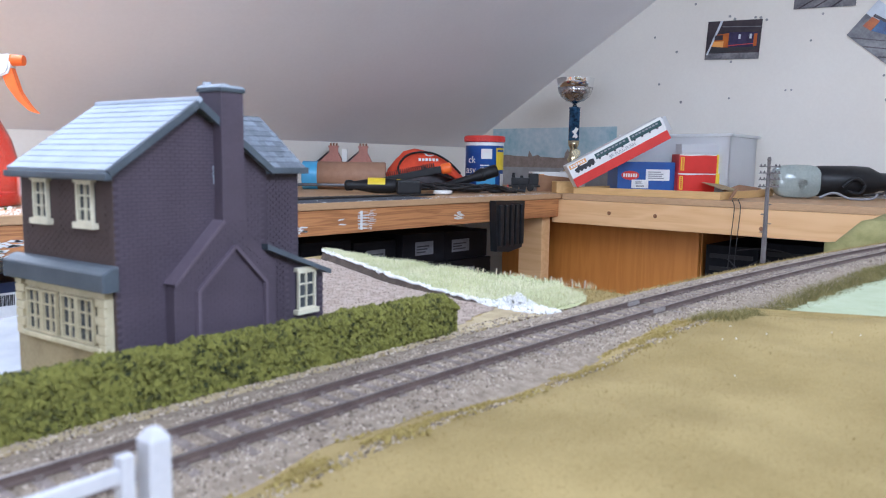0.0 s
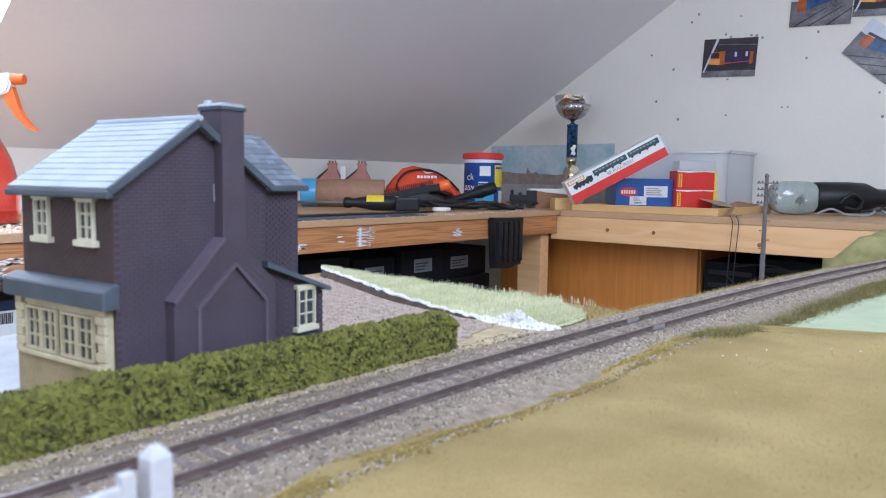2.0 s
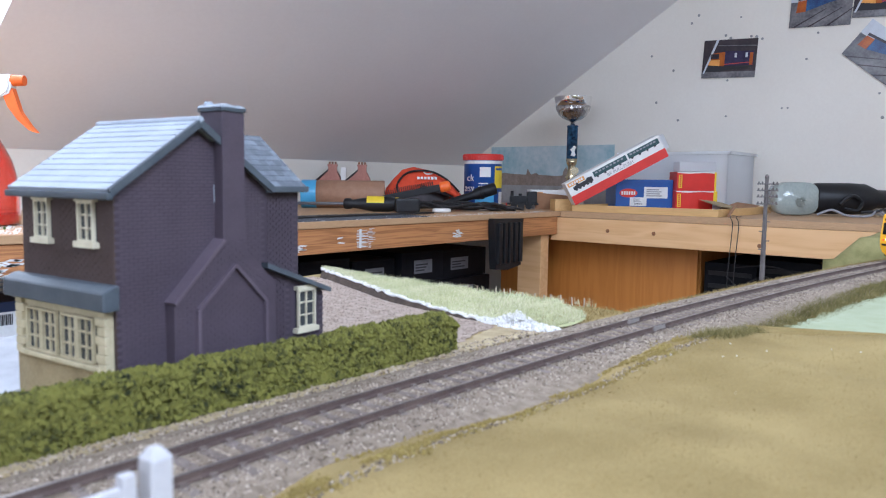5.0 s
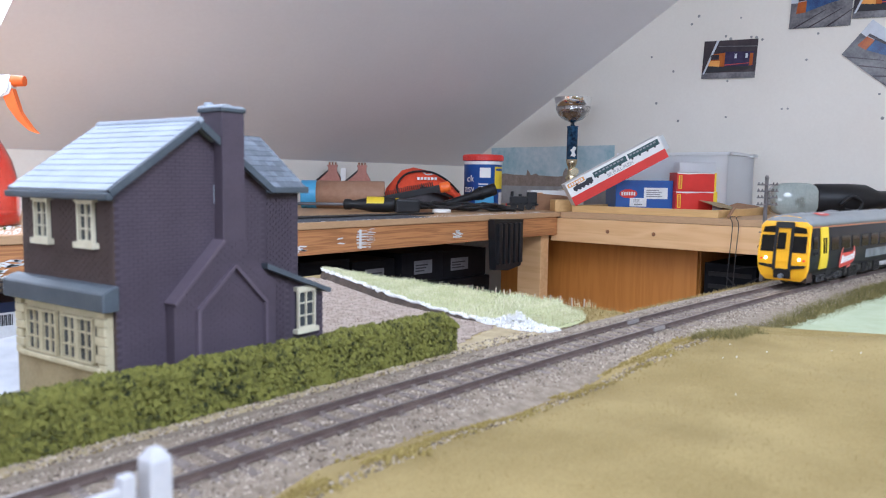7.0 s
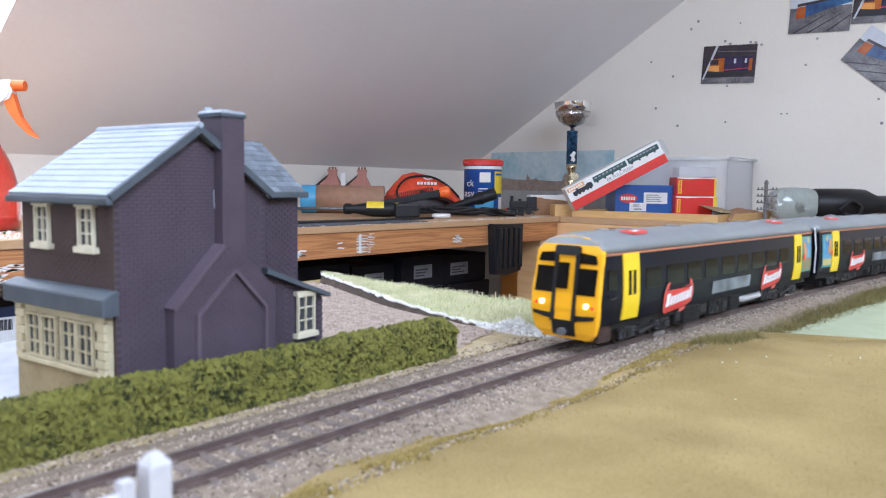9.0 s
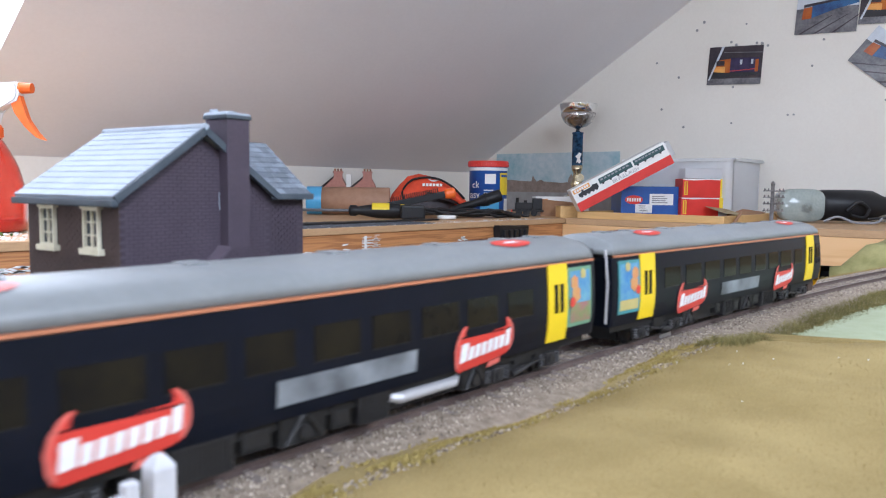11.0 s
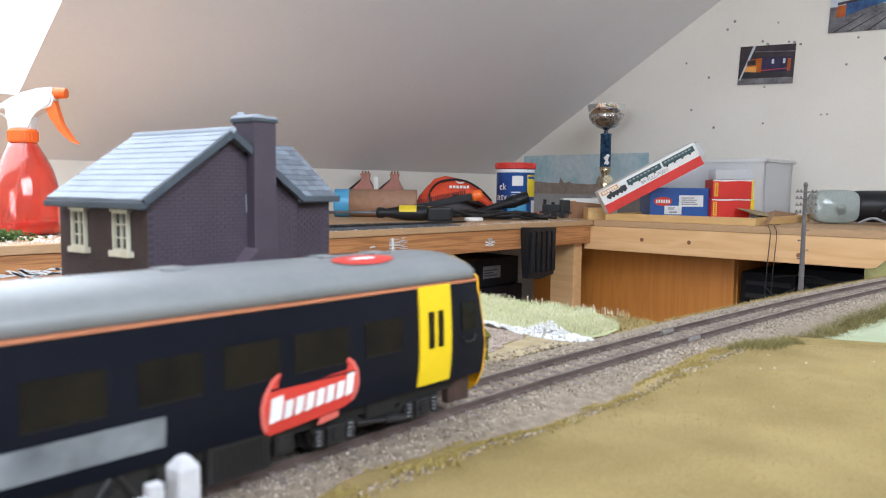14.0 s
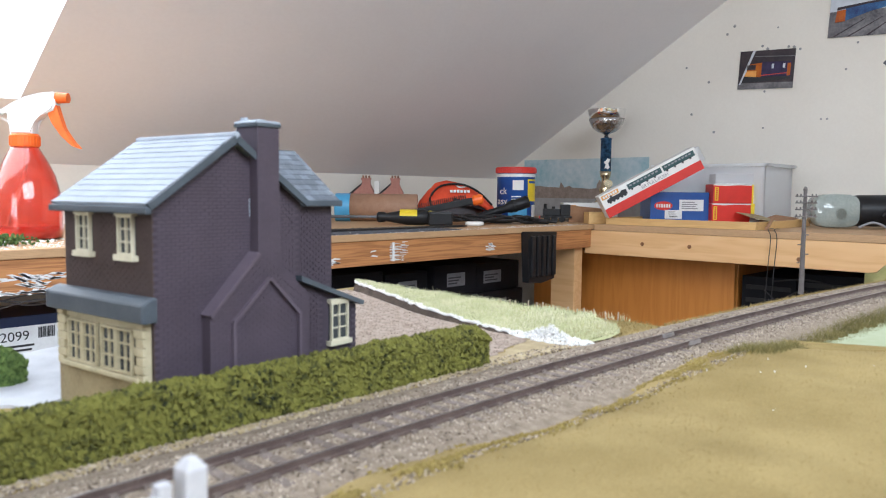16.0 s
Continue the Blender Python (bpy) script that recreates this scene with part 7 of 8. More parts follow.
def thing_tools():
    # tan tube with a blue label
    p = empty("cardboard_roll", pose(1.255, 1.520, TOP + 0.036, 0, 90, -46.6), "tan cardboard roll with a blue end label lying down", "roll")
    bm = bmesh.new()
    lathe(bm, [(0.030, 0.0), (0.0355, 0.0005), (0.0355, 0.188), (0.034, 0.190), (0.024, 0.190), (0.024, 0.150)], 32, pose(0, 0, 0))
    part("roll_body", bm, M_PUTTYTUBE, p, smooth=True)
    bm = bmesh.new()
    lathe(bm, [(0.0360, -0.022), (0.0362, -0.020), (0.0362, 0.016), (0.0358, 0.0165)], 32)
    part("blue_label", bm, M_LIGHTBLUE, p, "light blue paper label", True)
    # big screwdriver
    d = empty("screwdriver", pose(1.135, 1.345, TOP + 0.018, 0, 90, -46.5), "large screwdriver with a black and yellow handle", "screwdriver")
    bm = bmesh.new()
    lathe(bm, [(0.0035, -0.06), (0.0035, 0.060), (0.004, 0.062)], 14)
    part("shaft", bm, M_GREYSTRIP, d, smooth=True)
    bm = bmesh.new()
    lathe(bm, [(0.008, 0.056), (0.0125, 0.060), (0.0125, 0.072), (0.0095, 0.078), (0.0125, 0.095), (0.0175, 0.125), (0.0178, 0.16), (0.014, 0.185), (0.013, 0.195), (0.0145, 0.205), (0.011, 0.212), (0.0001, 0.213)], 20)
    part("handle", bm, M_BLACK, d, smooth=True)
    for z0, z1, r in ((0.110, 0.150, 0.0183), (0.176, 0.184, 0.0156)):
        bm = bmesh.new()
        wrap(bm, r, 130 if z0 < 0.15 else 90, 260 if z0 < 0.15 else 300, z0, z1, 12)
        part("grip_inlay", bm, M_YELCARD, d, "yellow grip inlay")
    # rasp with orange butt
    r = empty("wire_brush", pose(1.255, 1.275, TOP + 0.026, 0, 78, -44), "black wire brush with an orange tip", "brush")
    bm = bmesh.new()
    box(bm, -0.008, -0.010, 0.0, 0.008, 0.010, 0.15, 0.002)
    rng = random.Random(4)
    for i in range(24):
        for s in (-0.006, 0.0, 0.006):
            cyl(bm, pose(-0.008, s, 0.02 + i * 0.005, 0, -90, 0), 0.0011, 0.010 + rng.uniform(-0.002, 0.002), 5)
    part("brush_head", bm, M_BLACK, r)
    bm = bmesh.new()
    lathe(bm, [(0.010, 0.150), (0.0125, 0.154), (0.0125, 0.172), (0.008, 0.176)], 16)
    part("orange_tip", bm, M_TRIGGER, r)
    # steel track strips along the edge
    for i, (y, mt, nm, lb) in enumerate(((1.060, M_UNDERGREY, "steel_strip", "grey steel strip lying along the table edge"), (1.085, M_BLACK, "spare_track", "length of black spare track along the table edge"))):
        o = tagged(part(nm, box(bmesh.new(), 0, 0, 0, 0.36, 0.010 + 0.01 * i, 0.0035, 0.0004), mt), lb, "strip")
        o.matrix_world = pose(0.86 + 0.03 * i, y + 0.02, TOP + 0.0012, 0, 0, 2 - 4 * i)
    # black torch, cables
    t = empty("black_torch", pose(1.447, 1.232, TOP + 0.014, 0, 72, -45), "slim black torch propped on cables", "torch")
    bm = bmesh.new()
    lathe(bm, [(0.008, 0), (0.010, 0.004), (0.010, 0.075), (0.015, 0.088), (0.0155, 0.135), (0.013, 0.138), (0.0001, 0.136)], 20)
    part("torch_body", bm, M_BLACK, t, smooth=True)
    bm = bmesh.new()
    lathe(bm, [(0.0158, 0.094), (0.0168, 0.096), (0.0168, 0.101), (0.0158, 0.103)], 20)
    part("torch_ring", bm, M_UNDER, t)
    rng = random.Random(21)
    for k in range(13):
        pts = []
        for i in range(7):
            pts.append((1.27 + 0.045 * i + rng.uniform(-0.02, 0.02), 1.315 - 0.035 * i + rng.uniform(-0.045, 0.03), TOP + 0.004 + 0.018 * rng.random() * (1 if 0 < i < 6 else 0.2)))
        bm = bmesh.new()
        tube(bm, bend(pts, 6), 0.0031, 7)
        tagged(part("black_lead", bm, M_WIRE), "black electrical lead in a tangle on the table", "cable", "tangled leads")
    o = turned("wire_reel", pose(1.325, 1.135, TOP + 0.0005), [(0.016, 0), (0.022, 0.001), (0.022, 0.007), (0.019, 0.009), (0.008, 0.009)], M_CARDWHITE, "small flat pale plastic reel", "reel", 24)
    b = empty("power_plug", pose(1.225, 1.185, TOP + 0.0005, 0, 0, -40), "chunky black plug-in adaptor lying on the table", "adaptor")
    bm = bmesh.new()
    box(bm, 0, 0, 0, 0.055, 0.04, 0.032, 0.005)
    part("adaptor_body", bm, M_BLACK, b)
    rng = random.Random(31)
    items = [((rng.uniform(0.70, 1.15), FY + 0.004 + 0.16 * rng.random() ** 1.6, TOP + 0.0006), rng.uniform(0.0015, 0.0036), 0.7) for _ in range(4200)]
    tagged(bits("dark_scatter", items, M_SCATTER, label="dark ash scatter strewn along the table edge"), category="scatter")
    items = [((rng.uniform(0.2, 1.6), FY + 0.001 + 0.05 * rng.random() ** 2, TOP + 0.0006), rng.uniform(0.0008, 0.0022), 0.5) for _ in range(700)]
    items += [((rng.uniform(0.28, 0.5), FY + 0.01 + 0.16 * rng.random(), TOP + 0.001), rng.uniform(0.001, 0.003), 0.5) for _ in range(500)]
    tagged(bits("filler_crumbs", items, M_FILLER, label="white filler crumbs along the table edge"), category="crumbs")
    items = [((0.315 + rng.gauss(0, 0.022), 1.09 + rng.gauss(0, 0.014), TOP + 0.002 + 0.012 * rng.random()), rng.uniform(0.002, 0.004), 0.8) for _ in range(420)]
    tagged(bits("foam_clump", items, M_BUSH, label="grey-green foam foliage clump by the bottle"), category="foam")


def thing_cap():
    c = empty("orange_cap", pose(1.505, 1.365, TOP, 0, 0, VIEW), "crumpled orange and grey cloth cap", "cap")
    bm = bmesh.new()
    back = ((-0.098, 0.030), (-0.092, 0.052), (-0.070, 0.078), (-0.050, 0.100), (-0.020, 0.108), (0.015, 0.104), (0.050, 0.090), (0.082, 0.066), (0.106, 0.040), (0.124, 0.016))
    rings = []
    for k, (x, z) in enumerate(back):
        ring = []
        for i in range(15):
            a = math.pi * i / 14
            wr = 1 + 0.05 * math.sin(4 * a + k) + 0.03 * math.sin(7 * a - 2 * k)
            low = 0.030 + 0.022 * smooth(-0.06, 0.03, x) * (1 - i / 14) - 0.034 * smooth(0.05, 0.124, x)
            ring.append((x, -0.062 * math.cos(a) * wr * (1 - 0.25 * (k in (0, 9))), max(0.004, low) + max(0.004, z - low) * math.sin(a) ** 0.55 * wr))
        rings.append(ring)
    loft(bm, rings, caps=True)
    part("crown", bm, M_CAPORANGE, c, "crumpled orange cloth crown", True)
    bm = bmesh.new()
    lathe(bm, [(0.080, 0), (0.086, 0.02), (0.084, 0.050)], 24)
    for v in bm.verts:
        v.co = Vector((-0.008 + v.co.x, v.co.y * 0.62, v.co.z))
    part("band", bm, M_CAPGREY, c, "dark grey lining", True)
    bm = bmesh.new()
    vs = []
    for i in range(15):
        u = i / 14
        x = 0.0 + 0.125 * u
        z = 0.062 * (1 - u ** 1.6) + 0.008
        vs.append([bm.verts.new((x, y, z + dz)) for y, dz in ((-0.075 + 0.02 * u, -0.026 * (1 - u)), (-0.055 + 0.01 * u, -0.004), (-0.01, 0.002), (0.045, -0.012))])
    for p, q in zip(vs, vs[1:]):
        for k in range(3):
            bm.faces.new((p[k], q[k], q[k + 1], p[k + 1]))
    bmesh.ops.solidify(bm, geom=bm.faces[:], thickness=0.003)
    part("visor", bm, M_CAPGREY, c, "curved dark grey visor", True)
    bm = bmesh.new()
    tube(bm, bend([(-0.055, -0.066, 0.03), (-0.062, -0.066, 0.062), (-0.035, -0.060, 0.093), (0.02, -0.060, 0.098), (0.065, -0.066, 0.078), (0.10, -0.06, 0.045)], 6), 0.0028, 8)
    part("strap", bm, M_BLACK, c, "thin black strap")
    bm = bmesh.new()
    tube(bm, bend([(0.005, -0.052, 0.098), (0.014, -0.054, 0.091), (0.028, -0.053, 0.092), (0.036, -0.050, 0.097)], 5), 0.0022, 6)
    part("emblem_curve", bm, M_CARDWHITE, c)
    for i in range(6):
        bm = bmesh.new()
        box(bm, -0.01 + i * 0.009, -0.067, 0.0765, -0.0035 + i * 0.009, -0.0655, 0.0835, 0, pose(0, 0, 0))
        part("emblem_bar", bm, M_CARDWHITE, c)


def thing_shelf_models():
    h = empty("card_terrace", pose(1.425, 1.690, TOP, 0, 0, VIEW), "pink brick card model building with tall chimneys", "model building")
    for x0, tall in ((0.0, 0.12), (0.085, 0.12)):
        bm = bmesh.new()
        prism(bm, [(x0, 0), (x0 + 0.062, 0), (x0 + 0.062, 0.075), (x0 + 0.05, 0.098), (x0 + 0.028, 0.098), (x0 + 0.0, 0.072)], Matrix(), 0, 0.05)
        part("gable", bm, M_TERRA, h)
        bm = bmesh.new()
        box(bm, x0 + 0.027, -0.001, 0.09, x0 + 0.052, 0.014, 0.116, 0.0006)
        box(bm, x0 + 0.025, -0.003, 0.112, x0 + 0.054, 0.016, 0.117, 0.0006)
        st = part("chimney", bm, M_TERRA, h)
        for i in range(3):
            bm = bmesh.new()
            cyl(bm, pose(x0 + 0.031 + i * 0.0085, 0.006, 0.117), 0.0028, 0.007, 10)
            part("chimney_pot", bm, M_KNOT, st)
        bm = bmesh.new()
        prism(bm, [(x0 - 0.008, 0.070), (x0 + 0.028, 0.100), (x0 + 0.028, 0.103), (x0 - 0.008, 0.073)], Matrix(), -0.004, 0.054)
        part("roof", bm, M_POLE, h)
    bm = bmesh.new()
    box(bm, 0.064, -0.002, 0.04, 0.078, 0.02, 0.108)
    part("white_stair_card", bm, M_CARDWHITE, h)
    w = empty("white_card_hall", pose(0.66, 1.50, TOP, 0, 0, VIEW + 8), "white card model building with a low roof", "model building")
    bm = bmesh.new()
    prism(bm, [(-0.02, 0), (0.34, 0), (0.34, 0.085), (0.16, 0.085), (0.03, 0.085), (-0.02, 0.045)], Matrix(), 0, 0.06)
    part("hall_walls", bm, M_CARDWHITE, w)
    bm = bmesh.new()
    box(bm, 0.045, 0.005, 0.085, 0.068, 0.02, 0.108, 0.001)
    box(bm, 0.040, 0.002, 0.104, 0.073, 0.023, 0.109, 0.001)
    part("hall_vent", bm, M_CARDWHITE, w)
    # small black tank engine
    e = empty("tank_engine", pose(1.640, 1.180, TOP, 0, 0, VIEW - 3), "small black model tank engine with a red buffer beam", "model engine")
    bm = bmesh.new()
    box(bm, 0.004, 0.0, 0.012, 0.088, 0.032, 0.017, 0.001)
    box(bm, 0.012, 0.003, 0.017, 0.058, 0.029, 0.036, 0.002)
    box(bm, 0.058, 0.001, 0.017, 0.084, 0.031, 0.048, 0.002)
    part("engine_body", bm, M_BLACK, e)
    bm = bmesh.new()
    cyl(bm, pose(0.018, 0.016, 0.036), 0.0042, 0.013, 14)
    cyl(bm, pose(0.040, 0.016, 0.036), 0.0045, 0.006, 14)
    part("engine_chimney", bm, M_BLACK, e)
    bm = bmesh.new()
    box(bm, 0.002, 0.001, 0.010, 0.004, 0.031, 0.017)
    part("buffer_beam", bm, M_REDCARD, e)
    for x in (0.022, 0.042, 0.062):
        bm = bmesh.new()
        lathe(bm, [(0.009, 0), (0.009, 0.0015), (0.0075, 0.002), (0.002, 0.002), (0.0001, 0.003)], 18, pose(x, 0.002, 0.0092, 90, 0, 0))
        part("wheel", bm, M_UNDER, e)
    c = carton("flat_white_box", pose(1.735, 1.165, TOP, 0, 0, VIEW), 0.10, 0.06, 0.052, M_CARDWHITE, "flat white card box with red print")
    flat(c, "red_print", rect(0.004, 0.036, 0.034, 0.046), M_ORANGECARD, -0.0006)
    bm = bmesh.new()
    prism(bm, [(0, 0), (0.115, 0), (0.115, 0.034), (0.07, 0.040), (0.03, 0.043), (0, 0.047)], Matrix(), 0, 0.004)
    o = tagged(part("cardboard_flap", bm, M_CARDBOARD), "torn brown cardboard flap standing up", "card")
    o.matrix_world = pose(1.70, 1.125, TOP, 0, 0, VIEW)


def thing_under_table():
    bm = bmesh.new()
    box(bm, -1.8, 1.10, -0.315, 1.56, 1.68, -0.30, 0.001)
    sh = tagged(part("lower_shelf", bm, M_PLY), "plywood shelf under the layout table", "shelf")
    for x in (-1.7, 0.2, 1.46):
        bm = bmesh.new()
        box(bm, x, 1.58, FLOOR_Z, x + 0.04, 1.66, -0.3155, 0.001)
        tagged(part("shelf_post", bm, M_PINE), "pine post under the lower shelf", "post", "shelf posts")
    rng = random.Random(2)
    rows = ((0.66, 0.10, 0.20, 0.215), (0.775, 0.12, 0.22, 0.20), (0.91, 0.13, 0.2, 0.21), (1.055, 0.125, 0.22, 0.20), (1.19, 0.14, 0.2, 0.21), (1.345, 0.165, 0.2, 0.205))
    for k, (x, w, d, h) in enumerate(rows):
        z = -0.2995
        for j in range(3):
            hh = h / 3 - 0.001
            b = carton("black_storage_box", pose(x, 1.125 + rng.uniform(0, 0.02), z), w, d, hh, M_SHADEBOX, "model box with a small label, blackened for under-table shade")
            if k >= 3:
                lw = w * rng.uniform(0.3, 0.45)
                lx = w * rng.uniform(0.1, 0.45)
                lb = flat(b, "paper_label", rect(lx, hh * 0.28, lx + lw, hh * 0.72), M_GREYSTRIP if j == 1 else M_SHADELABEL, -0.0007)
                bm = bmesh.new()
                bars(bm, lx + 0.004, hh * 0.36, lw - 0.008, hh * 0.28, 3, -0.0013, True, k * 7 + j)
                part("label_bars", bm, M_INK, lb)
            if j == 0 and k >= 3:
                flat(b, "red_stripe", rect(0.002, hh * 0.02, w - 0.002, hh * 0.2), M_REDCARD, -0.0008)
            z += hh + 0.0008
    v = carton("navy_model_box", pose(0.155, 1.110, -0.2995), 0.26, 0.12, 0.196, M_NAVYBOX, "navy blue model box with a white number label")
    flat(v, "white_label", rect(0.06, 0.145, 0.245, 0.182), M_PAPER, -0.0007)
    cu = bpy.data.curves.new("box_number", "FONT")
    cu.body, cu.size, cu.extrude = "V2099", 0.0185, 0.0001
    tx = new("box_number", cu)
    tx.parent = v
    tx.matrix_local = pose(0.157, -0.001, 0.163, 90, 0, 0)
    cu.materials.append(M_INK)
    bm = bmesh.new()
    for i in range(14):
        box(bm, 0.216 + i * 0.0016, -0.0014, 0.164, 0.2167 + i * 0.0016 + 0.0003 * (i % 3), -0.0009, 0.179)
    part("barcode", bm, M_INK, v)
    bm = bmesh.new()
    bars(bm, 0.15, 0.148, 0.08, 0.012, 2, -0.0013, True, 9)
    part("label_bars", bm, M_INK, v)
    bm = bmesh.new()
    rngw = random.Random(6)
    for k in range(6):
        tube(bm, bend([(0.05 + 0.05 * i + rngw.uniform(-0.02, 0.02), 1.09 + rngw.uniform(-0.02, 0.02), -0.078 + rngw.uniform(-0.012, 0.012)) for i in range(8)], 5), 0.0008, 5)
    tagged(part("wiring_loom", bm, M_GREYINK), "thin grey wires strung under the table", "wire")
    # ribbed black plastic caddy hung on the batten
    c = empty("black_caddy", pose(1.340, FY - 0.020, -0.132), "ribbed black plastic caddy hanging on the pine batten", "caddy")
    bm = bmesh.new()
    prism(bm, [(0.008, 0.004), (0.055, 0.0), (0.105, 0.008), (0.113, 0.115), (0.0, 0.118), (0.004, 0.05)], Matrix(), 0.0, 0.018)
    part("caddy_body", bm, M_BLACK, c)
    for i in range(5):
        bm = bmesh.new()
        x = 0.012 + i * 0.020
        box(bm, x, -0.006, 0.016, x + 0.012, 0.001, 0.108, 0.002)
        part("rib", bm, M_BLACK, c)
    rng = random.Random(14)
    for k in range(4):
        bm = bmesh.new()
        tube(bm, bend([(1.70 + rng.uniform(0, 0.03), 0.30 + 0.06 * i + rng.uniform(-0.02, 0.02), -0.14 + rng.uniform(-0.05, 0.04)) for i in range(6)], 5), 0.0018, 6)
        tagged(part("slack_cable", bm, M_WIRE), "slack cable under the side table", "cable", "slack cables")
    # crates raised and blackened to stand for the shade under this table
    for k, (y, h, w) in enumerate(((0.56, 0.745, 0.12), (0.41, 0.760, 0.14), (0.23, 0.735, 0.16), (0.03, 0.765, 0.18))):
        b = carton("dark_crate", pose(1.76, y + w, FLOOR_Z, 0, 0, -90), w, 0.28, h, M_SHADEBOX, "dark crate filling the shade under the side table", "crate")
        bm = bmesh.new()
        for j in range(4):
            box(bm, 0.01, -0.003, h - 0.03 - j * 0.03, w - 0.01, 0.0, h - 0.02 - j * 0.03, 0.0006)
        part("crate_rib", bm, M_UNDER, b)


def photo(y0, y1, z0, z1, tilt, kind, label):
    """A glossy photograph pinned to the gable wall; width runs from the larger y to the smaller."""
    w, h = y0 - y1, z1 - z0
    p = empty("photograph", pose(GABLE_X - 0.003, (y0 + y1) / 2, (z0 + z1) / 2, tilt, 0, 0) @ pose(0, w / 2, -h / 2, 0, 0, -90), label, "photograph", "photographs on the wall")
    R = lambda a, b, c, d: rect(a * w, b * h, c * w, d * h)
    P = lambda q: [(a * w, b * h) for a, b in q]
    flat(p, "print", R(0, 0, 1, 1), M_PHOTODARK if kind == 0 else M_PHOTOGREY, 0, t=0.0012)
    if kind == 0:
        flat(p, "engine_side", P([(0.42, 0.24), (0.95, 0.30), (0.95, 0.68), (0.42, 0.70)]), M_PHOTOPURPLE, -0.0006)
        flat(p, "red_line", P([(0.42, 0.34), (0.90, 0.385), (0.90, 0.40), (0.42, 0.36)]), M_LOGORED, -0.0010)
        flat(p, "engine_roof", P([(0.40, 0.70), (0.96, 0.68), (0.96, 0.735), (0.46, 0.755)]), M_PHOTODARK, -0.0010)
        flat(p, "canopy_edge", P([(0.28, 0.84), (1.0, 0.80), (1.0, 0.825), (0.28, 0.86)]), M_PHOTOGREY, -0.0010)
        flat(p, "engine_cab", P([(0.12, 0.34), (0.42, 0.30), (0.42, 0.68), (0.16, 0.64)]), M_PHOTOORANGE, -0.0010)
        flat(p, "cab_front", P([(0.10, 0.34), (0.33, 0.31), (0.33, 0.47), (0.10, 0.47)]), M_ORANGECARD, -0.0012)
        flat(p, "running_gear", P([(0.08, 0.16), (0.92, 0.24), (0.92, 0.31), (0.08, 0.32)]), M_INK, -0.0010)
        flat(p, "cab_glass", R(0.15, 0.50, 0.31, 0.63), M_PHOTODARK, -0.0014)
        flat(p, "engine_window", R(0.60, 0.52, 0.64, 0.64), M_PHOTOSKYSHEEN, -0.0012)
        flat(p, "engine_window", R(0.80, 0.52, 0.84, 0.64), M_PHOTOSKYSHEEN, -0.0012)
        flat(p, "red_end", R(0.88, 0.32, 0.94, 0.64), M_PHOTOORANGE, -0.0012)
        flat(p, "trackside", R(0.0, 0.0, 1.0, 0.16), M_PHOTOGREY, -0.0006)
        # slanting pale strip paints a gloss reflection over the print
        flat(p, "painted_sheen", P([(0.02, 0.12), (0.05, 0.12), (0.29, 1.0), (0.24, 1.0)]), M_PHOTOSKYSHEEN, -0.0014)
    else:
        flat(p, "sky", R(0, 0.62, 1, 1), M_PHOTOSKYSHEEN, -0.0005)
        flat(p, "engine_side", P([(0.25, 0.38), (0.62, 0.56), (1.0, 0.68), (1.0, 0.82), (0.60, 0.78), (0.25, 0.74)]), M_PHOTOBLUE, -0.0009)
        flat(p, "engine_cab", P([(0.10, 0.36), (0.26, 0.38), (0.26, 0.66), (0.12, 0.64)]), M_PHOTOORANGE, -0.0013)
        flat(p, "roof_line", P([(0.12, 0.72), (0.60, 0.80), (1.0, 0.84), (1.0, 0.80), (0.60, 0.75), (0.12, 0.65)]), M_PHOTODARK, -0.0015)
        for a, b in ((0.05, 0.5), (0.3, 0.75), (0.6, 0.95)):
            flat(p, "rail_line", P([(a, 0.0), (a + 0.05, 0.0), (b + 0.1, 0.42), (b + 0.08, 0.42)]), M_PHOTODARK, -0.0009)
    for a in (0.5, 0.97):
        bm = bmesh.new()
        cyl(bm, pose(a * w, -0.001, h * 1.03, 90, 0, 0), 0.004, 0.002, 8)
        part("tack_blob", bm, M_TACK, p)
    return p


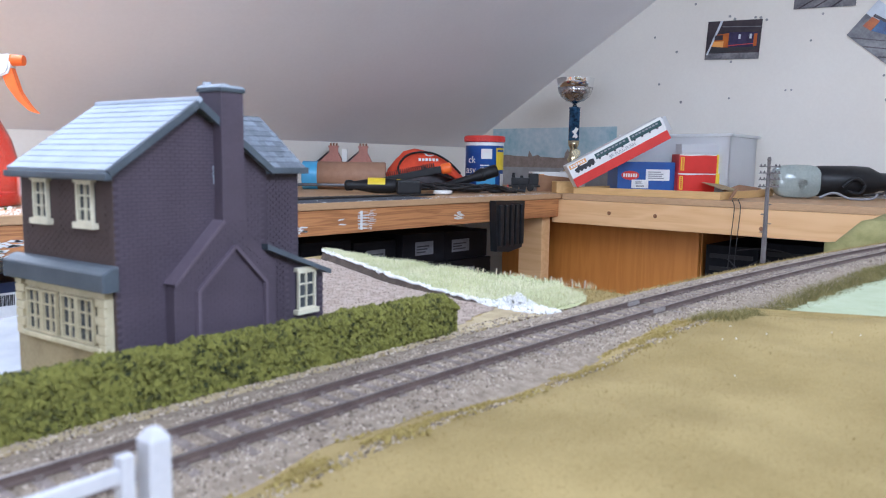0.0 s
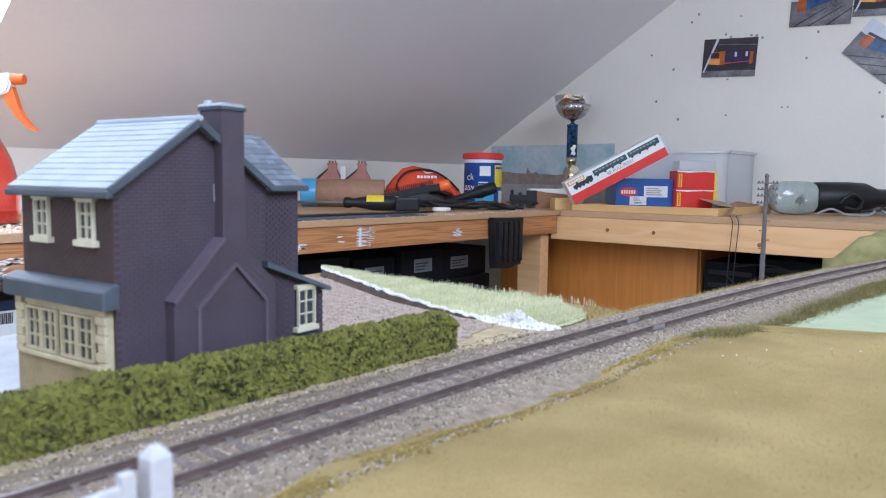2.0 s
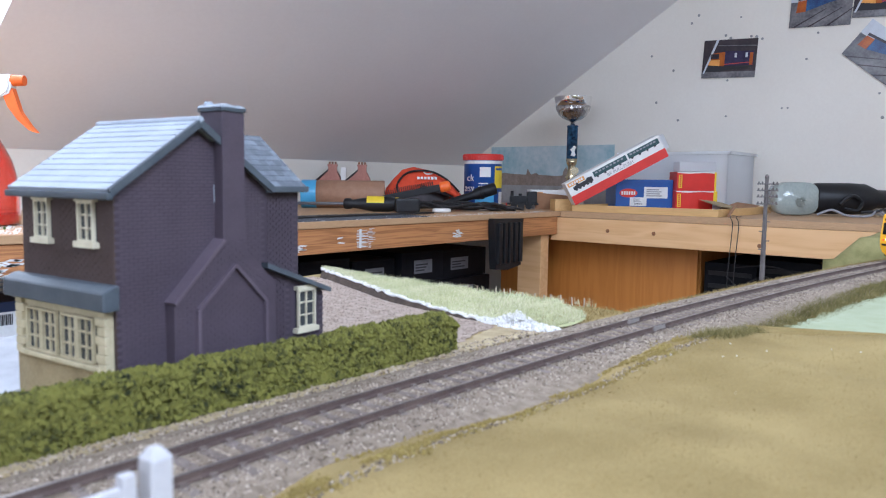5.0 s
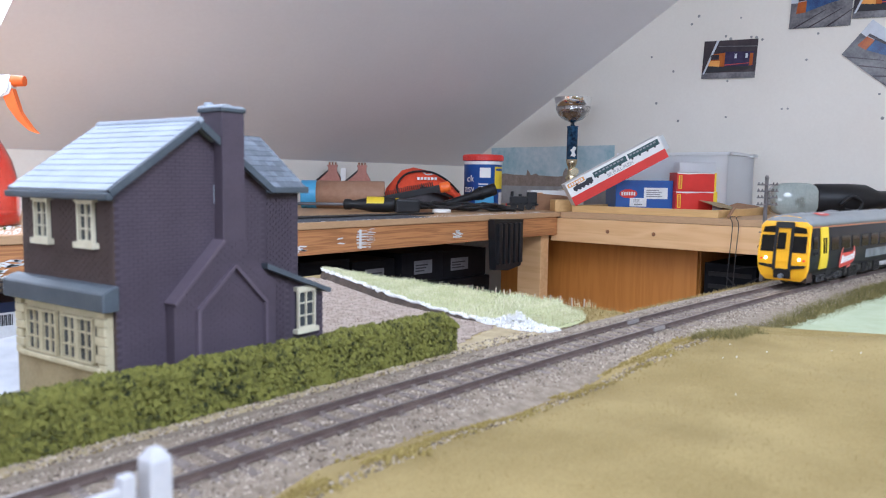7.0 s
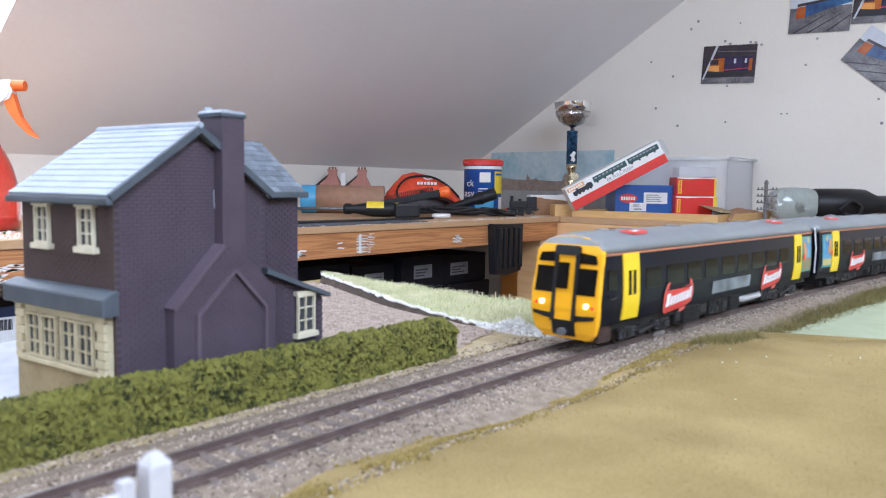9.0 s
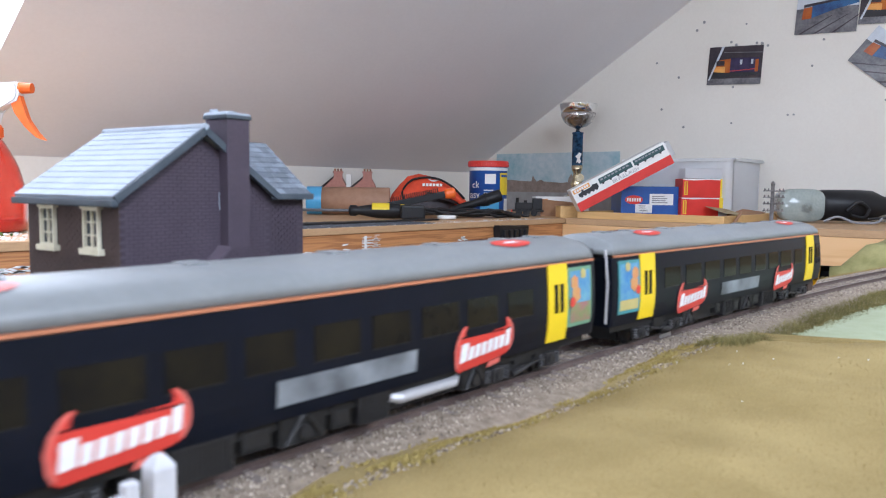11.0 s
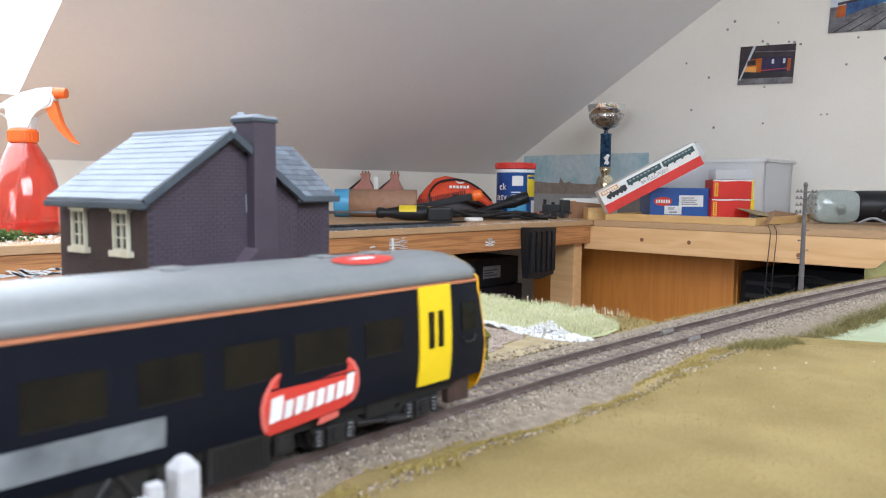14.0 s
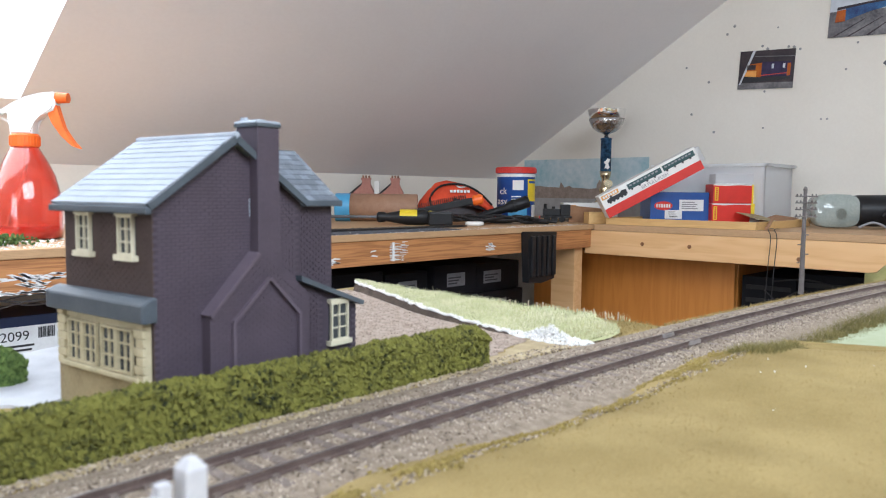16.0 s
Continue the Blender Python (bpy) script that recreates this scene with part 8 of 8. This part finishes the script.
def thing_wall():
    photo(0.8617, 0.7124, 0.367, 0.472, 3.0, 0, "dark glossy photograph of an engine on the wall")
    photo(0.630, 0.482, 0.480, 0.585, 3.0, 1, "bright glossy photograph of a blue engine at a station")
    photo(0.478, 0.33, 0.487, 0.59, 4.0, 0, "dark glossy photograph pinned beside another")
    photo(0.485, 0.335, 0.345, 0.448, 40.0, 1, "crookedly pinned glossy railway photograph")
    photo(0.62, 0.47, 0.60, 0.70, 2.0, 0, "dark glossy photograph near the top of the wall")
    pan = empty("panorama_print", pose(GABLE_X - 0.006, 1.609, TOP), "long faded panorama print of a domed riverside town", "print")
    ROT = pose(0, 0, 0, 0, 0, -90)
    w, z0, z1 = 0.479, 0.0, 0.193

    def sheet(nm, pts, mt, y, label=""):
        bm = bmesh.new()
        prism(bm, pts, ROT, y, y + 0.0006)
        return part(nm, bm, mt, pan, label)
    sheet("print_sheet", rect(0, z0, w, z1), M_SEA, 0.001)
    sky_line = [(0, 0.03), (w, 0.03), (w, 0.090), (0.43, 0.092), (0.42, 0.088), (0.33, 0.090), (0.325, 0.094), (0.318, 0.096), (0.316, 0.108), (0.310, 0.118), (0.306, 0.124), (0.302, 0.118), (0.296, 0.108), (0.294, 0.096), (0.27, 0.094), (0.20, 0.098), (0.19, 0.104), (0.17, 0.098), (0.155, 0.118), (0.15, 0.098), (0.10, 0.100), (0.06, 0.104), (0.03, 0.100), (0, 0.102)]
    sheet("town", sky_line, M_CITY, 0.0002)
    sheet("river", rect(0, 0.0, w, 0.062), M_WATERP, -0.0006)
    rng = random.Random(17)
    spots = [(1.02, 0.448), (1.00, 0.31), (0.93, 0.255), (0.79, 0.26), (0.80, 0.485), (0.70, 0.465), (0.73, 0.475), (0.64, 0.275), (0.625, 0.275), (0.585, 0.40), (0.47, 0.385), (0.455, 0.385), (0.79, 0.36), (0.41, 0.30), (0.95, 0.40), (0.40, 0.24), (0.56, 0.465), (0.88, 0.55), (0.76, 0.53), (0.90, 0.53)]
    for y, z in spots:
        bm = bmesh.new()
        lathe(bm, [(rng.uniform(0.0025, 0.0042), 0), (0.0026, 0.0016), (0.0001, 0.002)], 9, pose(GABLE_X, y, z, 0, -90, 0))
        tagged(part("tack_blob", bm, M_TACK), "grey blob of sticky tack on the wall", "tack", "tack blobs on the wall")


# ---- what moves ----
# where the leading cab corner stands along the line, second by second
RUN = [(0.0, 1.000), (3.6, 1.000), (4.2, 0.978), (4.8, 0.906), (5.5, 0.815), (6.3, 0.7101), (6.5, 0.6843), (7.0, 0.6181), (7.5, 0.5508), (8.0, 0.4865), (8.5, 0.4205), (9.0, 0.3560), (9.2, 0.3297),
       (9.7, 0.2615), (10.3, 0.1775), (10.8, 0.1080), (11.3, 0.0385), (11.5, 0.0110), (12, -0.0558), (12.5, -0.1210), (13, -0.1895), (13.5, -0.2432), (14, -0.2846), (14.5, -0.3196), (15, -0.3542), (15.3, -0.3748), (15.5, -0.3903), (15.8, -0.4130), (16, -0.4350)]
LEAD = 0.002
GAP = 0.0108
ORIGIN = 0.079


def motions():
    walk(FRONT_CAR, [(t, car_pose(s - ORIGIN - LEAD + LEN / 2, False)) for t, s in RUN])
    walk(REAR_CAR, [(t, car_pose(s - ORIGIN - LEAD + LEN * 1.5 + GAP, True)) for t, s in RUN])


room()
tables()
ground()
track()
scenery()
house()
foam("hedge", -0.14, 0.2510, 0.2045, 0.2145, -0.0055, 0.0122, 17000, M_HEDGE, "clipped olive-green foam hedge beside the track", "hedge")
foam("bush", 0.060, 0.0975, 0.303, 0.330, -0.0045, 0.0095, 2400, M_BUSH, "rounded green foam bush by the road", "bush")
pole_and_fence()
thing_spray_bottle()
thing_tub()
thing_trophy()
thing_boxes()
thing_lamp()
thing_tools()
thing_cap()
thing_shelf_models()
thing_under_table()
thing_wall()
FRONT_CAR = build_car()
REAR_CAR = copy_thing(FRONT_CAR, Matrix())
# the silver silencer hangs under the leading car alone
for piece in [c for c in REAR_CAR.children if c.name.startswith("exhaust")]:
    bpy.data.objects.remove(piece)
motions()
